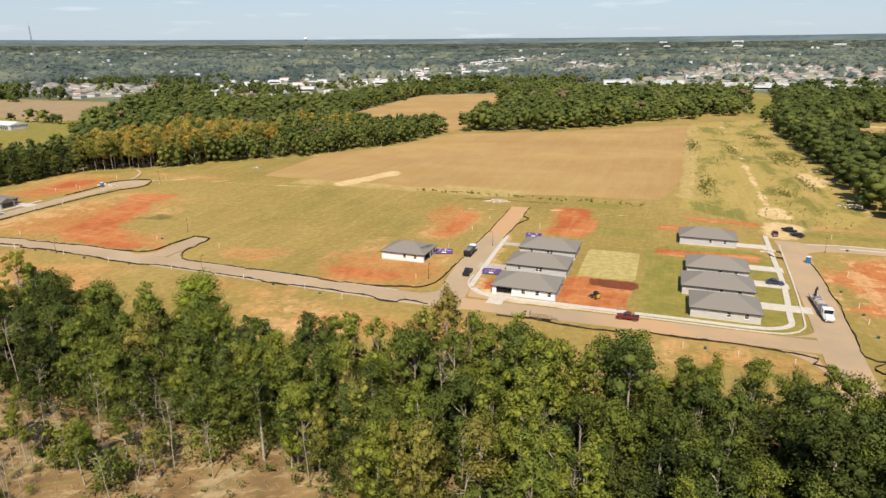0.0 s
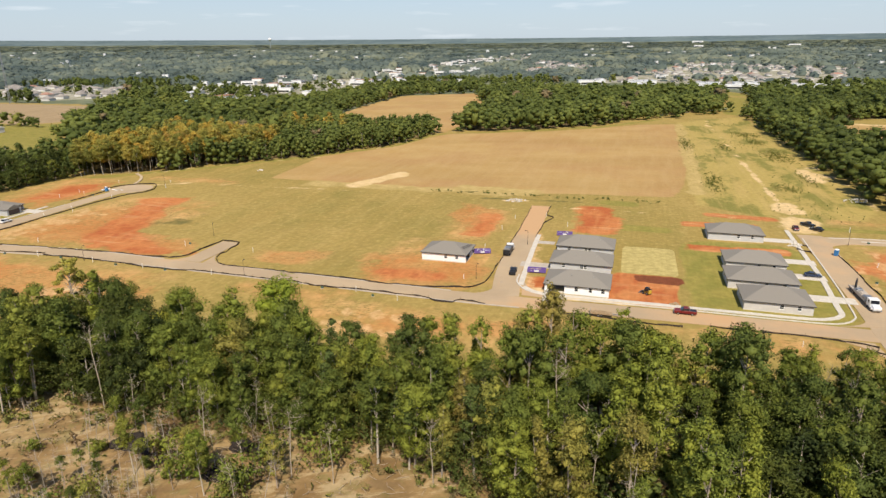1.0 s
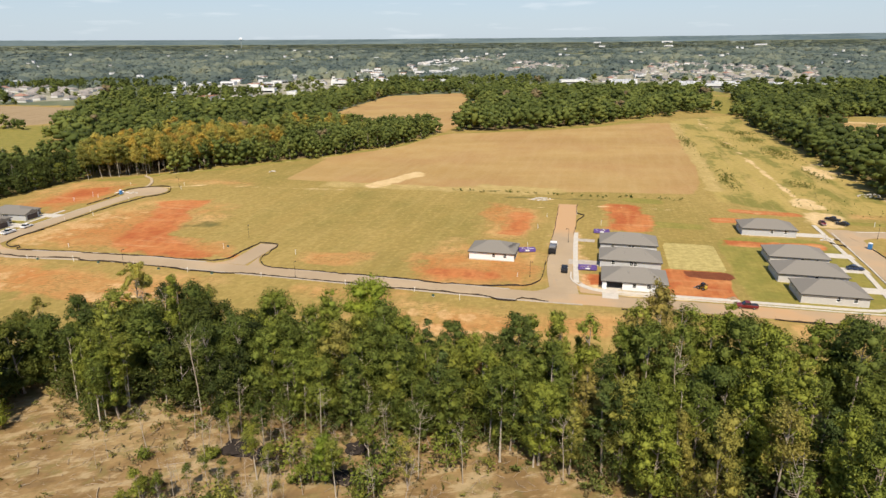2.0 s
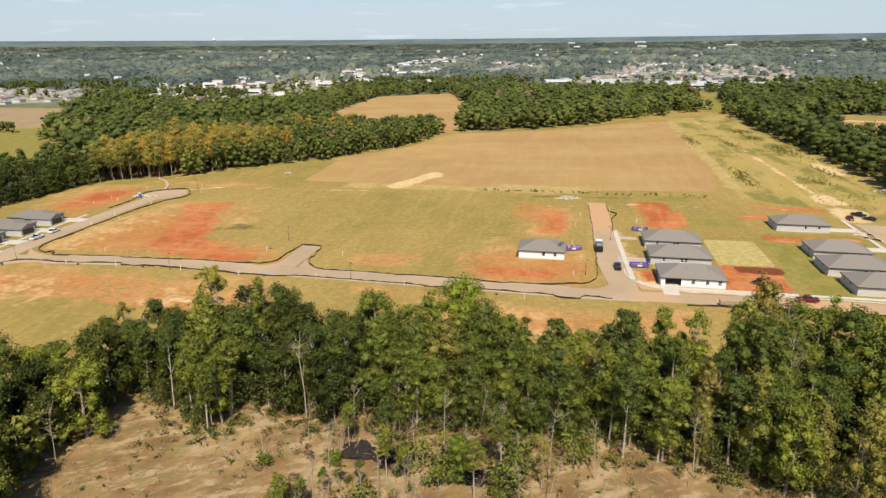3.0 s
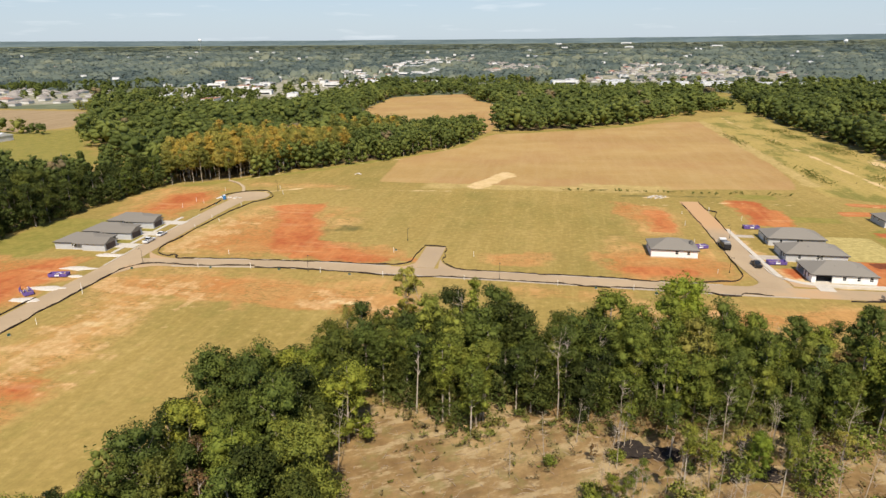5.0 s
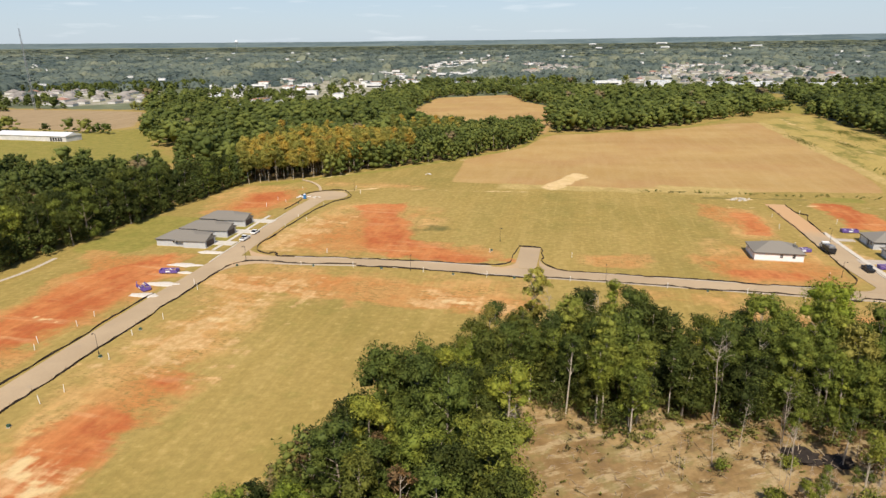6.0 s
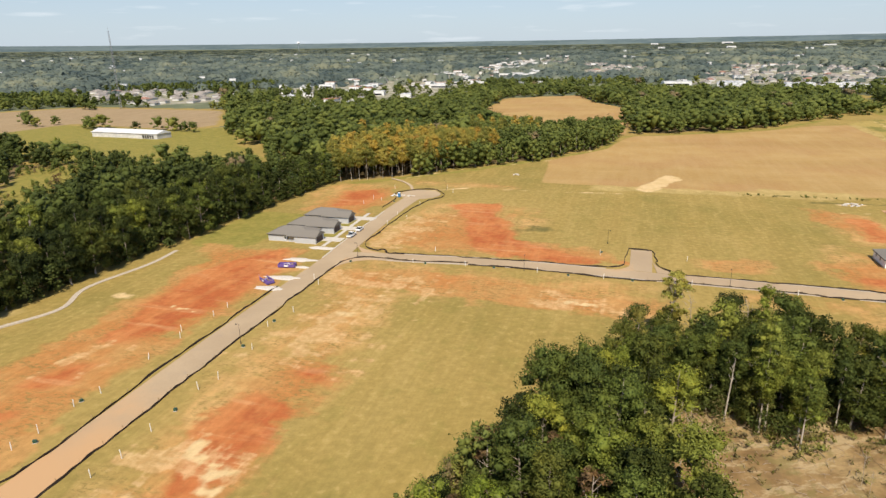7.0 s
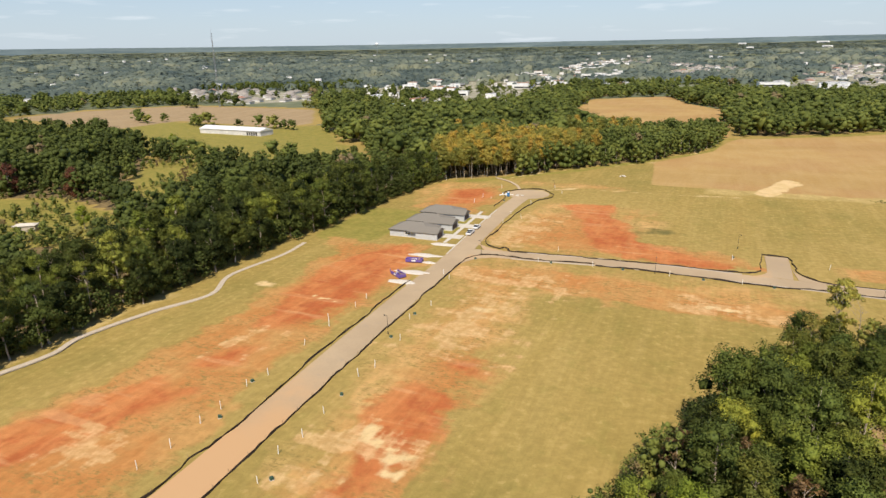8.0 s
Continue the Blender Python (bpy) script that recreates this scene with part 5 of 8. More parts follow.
def long_truck(x, y, turn):
    """A bonneted truck with a long flat deck, its load and a folded crane at the rear."""
    t = thing("flatbed_truck", "white truck with long grey flatbed on the street", "truck", at=pose(x, y, 0.05, 0, 0, turn))
    part("chassis", Shape().box(-8.6, 7.6, -0.45, 0.45, 0.6, 0.95), BLACK, t)
    part("cab", Shape().prism([(4.4, 0.75), (6.9, 0.7), (6.75, 1.6), (6.45, 2.75), (4.4, 2.8)], -1.2, 1.2), WHITE_PAINT, t, bevel=0.08)
    part("bonnet", Shape().prism([(6.9, 0.7), (8.7, 0.7), (8.75, 1.35), (8.5, 1.6), (6.8, 1.72)], -0.95, 0.95), WHITE_PAINT, t, bevel=0.1)
    part("windscreen", Shape().prism([(6.80, 1.75), (6.55, 2.6), (6.48, 2.6), (6.72, 1.75)], -1.05, 1.05), GLASS, t)
    part("bumper", Shape().box(8.7, 8.9, -1.15, 1.15, 0.45, 0.75), STEEL, t, bevel=0.03)
    for sy in (-1, 1):
        part("side_window", Shape().box(5.2, 6.3, sy * 1.21 - 0.01, sy * 1.21 + 0.01, 1.75, 2.5), GLASS, t)
        part("wing", Shape().prism([(6.9, 0.7), (8.3, 0.7), (8.2, 1.15), (7.0, 1.25)], sy * 1.1 - 0.15, sy * 1.1 + 0.15), WHITE_PAINT, t, bevel=0.05)
    part("deck", Shape().box(-8.8, 4.1, -1.25, 1.25, 1.0, 1.2).box(-8.8, 4.1, -1.3, -1.2, 1.0, 1.35).box(-8.8, 4.1, 1.2, 1.3, 1.0, 1.35), OLD_CONCRETE, t, bevel=0.02)
    part("headboard", Shape().box(3.9, 4.1, -1.2, 1.2, 1.2, 2.5), STEEL, t)
    for k, (x0, x1, h) in enumerate(((0.6, 3.6, 1.9), (-2.8, 0.1, 1.7), (-5.6, -3.4, 1.6))):
        part("load", Shape().box(x0, x1, -1.05, 1.05, 1.2, h).box(x0 + 0.3, x1 - 0.3, -0.8, 0.8, h, h + 0.25), (STEEL, OLD_CONCRETE, STEEL)[k], t, bevel=0.04)
    part("crane_post", Shape().tube([(-7.2, 0, 1.2), (-7.2, 0, 3.2)], [0.35, 0.25], 10), BLACK, t)
    part("crane_arm", Shape().tube([(-7.2, 0, 3.1), (-8.4, 0.5, 3.4), (-9.0, 0.9, 2.4)], [0.22, 0.2, 0.14], 8), BLACK, t)
    for wx in (-7.6, -6.4, -5.2, 4.6, 7.6):
        for sy in (-1, 1):
            wheel(t, wx, sy * 1.02, 0.5, 0.34)


long_truck(99.3, 151.0, 252)
lorry(9.8, 201.5, 70, "black dump truck with white cab on the short street", "box", BLACK)


def trailer(x, y, turn):
    t = thing("flat_trailer", "long steel flatbed trailer with timber on the street", "trailer", at=pose(x, y, 0.05, 0, 0, turn))
    part("deck", Shape().box(-3.0, 2.6, -1.1, 1.1, 0.65, 0.78), WOOD, t)
    part("drawbar", Shape().prism([(2.6, 0.6), (4.2, 0.55), (4.2, 0.65), (2.6, 0.75)], -0.1, 0.1), STEEL, t)
    part("ramp", Shape().box(-3.1, -3.0, -1.0, 1.0, 0.7, 1.6), STEEL, t)
    for k in range(4):
        part("lumber", Shape().box(-2.4 + 0.2 * k, 2.0 - 0.3 * k, -0.9 + 0.45 * k, -0.52 + 0.45 * k, 0.78, 1.0 + 0.08 * (k % 3)), WOOD, t)
    for wx, wy in product((-0.9, -0.1), (-1.15, 1.15)):
        wheel(t, wx, wy, 0.35, 0.22)


trailer(25.2, 147.3, -20)


def skid_steer(x, y, turn):
    t = thing("skid_steer", "small dusty skid steer loader on bare clay", "loader", at=pose(x, y, 0, 0, 0, turn))
    part("body", Shape().prism([(-1.3, 0.4), (0.9, 0.4), (1.0, 0.9), (0.3, 1.1), (-1.3, 1.3)], -0.55, 0.55), YELLOW, t, bevel=0.05)
    part("cab", Shape().prism([(-0.7, 1.2), (0.45, 1.1), (0.35, 2.0), (-0.6, 2.0)], -0.5, 0.5), GLASS, t, bevel=0.03)
    for sy in (-1, 1):
        part("arm", Shape().prism([(-1.2, 1.35), (-1.0, 1.6), (1.2, 0.9), (1.7, 0.4), (1.5, 0.35), (1.0, 0.75)], sy * 0.7 - 0.08, sy * 0.7 + 0.08), BLACK, t)
        for wx in (-0.75, 0.6):
            wheel(t, wx, sy * 0.75, 0.42, 0.3)
    part("bucket", Shape().prism([(1.5, 0.1), (2.3, 0.05), (2.2, 0.15), (1.65, 0.25), (1.6, 0.7), (1.5, 0.7)], -0.9, 0.9), STEEL, t)


skid_steer(42.3, 161.0, 120)


# ---------- things about the building sites ----------


def dumpster(x, y, turn, label, open_gate=False):
    """A roll-off container: floor, ribbed sides and a rear gate."""
    d = thing("dumpster", label, "dumpster", "roll-off containers", pose(x, y, 0, 0, 0, turn))
    L, W, H = 5.6, 2.3, 1.2
    part("floor", Shape().box(-L / 2, L / 2, -W / 2, W / 2, 0.18, 0.28), PURPLE, d)
    for sy in (-1, 1):
        s = Shape().box(-L / 2, L / 2, sy * W / 2 - 0.05, sy * W / 2 + 0.05, 0.28, H)
        for k in range(8):
            s.box(-L / 2 + 0.2 + k * 0.72, -L / 2 + 0.32 + k * 0.72, sy * (W / 2 + 0.1) - 0.06, sy * (W / 2 + 0.1) + 0.06, 0.2, H)
        part("side", s, PURPLE, d)
        part("emblem", Shape().box(-0.7, 0.7, sy * (W / 2 + 0.17) - 0.012, sy * (W / 2 + 0.17) + 0.012, 0.50, 0.98), WHITE_PAINT, d, "plain white painted panel")
    part("front", Shape().box(L / 2 - 0.05, L / 2 + 0.05, -W / 2, W / 2, 0.28, H), PURPLE, d)
    part("gate", Shape().box(-0.05, 0.05, 0, W, 0.28, H), PURPLE, d, at=pose(-L / 2, -W / 2, 0, 0, 0, 70 if open_gate else 0))
    for sx, sy in product((-1, 1), (-1, 1)):
        part("roller", Shape().tube([(sx * 2.2, sy * 0.8 - 0.1, 0.12), (sx * 2.2, sy * 0.8 + 0.1, 0.12)], [0.12, 0.12], 10), STEEL, d)
    rng = np.random.RandomState(int(abs(x)))
    for _ in range(7):
        part("scrap", Shape().box(-0.9, 0.9, -0.12, 0.12, 0, 0.06), WOOD if rng.rand() < 0.6 else WHITE_PAINT, d, at=pose(rng.uniform(-1.8, 1.8), rng.uniform(-0.6, 0.6), rng.uniform(0.6, 1.1), rng.uniform(-25, 25), rng.uniform(-25, 25), rng.uniform(0, 180)))


dumpster(0.8, 202.3, -3, "purple roll-off dumpster beside the white house")
dumpster(15.3, 181.8, -16, "purple roll-off dumpster between driveway and clay")
dumpster(34.0, 220.6, -16, "purple roll-off dumpster behind a grey house")
dumpster(-209.5, 217.6, -8, "purple roll-off dumpster on an orange clay lot")
dumpster(-213.2, 203.6, -55, "open purple dumpster full of scrap on clay", True)


def street_lamp(x, y, turn):
    s = thing("street_lamp", "slim black street lamp beside the street", "street lamp", "street lamps", pose(x, y, 0, 0, 0, turn))
    part("base", Shape().tube([(0, 0, -0.1), (0, 0, 0.5), (0, 0, 0.6)], [0.14, 0.12, 0.07], 10), BLACK, s)
    part("pole", Shape().tube([(0, 0, 0.5), (0, 0, 5.0)], [0.055, 0.04], 8), BLACK, s)
    part("arm", Shape().tube([(0, 0, 4.9), (0.3, 0, 5.15), (0.8, 0, 5.15)], [0.04, 0.04, 0.04], 6), BLACK, s)
    part("head", Shape().tube([(0.8, 0, 5.2), (0.8, 0, 5.1), (0.8, 0, 4.9)], [0.05, 0.15, 0.18], 10), BLACK, s)


for x, y, a in ((-210.5, 160.5, 160), (-187.0, 226.0, 200), (-132.8, 206.2, 70), (-75.5, 186.4, 70), (-4.2, 177.6, -60), (128.8, 199.0, 60), (-97.5, 232.5, -60), (-150.0, 331.5, 200), (18.0, 210.5, 160)):
    street_lamp(x, y, a)


def marker(x, y, h, rng):
    m = thing("marker_post", "white plastic utility marker post in dry grass", "post", "marker posts", pose(x, y, 0, rng.normal(0, 2.5), rng.normal(0, 2.5), rng.uniform(0, 90)))
    part("pipe", Shape().tube([(0, 0, -0.3), (0, 0, h)], [0.075, 0.075], 8), PVC, m)
    part("cap", Shape().tube([(0, 0, h), (0, 0, h + 0.06)], [0.09, 0.07], 8), PVC, m)


MARKERS = [(-243, 112), (-246, 106), (-239, 125), (-241, 120), (-234, 139), (-237, 134), (-230, 154), (-226.5, 165), (-227.5, 169), (-218, 124), (-220, 116), (-223, 111), (-214, 139), (-211, 143), (-207, 157), (-201, 179), (-206, 170), (-224, 103), (-197, 200), (-199, 205), (-220, 184), (-222, 178), (-168, 217.6), (-151, 212.5), (-129, 204), (-110, 196.5), (-86, 188.4), (-60, 178), (-40, 170), (-28, 162)]
MARKERS_NORTH = [(-160, 229.6), (-104, 220), (-78, 210), (-174, 283), (-170, 276), (-178, 268), (-164, 301), (-147, 324), (-149, 337), (-182, 312), (-186, 316), (-190, 305), (-176, 338), (2.5, 208), (12, 230), (20, 246), (-8, 178), (38, 232), (33, 247), (140, 214), (106, 142), (110, 152), (104, 131), (122, 176), (66, 126), (55, 130), (76, 121), (147, 186)]
mrng = np.random.RandomState(4)
for x, y in MARKERS + MARKERS_NORTH:
    marker(x, y, mrng.uniform(1.3, 1.9), mrng)


def cabinet(x, y, turn):
    c = thing("utility_cabinet", "low dark green utility cabinet in the grass", "cabinet", "utility cabinets", pose(x, y, 0, 0, 0, turn))
    part("plinth", Shape().box(-0.75, 0.75, -0.65, 0.65, -0.1, 0.1), OLD_CONCRETE, c)
    part("body", Shape().prism([(-0.6, 0.1), (0.6, 0.1), (0.6, 0.85), (-0.6, 1.0)], -0.5, 0.5), GREEN_BOX, c, bevel=0.03)
    c.scale = (0.55, 0.55, 0.55)
    part("lid", Shape().box(-0.64, 0.64, -0.54, 0.54, 0.0, 0.05), GREEN_BOX, c, at=pose(0, 0, 0.93, 0, 7, 0))


for i, (x, y) in enumerate(((-238, 122), (-236.5, 136), (-216, 131), (-222, 104), (-209.5, 158.6), (-205, 173), (-189, 220.5), (-164, 216), (-142, 209.5), (-120, 200.2), (-102, 193.6), (-50, 173.5), (-35, 166), (-176, 308), (108, 147), (103, 134), (60, 129.5), (137, 200), (112, 163), (-103, 222))):
    cabinet(x, y, 20 + 37 * i)


def portable_toilet(x, y, turn, label):
    t = thing("portable_toilet", label, "toilet", "", pose(x, y, 0, 0, 0, turn))
    part("cabin", Shape().box(-0.55, 0.55, -0.55, 0.55, 0.1, 2.1), BLUE_PAINT, t, bevel=0.04)
    part("skid", Shape().box(-0.6, 0.6, -0.6, 0.6, 0, 0.1), BLACK, t)
    part("roof", Shape().add([(-0.6, -0.6, 2.1), (0.6, -0.6, 2.1), (0.6, 0.6, 2.1), (-0.6, 0.6, 2.1), (-0.3, -0.3, 2.35), (0.3, -0.3, 2.35), (0.3, 0.3, 2.35), (-0.3, 0.3, 2.35)], [(0, 3, 2, 1), (4, 5, 6, 7), (0, 1, 5, 4), (1, 2, 6, 5), (2, 3, 7, 6), (3, 0, 4, 7)]), WHITE_PAINT, t)
    part("door", Shape().box(-0.4, 0.4, -0.58, -0.55, 0.15, 2.0), BLUE_PAINT, t)
    part("vent", Shape().tube([(0.4, 0.4, 2.1), (0.4, 0.4, 2.6)], [0.05, 0.05], 6), BLACK, t)


portable_toilet(117.2, 188.6, 30, "blue portable toilet beside the silt fence")
portable_toilet(-173.6, 317.6, -20, "blue portable toilet beside a concrete apron")


def pile(name, x, y, r, h, material, label, category, seed, n=26):
    """A low heap of broken pieces."""
    rng = np.random.RandomState(seed)
    p = thing(name, label, category, at=pose(x, y, 0))
    for _ in range(n):
        d, a = r * math.sqrt(rng.rand()), rng.uniform(0, 2 * math.pi)
        s = rng.uniform(0.2, 0.55)
        part("piece", Shape().box(-s, s, -s * 0.7, s * 0.7, -0.15, s * 0.5), material, p, at=pose(d * math.cos(a), d * math.sin(a) * 0.6, h * (1 - d / r), rng.uniform(-25, 25), rng.uniform(-25, 25), rng.uniform(0, 180)))


pile("rubble_heap", 26, 277.5, 4.5, 0.6, CONCRETE, "pale heap of broken concrete at the field's edge", "rubble", 3, 40)
pile("rubble_heap", 110.5, 200.8, 2.6, 0.5, CONCRETE, "heap of white stone on red clay", "rubble", 5)
pile("rubble_heap", -174.5, 321.5, 3.4, 0.4, WHITE_PAINT, "white wrapped building supplies beside the turning circle", "supplies", 6, 18)
pile("rubble_heap", -168.5, 319.0, 2.2, 0.5, CONCRETE, "pale heap of stone on the turning circle", "rubble", 8, 16)
pile("rubble_heap", 177, 262, 6.0, 0.5, CONCRETE, "pale broken concrete in tall scrub", "rubble", 9, 30)
pile("rubble_heap", -108, 367, 2.0, 0.4, CONCRETE, "small pale stone heap in the meadow", "rubble", 11, 10)
pile("brush_heap", 46.5, 152.8, 1.2, 0.5, WOOD, "small heap of timber scraps by the kerb", "scraps", 12, 10)

CHARRED = plain("charred_brush", (0.040, 0.030, 0.024), 0.95, 0, 0.4, 1.5)


def burnt_heap(x, y, r, h, seed):
    """A heap of blackened branches with ash below."""
    rng = np.random.RandomState(seed)
    p = thing("brush_heap", "blackened heap of burnt branches on cleared ground", "brush", "burnt heaps", pose(x, y, 0))
    b = bmesh.new()
    bmesh.ops.create_icosphere(b, subdivisions=3, radius=1.0)
    for v in b.verts:
        k = 1 + 0.45 * noise.noise(v.co * 2.2 + Vector((seed, 0, 0))) + 0.2 * noise.noise(v.co * 6.0)
        v.co = Vector((v.co.x * 0.85 * r * k, v.co.y * 0.7 * r * k, v.co.z * 0.7 * h * k))
    lump = Shape()
    lump.add([tuple(v.co) for v in b.verts], [tuple(v.index for v in f.verts) for f in b.faces])
    b.free()
    part("ash", lump, CHARRED, p)
    for k in range(34):
        a, d, l = rng.uniform(0, 2 * math.pi), r * math.sqrt(rng.rand()), rng.uniform(0.8, 2.2)
        b, up, g = rng.uniform(0, 2 * math.pi), rng.uniform(0.0, 0.7) * h, rng.uniform(0.03, 0.08)
        c = Vector((d * math.cos(a), d * math.sin(a), 0.1 + 0.6 * h * max(0.0, 1 - d / r)))
        e = c + Vector((math.cos(b) * l, math.sin(b) * l, up))
        part("branch", Shape().tube([tuple(c), tuple((c + e) / 2 + Vector((0, 0, 0.12))), tuple(e)], [g, g * 0.8, g * 0.4], 5), CHARRED if k % 3 else DEADWOOD, p)


burnt_heap(-75.4, 99.5, 3.6, 1.7, 31)
burnt_heap(-70.5, 97.3, 2.8, 1.3, 32)
burnt_heap(-55.0, 96.8, 2.4, 1.5, 33)
burnt_heap(-57.2, 89.4, 2.6, 1.2, 34)

# ---------- trees ----------


def crown_cloud(rng, lobes, count, size, jitter=0.55, fill=0.38, turn=0.22, spread=1.25, ragged=0.3):
    """Small leaf sprays in the shells of many lobes (x, y, z, radius, height), with the way each faces."""
    lob = np.array(lobes)
    weight = lob[:, 3] ** 2
    pick = rng.choice(len(lob), count, p=weight / weight.sum())
    d = rng.normal(size=(count, 3))
    d /= np.linalg.norm(d, axis=1)[:, None]
    d[:, 2] = np.where(d[:, 2] < -0.35, -d[:, 2], d[:, 2])
    reach = (rng.uniform(0.0, 1.0, count) ** fill * spread)[:, None]
    c = lob[pick, :3] + d * reach * np.stack([lob[pick, 3], lob[pick, 3], lob[pick, 4]], 1)
    # a wavering that pulls the masses out of round
    c += ragged * np.stack([np.sin(c[:, 1] * 1.9 + c[:, 2] * 1.3), np.sin(c[:, 2] * 1.7 + c[:, 0] * 1.5), 0.7 * np.sin(c[:, 0] * 2.1 + c[:, 1] * 1.1)], 1)
    n = d + rng.normal(0, jitter, (count, 3)) + (0, 0, 0.25)
    n /= np.linalg.norm(n, axis=1)[:, None]
    a = np.cross(n, rng.normal(size=(count, 3)))
    a /= np.linalg.norm(a, axis=1)[:, None] + 1e-9
    b = np.cross(n, a)
    s = size * rng.uniform(0.6, 1.4, count)[:, None]
    tip = rng.uniform(0.7, 1.3, (count, 1))
    V3 = np.stack([c - a * s - b * s * 0.62, c - a * s * 0.7 + b * s * 0.62, c + a * s * tip], 1)
    middle = np.array([0, 0, np.average(lob[:, 2], weights=weight)])
    face = c - middle
    face = 0.45 * face / (np.linalg.norm(face, axis=1)[:, None] + 1e-9) + 0.55 * d + rng.normal(0, turn, (count, 3)) + 0.25 * n
    face /= np.linalg.norm(face, axis=1)[:, None]
    order = np.arange(3 * count).reshape(-1, 3)[:, ::-1]
    return V3.reshape(-1, 3), order, np.repeat(face, 3, axis=0)


def tree_lobes(rng, kind, H):
    """Where the leaf masses of a tree sit."""
    out = []
    if kind == "broad":
        lo, r = 0.22, 0.215 * H
        for _ in range(58):
            f = rng.uniform(0, 1)
            z = H * (lo + (0.95 - lo) * f)
            spread = r * math.sin(math.pi * (0.16 + 0.78 * f)) ** 0.7
            a, d = rng.uniform(0, 2 * math.pi), spread * math.sqrt(rng.uniform(0.15, 1))
            q = H * rng.uniform(0.04, 0.078)
            out.append((d * math.cos(a), d * math.sin(a), z, q, q * 0.95))
    elif kind == "full":
        for _ in range(34):
            f = rng.uniform(0, 1)
            z = H * (0.10 + 0.82 * f)
            spread = 0.26 * H * math.sin(math.pi * (0.25 + 0.68 * f)) ** 0.6
            a, d = rng.uniform(0, 2 * math.pi), spread * math.sqrt(rng.uniform(0.1, 1))
            q = H * rng.uniform(0.06, 0.105)
            out.append((d * math.cos(a), d * math.sin(a), z, q, q * 0.95))
    elif kind in ("dome", "mound"):
        out.append((0, 0, 0.50 * H, 0.21 * H, 0.37 * H))
        n = 20 if kind == "dome" else 12
        for k in range(n):
            f = k / n
            z = H * (0.12 + 0.76 * f) + rng.normal(0, 0.02 * H)
            spread = 0.27 * H * math.sin(math.pi * (0.30 + 0.62 * f)) ** 0.7
            a, d = 2.4 * k + rng.normal(0, 0.5), spread * rng.uniform(0.6, 1.1)
            q = H * rng.uniform(0.075, 0.145) * (1.0 if kind == "dome" else 1.2)
            out.append((d * math.cos(a), d * math.sin(a), z, q, q * 0.8))
    elif kind == "tall":
        lo, r = 0.20, 0.15 * H
        for k in range(50):
            f = rng.uniform(0, 1)
            z = H * (lo + (0.97 - lo) * f)
            spread = r * (1.05 - 0.75 * f)
            a, d = rng.uniform(0, 2 * math.pi), spread * math.sqrt(rng.uniform(0.1, 1))
            q = H * rng.uniform(0.034, 0.062) * (1.1 - 0.4 * f)
            out.append((d * math.cos(a), d * math.sin(a), z, q, q * 1.0))
    elif kind == "high":
        for k in range(30):
            f = rng.uniform(0, 1)
            z = H * (0.42 + 0.54 * f)
            a, d = rng.uniform(0, 2 * math.pi), 0.17 * H * math.sin(math.pi * (0.3 + 0.6 * f)) * math.sqrt(rng.uniform(0.1, 1))
            q = H * rng.uniform(0.04, 0.075)
            out.append((d * math.cos(a), d * math.sin(a), z, q, q * 0.9))
    elif kind == "open":
        for k in range(15):
            f = rng.uniform(0, 1)
            z = H * (0.5 + 0.45 * f)
            a, d = rng.uniform(0, 2 * math.pi), 0.15 * H * math.sqrt(rng.uniform(0.1, 1)) * (1 - 0.5 * f)
            q = H * rng.uniform(0.04, 0.07)
            out.append((d * math.cos(a), d * math.sin(a), z, q, q * 0.7))
    elif kind == "airy":
        for k in range(30):
            f = rng.uniform(0, 1)
            z = H * (0.34 + 0.62 * f)
            a, d = rng.uniform(0, 2 * math.pi), 0.23 * H * math.sin(math.pi * (0.22 + 0.68 * f)) * math.sqrt(rng.uniform(0.1, 1))
            q = H * rng.uniform(0.035, 0.06)
            out.append((d * math.cos(a), d * math.sin(a), z, q, q * 0.7))
    elif kind == "slim":
        for k in range(26):
            f = rng.uniform(0, 1)
            z = H * (0.50 + 0.47 * f)
            a, d = rng.uniform(0, 2 * math.pi), 0.13 * H * math.sin(math.pi * (0.25 + 0.65 * f)) * math.sqrt(rng.uniform(0.1, 1))
            q = H * rng.uniform(0.035, 0.06)
            out.append((d * math.cos(a), d * math.sin(a), z, q, q * 0.8))
    elif kind == "pine":
        for k in range(26):
            f = rng.uniform(0, 1)
            z = H * (0.42 + 0.54 * f)
            a, d = rng.uniform(0, 2 * math.pi), 0.16 * H * (1.05 - f) * rng.uniform(0.5, 1)
            q = H * rng.uniform(0.035, 0.06)
            out.append((d * math.cos(a), d * math.sin(a), z, q, q * 0.5))
    elif kind == "bush":
        for k in range(12):
            a, d = rng.uniform(0, 2 * math.pi), 0.42 * H * math.sqrt(rng.rand())
            q = H * rng.uniform(0.16, 0.28)
            out.append((d * math.cos(a), d * math.sin(a), H * rng.uniform(0.2, 0.75), q, q * 0.9))
    return out


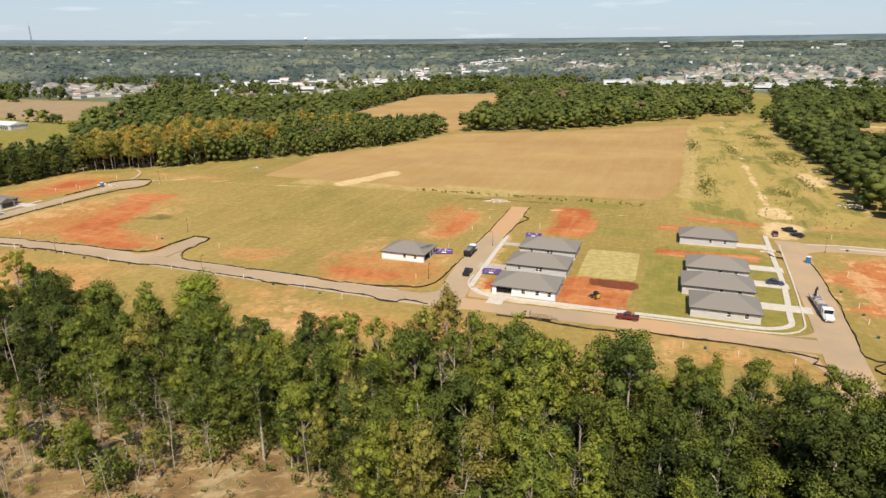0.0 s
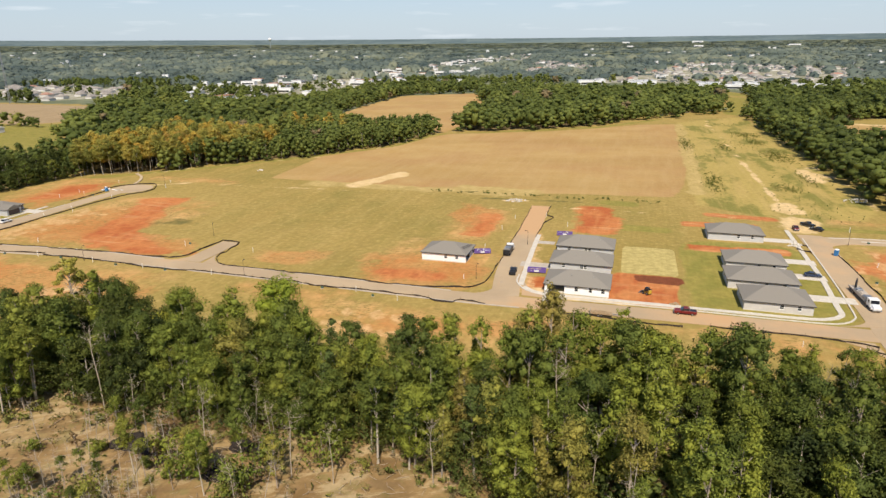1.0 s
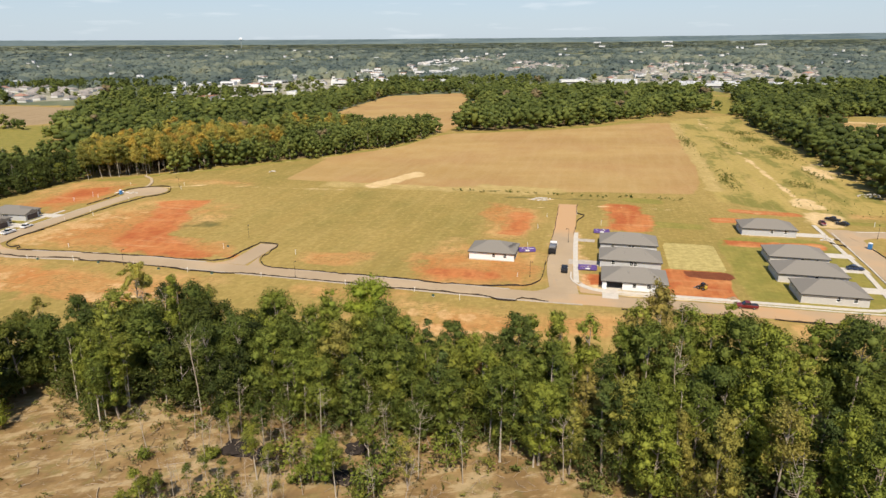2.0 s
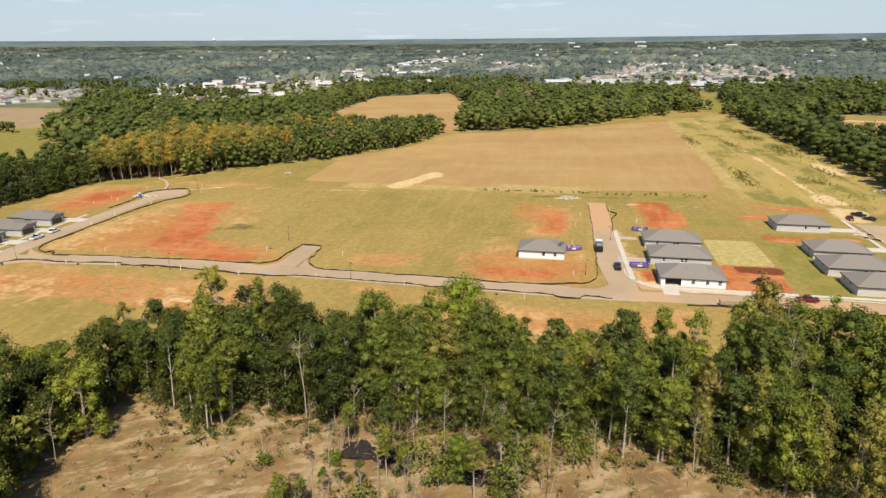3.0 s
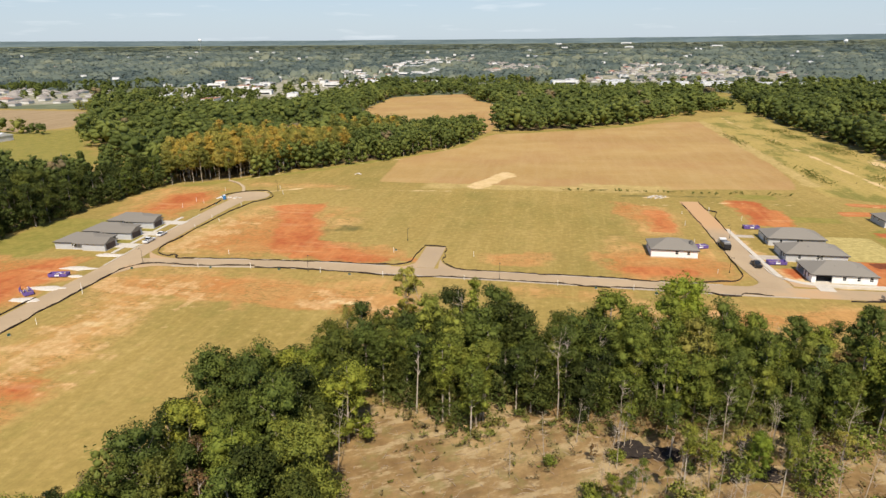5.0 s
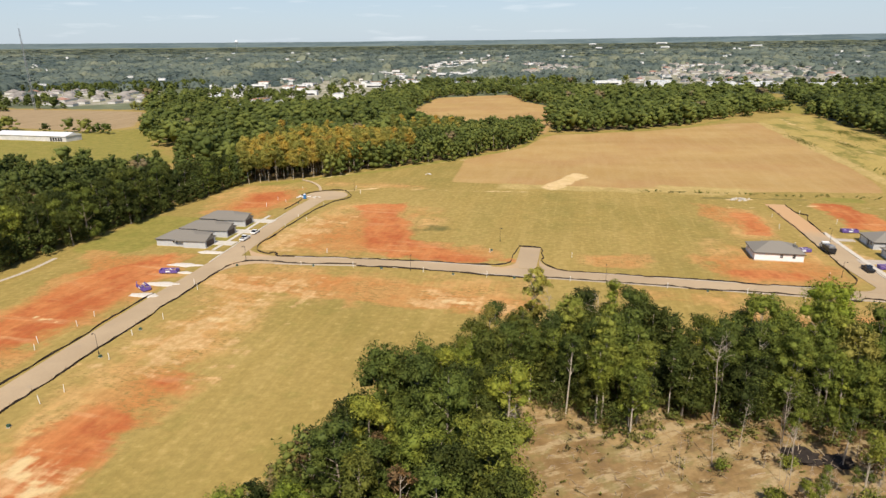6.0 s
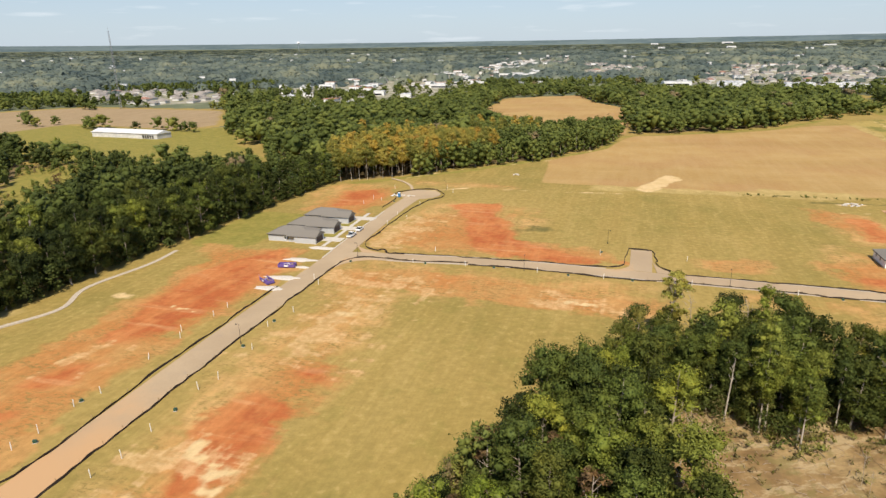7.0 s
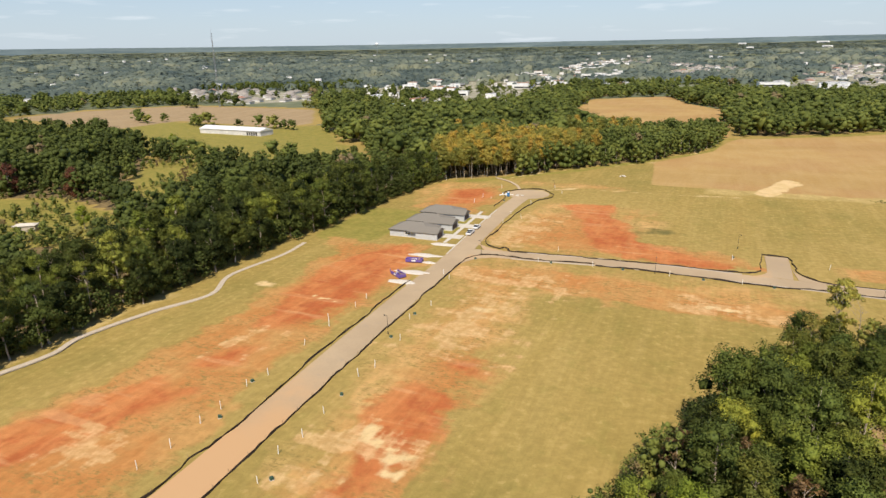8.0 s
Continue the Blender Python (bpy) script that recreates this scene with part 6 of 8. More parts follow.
def trunk_shape(rng, lobes, H, girth, limbs=7, sides=7):
    """A tapered, slightly crooked trunk with limbs that run into the leaf masses."""
    s = Shape()
    bx, by = rng.normal(0, 0.012 * H, 2)
    pts = [(0, 0, -0.4), (0.0, 0.0, 0.3), (bx * 0.5, by * 0.5, 0.3 * H), (bx, by, 0.55 * H), (bx * 1.4, by * 1.2, 0.78 * H), (bx * 1.2, by * 1.5, 0.93 * H)]
    s.tube(pts, [girth * 1.5, girth * 1.1, girth * 0.85, girth * 0.6, girth * 0.3, girth * 0.08], sides)
    for k in rng.choice(len(lobes), min(limbs, len(lobes)), replace=False):
        x, y, z, *_ = lobes[k]
        z0 = max(0.2 * H, z - 0.6 * math.hypot(x, y) - 0.08 * H)
        f = z0 / H
        s.tube([(bx * f, by * f, z0), (x * 0.5 + bx * f, y * 0.5, (z0 + z) / 2), (x, y, z)], [girth * 0.38, girth * 0.22, girth * 0.06], 5, False)
    return s


def bare_shape(rng, H, girth, limbs=9):
    """A dead or leafless tree: trunk, limbs and twigs."""
    s = Shape()
    pts = [(0, 0, -0.4), (rng.normal(0, 0.1), 0, 0.35 * H), (rng.normal(0, 0.35), rng.normal(0, 0.3), 0.7 * H), (rng.normal(0, 0.6), rng.normal(0, 0.5), H)]
    s.tube(pts, [girth, girth * 0.8, girth * 0.5, girth * 0.12], 6)
    for _ in range(limbs):
        f = rng.uniform(0.4, 0.95)
        k = min(int(f * 3), 2)
        a = Vector(pts[k]).lerp(Vector(pts[k + 1]), f * 3 - k)
        d = Vector((rng.normal(), rng.normal(), rng.uniform(0.6, 1.4))).normalized() * H * rng.uniform(0.1, 0.24)
        s.tube([a, a + d * 0.55 + Vector((0, 0, -0.02 * H)), a + d], [girth * 0.3, girth * 0.2, girth * 0.06], 4, False)
        for _ in range(2):
            e = Vector((rng.normal(), rng.normal(), rng.uniform(0.2, 1.0))).normalized() * H * 0.09
            s.tube([a + d * 0.6, a + d * 0.6 + e], [girth * 0.13, girth * 0.04], 4, False)
    return s


def leaf_bodies(rng, lobes, shrink=0.86):
    """The dense inside of a crown: an uneven round lump for each leaf mass."""
    b = bmesh.new()
    bmesh.ops.create_icosphere(b, subdivisions=1, radius=1.0)
    base = np.array([v.co for v in b.verts])
    faces = np.array([[v.index for v in f.verts] for f in b.faces])
    b.free()
    vs, fs = [], []
    for i, (x, y, z, r, h) in enumerate(lobes):
        w = base * rng.uniform(0.55, 1.25, (len(base), 1)) * shrink
        vs.append(w * (r, r, h) + (x, y, z))
        fs.append(faces + i * len(base))
    v = np.concatenate(vs)
    away = np.concatenate([base] * len(lobes))
    return v, np.concatenate(fs), away


def joined(a, b):
    """Two lots of vertices, faces and facings as one."""
    return np.concatenate([a[0], b[0]]), np.concatenate([a[1], b[1] + len(a[0])]), np.concatenate([a[2], b[2]])


def tree_kit(name, kind, H, seed, leaves, leaf, size, girth, limbs=7, bark=BARK):
    """The shared meshes of one kind of tree."""
    rng = np.random.RandomState(seed)
    lobes = tree_lobes(rng, kind, H)
    v, f, away = joined(crown_cloud(rng, lobes, leaves, size, 0.8, 0.45, 0.6, 1.42, 0.35), leaf_bodies(rng, lobes if kind != "bush" else lobes[:1], 0.35 if kind in ("airy", "open", "bush") else 0.70))
    return name, trunk_shape(rng, lobes, H, girth, limbs).data("trunk", bark), arrays_mesh("crown", v, f, leaf, None, away)


KITS = {
    "broad": [tree_kit("broadleaf_tree", "broad", 17 + i * 0.8, 10 + i, 9000, LEAF, 0.165, 0.24, 12) for i in range(4)],
    "round": [tree_kit("broadleaf_tree", "full", 14.5 + i * 1.1, 150 + i, 9000, LEAF_CLUMP, 0.170, 0.24, 12) for i in range(4)],
    "bright": [tree_kit("broadleaf_tree", "full", 16.5 + i * 1.2, 165 + i, 9000, LEAF_BRIGHT, 0.165, 0.24, 12) for i in range(2)],
    "dark": [tree_kit("broadleaf_tree", "full", 14.5 + i * 1.1, 155 + i, 9000, LEAF_DARK, 0.170, 0.24, 12) for i in range(4)],
    "deep": [tree_kit("broadleaf_tree", "full", 13.5 + i * 1.2, 175 + i, 8000, LEAF_DEEP, 0.20, 0.22, 10) for i in range(4)],
    "tall": [tree_kit("slender_tree", "tall", 18 + i, 30 + i, 7500, LEAF, 0.150, 0.2, 12) for i in range(4)],
    "open": [tree_kit("thin_crowned_tree", "open", 16 + i, 50 + i, 3600, LEAF, 0.135, 0.17, 15) for i in range(3)],
    "pine": [tree_kit("pine_tree", "pine", 17 + i, 70 + i, 5000, PINE, 0.150, 0.2, 10) for i in range(2)],
    "pale": [tree_kit("yellowing_tree", "airy", 15 + i, 90 + i, 2100, LEAF_PALE, 0.17, 0.17, 24) for i in range(2)],
    "full_pale": [tree_kit("yellowing_tree", "airy", 15.5, 93, 6500, LEAF_PALE, 0.19, 0.17, 24)],
    "slim": [tree_kit("slender_tree", "slim", 16.5 + i, 60 + i, 4600, (LEAF, LEAF_DARK, LEAF_DARK)[i], 0.140, 0.19, 12, PALE_BARK) for i in range(3)],
    "brown": [tree_kit("withered_tree", "airy", 12 + i, 95 + i, 1700, LEAF_BROWN, 0.18, 0.17, 12) for i in range(2)],
    "russet": [tree_kit("russet_tree", "full", 14 + i, 190 + i, 5000, LEAF_RUSSET, 0.22, 0.22, 10) for i in range(2)],
    "autumn": [tree_kit("autumn_tree", "high", 17 + i, 100 + i, 2500, LEAF_AUTUMN, 0.34, 0.12, 5, PALE_BARK) for i in range(3)],
    "bush": [tree_kit("bush", "bush", 3.0 + i, 120 + i, 700, LEAF, 0.19, 0.07) for i in range(3)],
}
TREE_LABELS = {
    "bright": "bright yellow-green deciduous tree standing out",
    "dark": "dense dark green deciduous tree in the near wood",
    "deep": "dense deep green deciduous tree",
    "round": "full-crowned green deciduous tree in a dense clump",
    "broad": "broad green deciduous tree at the wood's edge",
    "tall": "tall slender green tree with pale trunk in the woods",
    "slim": "slender tree with a tall bare pale trunk",
    "open": "thin-crowned tree with a bare pale trunk",
    "pine": "dark green pine with a long bare trunk",
    "pale": "yellowing thin-leaved tree above the woods",
    "full_pale": "yellow-green tree with an airy crown above the woods",
    "brown": "brown withered tree among green ones",
    "russet": "dark russet tree at the edge of a meadow",
    "autumn": "slim tree turning golden yellow along the field",
    "bush": "small green bush on cleared ground",
}
WEST_LABELS = {
    "deep": "dense deep green tree along the edge of a wood",
    "dark": "dense dark green tree along the edge of a wood",
    "broad": "broad light green tree along the edge of a wood",
    "pine": "dark green pine along the edge of a wood",
    "open": "thin-crowned tree with pale limbs along a wood",
}
BARE = [bare_shape(np.random.RandomState(140 + i), 13 + 1.5 * i, 0.10 + 0.015 * i, 14).data("trunk", PALEWOOD) for i in range(3)]


def plant(kind, x, y, scale, rng, lean=2.0):
    name, trunk, crown = KITS[kind][rng.randint(len(KITS[kind]))]
    z = float(hills(x, y))
    t = thing(name, TREE_LABELS[kind], "bush" if kind == "bush" else "tree", "trees of the near wood" if kind != "autumn" else "autumn trees", pose(x, y, z, rng.normal(0, lean), rng.normal(0, lean), rng.uniform(0, 360)))
    t.scale = (scale * rng.uniform(0.9, 1.1), scale * rng.uniform(0.9, 1.1), scale)
    part("trunk", trunk, BARK, t)
    part("crown", crown, LEAF, t)
    return t


def snag(x, y, scale, rng, label="bare grey dead tree at the wood's edge"):
    t = thing("dead_tree", label, "tree", "dead trees", pose(x, y, 0, rng.normal(0, 4), rng.normal(0, 4), rng.uniform(0, 360)))
    t.scale = (scale,) * 3
    part("trunk", BARE[rng.randint(3)], DEADWOOD, t)


def scatter(poly, spacing, seed, tries=30000):
    """Points at least spacing apart inside a polygon."""
    rng = np.random.RandomState(seed)
    p = np.array(poly)
    lo, hi = p.min(0), p.max(0)
    n = int(min(tries, (hi - lo).prod() / spacing**2 * 8))
    cand = rng.uniform(lo, hi, (n, 2))
    cand = cand[inside(poly, cand[:, 0], cand[:, 1])]
    cells, kept = {}, []
    for q in cand:
        c = (int(q[0] // spacing), int(q[1] // spacing))
        if all((q[0] - o[0]) ** 2 + (q[1] - o[1]) ** 2 > spacing**2 for i in (-1, 0, 1) for j in (-1, 0, 1) for o in cells.get((c[0] + i, c[1] + j), ())):
            cells.setdefault(c, []).append(q)
            kept.append(q)
    return kept


trng = np.random.RandomState(21)
# trees that stand out one by one
for kind, x, y, s in (("bright", -52.5, 125.5, 1.18), ("bright", -60, 88.7, 0.5), ("bright", -160, 90, 0.75), ("full_pale", -109, 150.6, 1.20), ("tall", -95, 136.5, 1.1), ("dark", -119.3, 144, 0.95), ("tall", -88, 137, 0.96), ("round", -126, 127, 0.86), ("broad", -71, 121, 1.08), ("tall", -47, 106, 0.95), ("open", -25, 114.5, 0.76),
                      ("tall", -12.5, 103, 1.15), ("tall", -3.4, 101.5, 1.28), ("tall", 0.5, 102, 1.3), ("open", 4.5, 101, 1.4), ("tall", -6.5, 99, 1.2), ("broad", 14.5, 91.5, 1.2), ("tall", 9, 98, 1.22), ("tall", 1, 95, 1.2), ("tall", 33, 96, 1.12), ("broad", 25, 93, 1.15), ("broad", 20, 96, 1.05), ("tall", -8, 97, 1.05), ("broad", -20, 100, 0.95), ("broad", 29, 87, 1.25), ("tall", 40, 93, 0.86), ("round", -148.5, 105, 0.95), ("round", -166.5, 88, 0.8), ("dark", -146, 114, 1.16), ("dark", -140, 112, 1.12), ("round", -134, 121, 0.9), ("round", -124, 112, 0.9),
                      ("brown", -157.5, 102, 0.95), ("pale", -103, 147.5, 0.72), ("tall", 9.5, 61, 1.15), ("broad", 70, 84, 0.95), ("brown", 8, 68, 0.9), ("pine", -40, 101, 0.95), ("open", -83, 113, 1.05), ("open", -77, 112, 1.1), ("broad", -36, 111, 0.92), ("open", -64, 108, 0.95)):
    plant(kind, x, y, s, trng, 1.0)
for x, y, s in ((-111.6, 125.1, 0.80), (-107.1, 122.9, 0.85), (-104.8, 115.7, 1.00), (-102.3, 108.9, 0.80), (-98.8, 113.8, 0.90), (-87.9, 120.9, 0.80), (-79.6, 109.5, 0.60), (-31.0, 90.7, 0.95), (-71.1, 90.7, 0.62), (-41.8, 108.1, 0.80), (-13.1, 82.9, 1.05), (-4.1, 82.1, 1.05), (-8.9, 80.9, 0.95)):
    plant("slim", x, y, s, trng, 1.0)
for x, y, s in ((-74, 113, 1.0), (-68, 117, 1.05), (-62, 113, 0.95), (-57, 119, 1.0), (-52, 113, 0.95), (-80, 119, 1.0), (-46, 117, 0.9)):
    plant("dark", x, y, s, trng, 1.5)
placed = [(-146, 114), (-140, 112), (-52.5, 126), (-109, 151), (-95, 136), (-126, 127), (-71, 121), (-25, 114.5), (-12.5, 103), (29, 87), (-148.5, 105)]
for poly, spacing, mixes in ((WOOD_NEAR, 5.2, (("broad", 0.30), ("tall", 0.34), ("open", 0.12), ("round", 0.12), ("pine", 0.06), ("brown", 0.04), ("pale", 0.02))), (WOOD_CLUMP, 5.0, (("round", 0.72), ("broad", 0.14), ("tall", 0.06), ("brown", 0.08)))):
    for x, y in scatter(poly, spacing, 5):
        if min(math.hypot(x - a, y - b) for a, b in placed) < 2.5 or y < 60 or math.hypot(x + 109, y - 151) < 8.5 or (-52 < x < -26 and trng.rand() < 0.20):
            continue
        edge = float(distance_to(poly, np.array([x]), np.array([y]))[0])
        kind = trng.choice([m[0] for m in mixes], p=[m[1] for m in mixes])
        if x < -36 and kind in ("broad", "tall", "round", "open") and trng.rand() < (0.85 if x < -74 else 0.5):
            kind = "deep" if trng.rand() < (0.65 if x < -74 else 0.25) else "dark"
        elif -30 < x < -8 and kind in ("broad", "tall", "round") and trng.rand() < 0.35:
            kind = "deep" if trng.rand() < 0.4 else "dark"
        elif x > 10 and kind in ("round", "broad") and trng.rand() < 0.5:
            kind = "tall"
        if x > 14 and kind in ("tall", "broad") and trng.rand() < 0.42:
            kind = "dark"
        if x > 20 and y < 86 and trng.rand() < 0.65:
            kind = "deep" if trng.rand() < 0.45 else "dark"
        if -15 < x < 38 and kind in ("tall", "broad") and trng.rand() < 0.2:
            kind = "open"
        if poly is WOOD_CLUMP and x < -153 and trng.rand() < 0.4:
            kind = "brown"
        s = trng.uniform(0.82, 1.12) * (0.85 if edge < 3 and poly is WOOD_NEAR else 1.0) * ((0.66 if x < -153 else 0.95) if poly is WOOD_CLUMP else 1.09 if x > -8 else 1.0)
        plant(kind, x, y, s, trng)
for x, y in scatter([(-117, 124), (-108, 117), (-102, 110), (-96, 115), (-87, 114), (-92, 124), (-104, 128), (-116, 136)], 4.0, 25) + scatter([(-87, 113), (-67, 105), (-50, 101), (-33, 94), (-17, 82), (-7, 75), (-2, 82), (-14, 92), (-32, 103), (-50, 109), (-70, 113), (-85, 121)], 5.0, 26):
    kind = trng.choice(["slim", "tall", "dark", "open"], p=[0.45, 0.25, 0.15, 0.15]) if x > -86 else trng.choice(["slim", "deep"], p=[0.85, 0.15])
    plant(kind, x, y, trng.uniform(0.6, 0.98), trng, 2.5)
for x, y, s in ((-84.9, 111.5, 1.12), (-76, 104, 0.7), (-66, 93, 0.75), (-61, 96, 0.8), (-58, 91, 0.6), (-52, 95, 0.7), (-45, 88, 0.9), (-38, 86, 0.7), (-70, 97, 0.55), (-64, 113, 1.25), (0, 90, 1.2), (-126, 104, 0.9), (-48, 80, 0.6), (-90, 78, 0.5), (-22, 84, 0.8), (-109, 149, 0.8)):
    snag(x, y, s, trng)
for x, y in scatter(WOOD_NEAR, 12.0, 19):
    if y > 55 and (x > -20 or trng.rand() < 0.5):
        snag(x, y, trng.uniform(0.7, 1.15), trng, "bare pale dead tree among green crowns")
for _ in range(46):
    x, y = trng.uniform(-100, -18), trng.uniform(62, 100)
    if inside(CLEARING, x, y) and y < 103 - 0.55 * (x + 85) * (x > -85):
        plant("bush", x, y, trng.uniform(0.25, 1.0), trng)
for x, y, s in ((-66, 93, 1.3), (-62, 89, 1.4), (-49, 92, 1.4), (-96, 84, 1.1), (-88, 88, 0.9), (-80, 80, 1.2), (-75, 84, 1.3), (-53, 84, 1.5), (-40, 90, 1.4)):
    plant("bush", x, y, s, trng)
for _ in range(70):
    x, y = trng.uniform(-104, -40), trng.uniform(74, 104)
    if inside(CLEARING, x, y) and noise.noise(Vector((x * 0.07, y * 0.07, 6))) > -0.05:
        snag(x, y, trng.uniform(0.22, 0.6), trng, "thin bare sapling on cleared ground")
COPSE = [(-78, 102), (-66, 98), (-56, 92), (-47, 91), (-45, 85), (-58, 83), (-74, 90)]
for x, y in scatter(COPSE, 6.4, 23):
    plant(trng.choice(["open", "slim", "pale"], p=[0.45, 0.35, 0.2]), x, y, trng.uniform(0.36, 0.66), trng)
BURNT = [(-88, 82), (-84, 98), (-78, 102), (-68, 102), (-61, 93), (-66, 78), (-80, 74)]
for x, y in scatter(BURNT, 2.1, 24):
    if math.hypot(x + 74, y - 97.5) < 5.5:
        continue
    if trng.rand() < 0.55:
        snag(x, y, trng.uniform(0.25, 0.6), trng, "thin bare sapling in a brush pile")
    else:
        plant(trng.choice(["brown", "bush", "open"]), x, y, trng.uniform(0.28, 0.5), trng)
AUTUMN_ROWS = [(-207, 358), (-171, 369), (-150, 383), (-141, 402), (-112, 424), (-112, 450), (-134, 462), (-165, 455), (-195, 440), (-216, 405)]
for x, y in scatter(AUTUMN_ROWS, 4.3, 17):
    plant("autumn", x, y, trng.uniform(0.85, 1.12), trng)
for x, y in scatter([(-122, 505), (-100, 488), (-72, 488), (-64, 505), (-80, 522), (-116, 522)], 8.5, 18) + scatter([(-205, 470), (-190, 455), (-150, 470), (-165, 520), (-205, 530)], 10.0, 18):
    plant("autumn", x, y, trng.uniform(0.85, 1.05), trng)


# ---------- woods: too many to count ----------


def kit_arrays(kind, H, seed, leaves, size, jitter=0.55, fill=0.38, dense=0.84):
    """Vertices and faces of the leaves of one simple tree at the origin."""
    rng = np.random.RandomState(seed)
    lobes = tree_lobes(rng, kind, H)
    made = crown_cloud(rng, lobes, leaves, size, jitter, fill, 0.35, 1.25, 0.5)
    return joined(made, leaf_bodies(rng, lobes, dense)) if kind not in ("bush", "airy") else made


def clump_arrays(H, seed, leaves, size):
    """A far tree: a lumpy round body with sprays of leaves all over it."""
    rng = np.random.RandomState(seed)
    n, rings = 6, ((0.22, 0.95), (0.70, 0.85))
    v = [(0, 0, H)]
    for z, r in rings:
        for k in range(n):
            a = 2 * math.pi * (k + rng.uniform(-0.3, 0.3)) / n
            q = 0.36 * H * r * rng.uniform(0.75, 1.2)
            v.append((q * math.cos(a), q * math.sin(a), H * (z + rng.uniform(-0.08, 0.08))))
    f = [(0, 1 + n + k, 1 + n + (k + 1) % n) for k in range(n)]
    for i in range(1):
        for k in range(n):
            a, b, c, d = 1 + i * n + k, 1 + i * n + (k + 1) % n, 1 + (i + 1) * n + (k + 1) % n, 1 + (i + 1) * n + k
            f += [(a, b, c), (a, c, d)]
    v, f = np.array(v), np.array(f)
    away = v - (0, 0, 0.4 * H)
    away /= np.linalg.norm(away, axis=1)[:, None]
    v, f, away = joined((v, f, away), crown_cloud(rng, [(0, 0, 0.5 * H, 0.37 * H, 0.5 * H), (0.15 * H, 0.1 * H, 0.6 * H, 0.28 * H, 0.3 * H), (-0.18 * H, -0.05 * H, 0.45 * H, 0.27 * H, 0.3 * H)], leaves, size, 0.3, 0.08))
    away = 0.55 * away + (0, 0, 0.5)
    return v, f, away / np.linalg.norm(away, axis=1)[:, None]


def woods(name, spots, kits, seed, label, lo=0.8, hi=1.1, tint=(0.0, 0.92)):
    """One object of many trees, each a turned and scaled copy of a simple one."""
    rng = np.random.RandomState(seed)
    vs, fs, ts, ns, k = [], [], [], [], 0
    spots = np.asarray(spots)
    for x, y in spots:
        v, f, away = kits[rng.randint(len(kits))]
        a, s = rng.uniform(0, 2 * math.pi), rng.uniform(lo, hi)
        w = np.empty_like(v)
        sx = s * rng.uniform(0.9, 1.15)
        w[:, 0] = (v[:, 0] * math.cos(a) - v[:, 1] * math.sin(a)) * sx + x
        w[:, 1] = (v[:, 0] * math.sin(a) + v[:, 1] * math.cos(a)) * sx + y
        w[:, 2] = v[:, 2] * s + float(hills(x, y))
        vs.append(w)
        ns.append(np.stack([away[:, 0] * math.cos(a) - away[:, 1] * math.sin(a), away[:, 0] * math.sin(a) + away[:, 1] * math.cos(a), away[:, 2]], 1))
        fs.append(f + k)
        ts.append(np.full(len(v), rng.uniform(*tint) if rng.rand() > 0.008 else 1.0))
        k += len(v)
    ob = new(name, arrays_mesh(name, np.concatenate(vs), np.concatenate(fs), LEAF_WOODS, np.concatenate(ts), np.concatenate(ns)))
    return tagged(ob, label, "woods", kind="stuff")


def wood_trunks(name, spots, H, seed, label):
    s, rng = Shape(), np.random.RandomState(seed)
    for x, y in spots:
        g = rng.uniform(0.12, 0.24)
        z = float(hills(x, y))
        h = H * rng.uniform(0.6, 0.8)
        s.tube([(x, y, z - 0.3), (x + rng.normal(0, 0.3), y, z + h)], [g, g * 0.5], 5, False)
    return tagged(part(name, s, BARK), label, "woods", kind="stuff")


def not_in(points, polys):
    p = np.asarray(points)
    bad = np.zeros(len(p), bool)
    for q in polys:
        bad |= inside(q, p[:, 0], p[:, 1])
    return p[~bad]


MID = [kit_arrays("dome", 13 + 0.7 * i, 200 + i, 460, 0.38, 0.75, 0.30) for i in range(6)] + [kit_arrays("full", 15, 210 + i, 460, 0.38, 0.75, 0.30) for i in range(2)]
LOW = [kit_arrays("mound", 12 + 1.3 * i, 220 + i, 300, 0.36, 0.6, 0.25) for i in range(6)]
WIDE = [(v * (1.3, 1.3, 1.0), f, away) for v, f, away in LOW]
FAR = [clump_arrays(11 + 1.2 * i, 240 + i, 16, 1.7) for i in range(6)]

west = not_in(scatter(WOOD_WEST, 8.2, 31), MEADOWS)
near_edge = west[distance_to(WOOD_WEST, west[:, 0], west[:, 1]) < 40]
shaded = np.zeros(len(west), bool)
for m in MEADOWS:
    for dx, dy in ((5, -14), (8, -26)):
        shaded |= inside(m, west[:, 0] - dx, west[:, 1] - dy)
rest = west[~shaded]
edge_depth = distance_to(WOOD_WEST[:10], rest[:, 0], rest[:, 1], False)
front = (edge_depth < 34) & (rest[:, 1] > 70)
thick = not_in(scatter(WOOD_WEST, 6.3, 47), MEADOWS)
thick = thick[(distance_to(WOOD_WEST[:10], thick[:, 0], thick[:, 1], False) < 36) & (thick[:, 1] > 70)]
for x, y in thick[:290]:
    kind = trng.choice(["deep", "dark", "broad", "pine", "open"], p=[0.62, 0.22, 0.06, 0.06, 0.04])
    low = any(inside(m, x - dx, y - dy) for m in MEADOWS for dx, dy in ((5, -14), (8, -26)))
    tagged(plant(kind, x, y, trng.uniform(0.8, 1.2) * (0.8 if y > 330 else 0.6 if low else 1.0), trng), WEST_LABELS[kind], group="trees of the west wood")
woods("woods_west", rest[~front & (rest[:, 1] < 350)], MID, 32, "dense green deciduous wood beside the clay lots", 0.75, 1.3, (0.0, 0.42))
tall_side = rest[:, 0] < -425
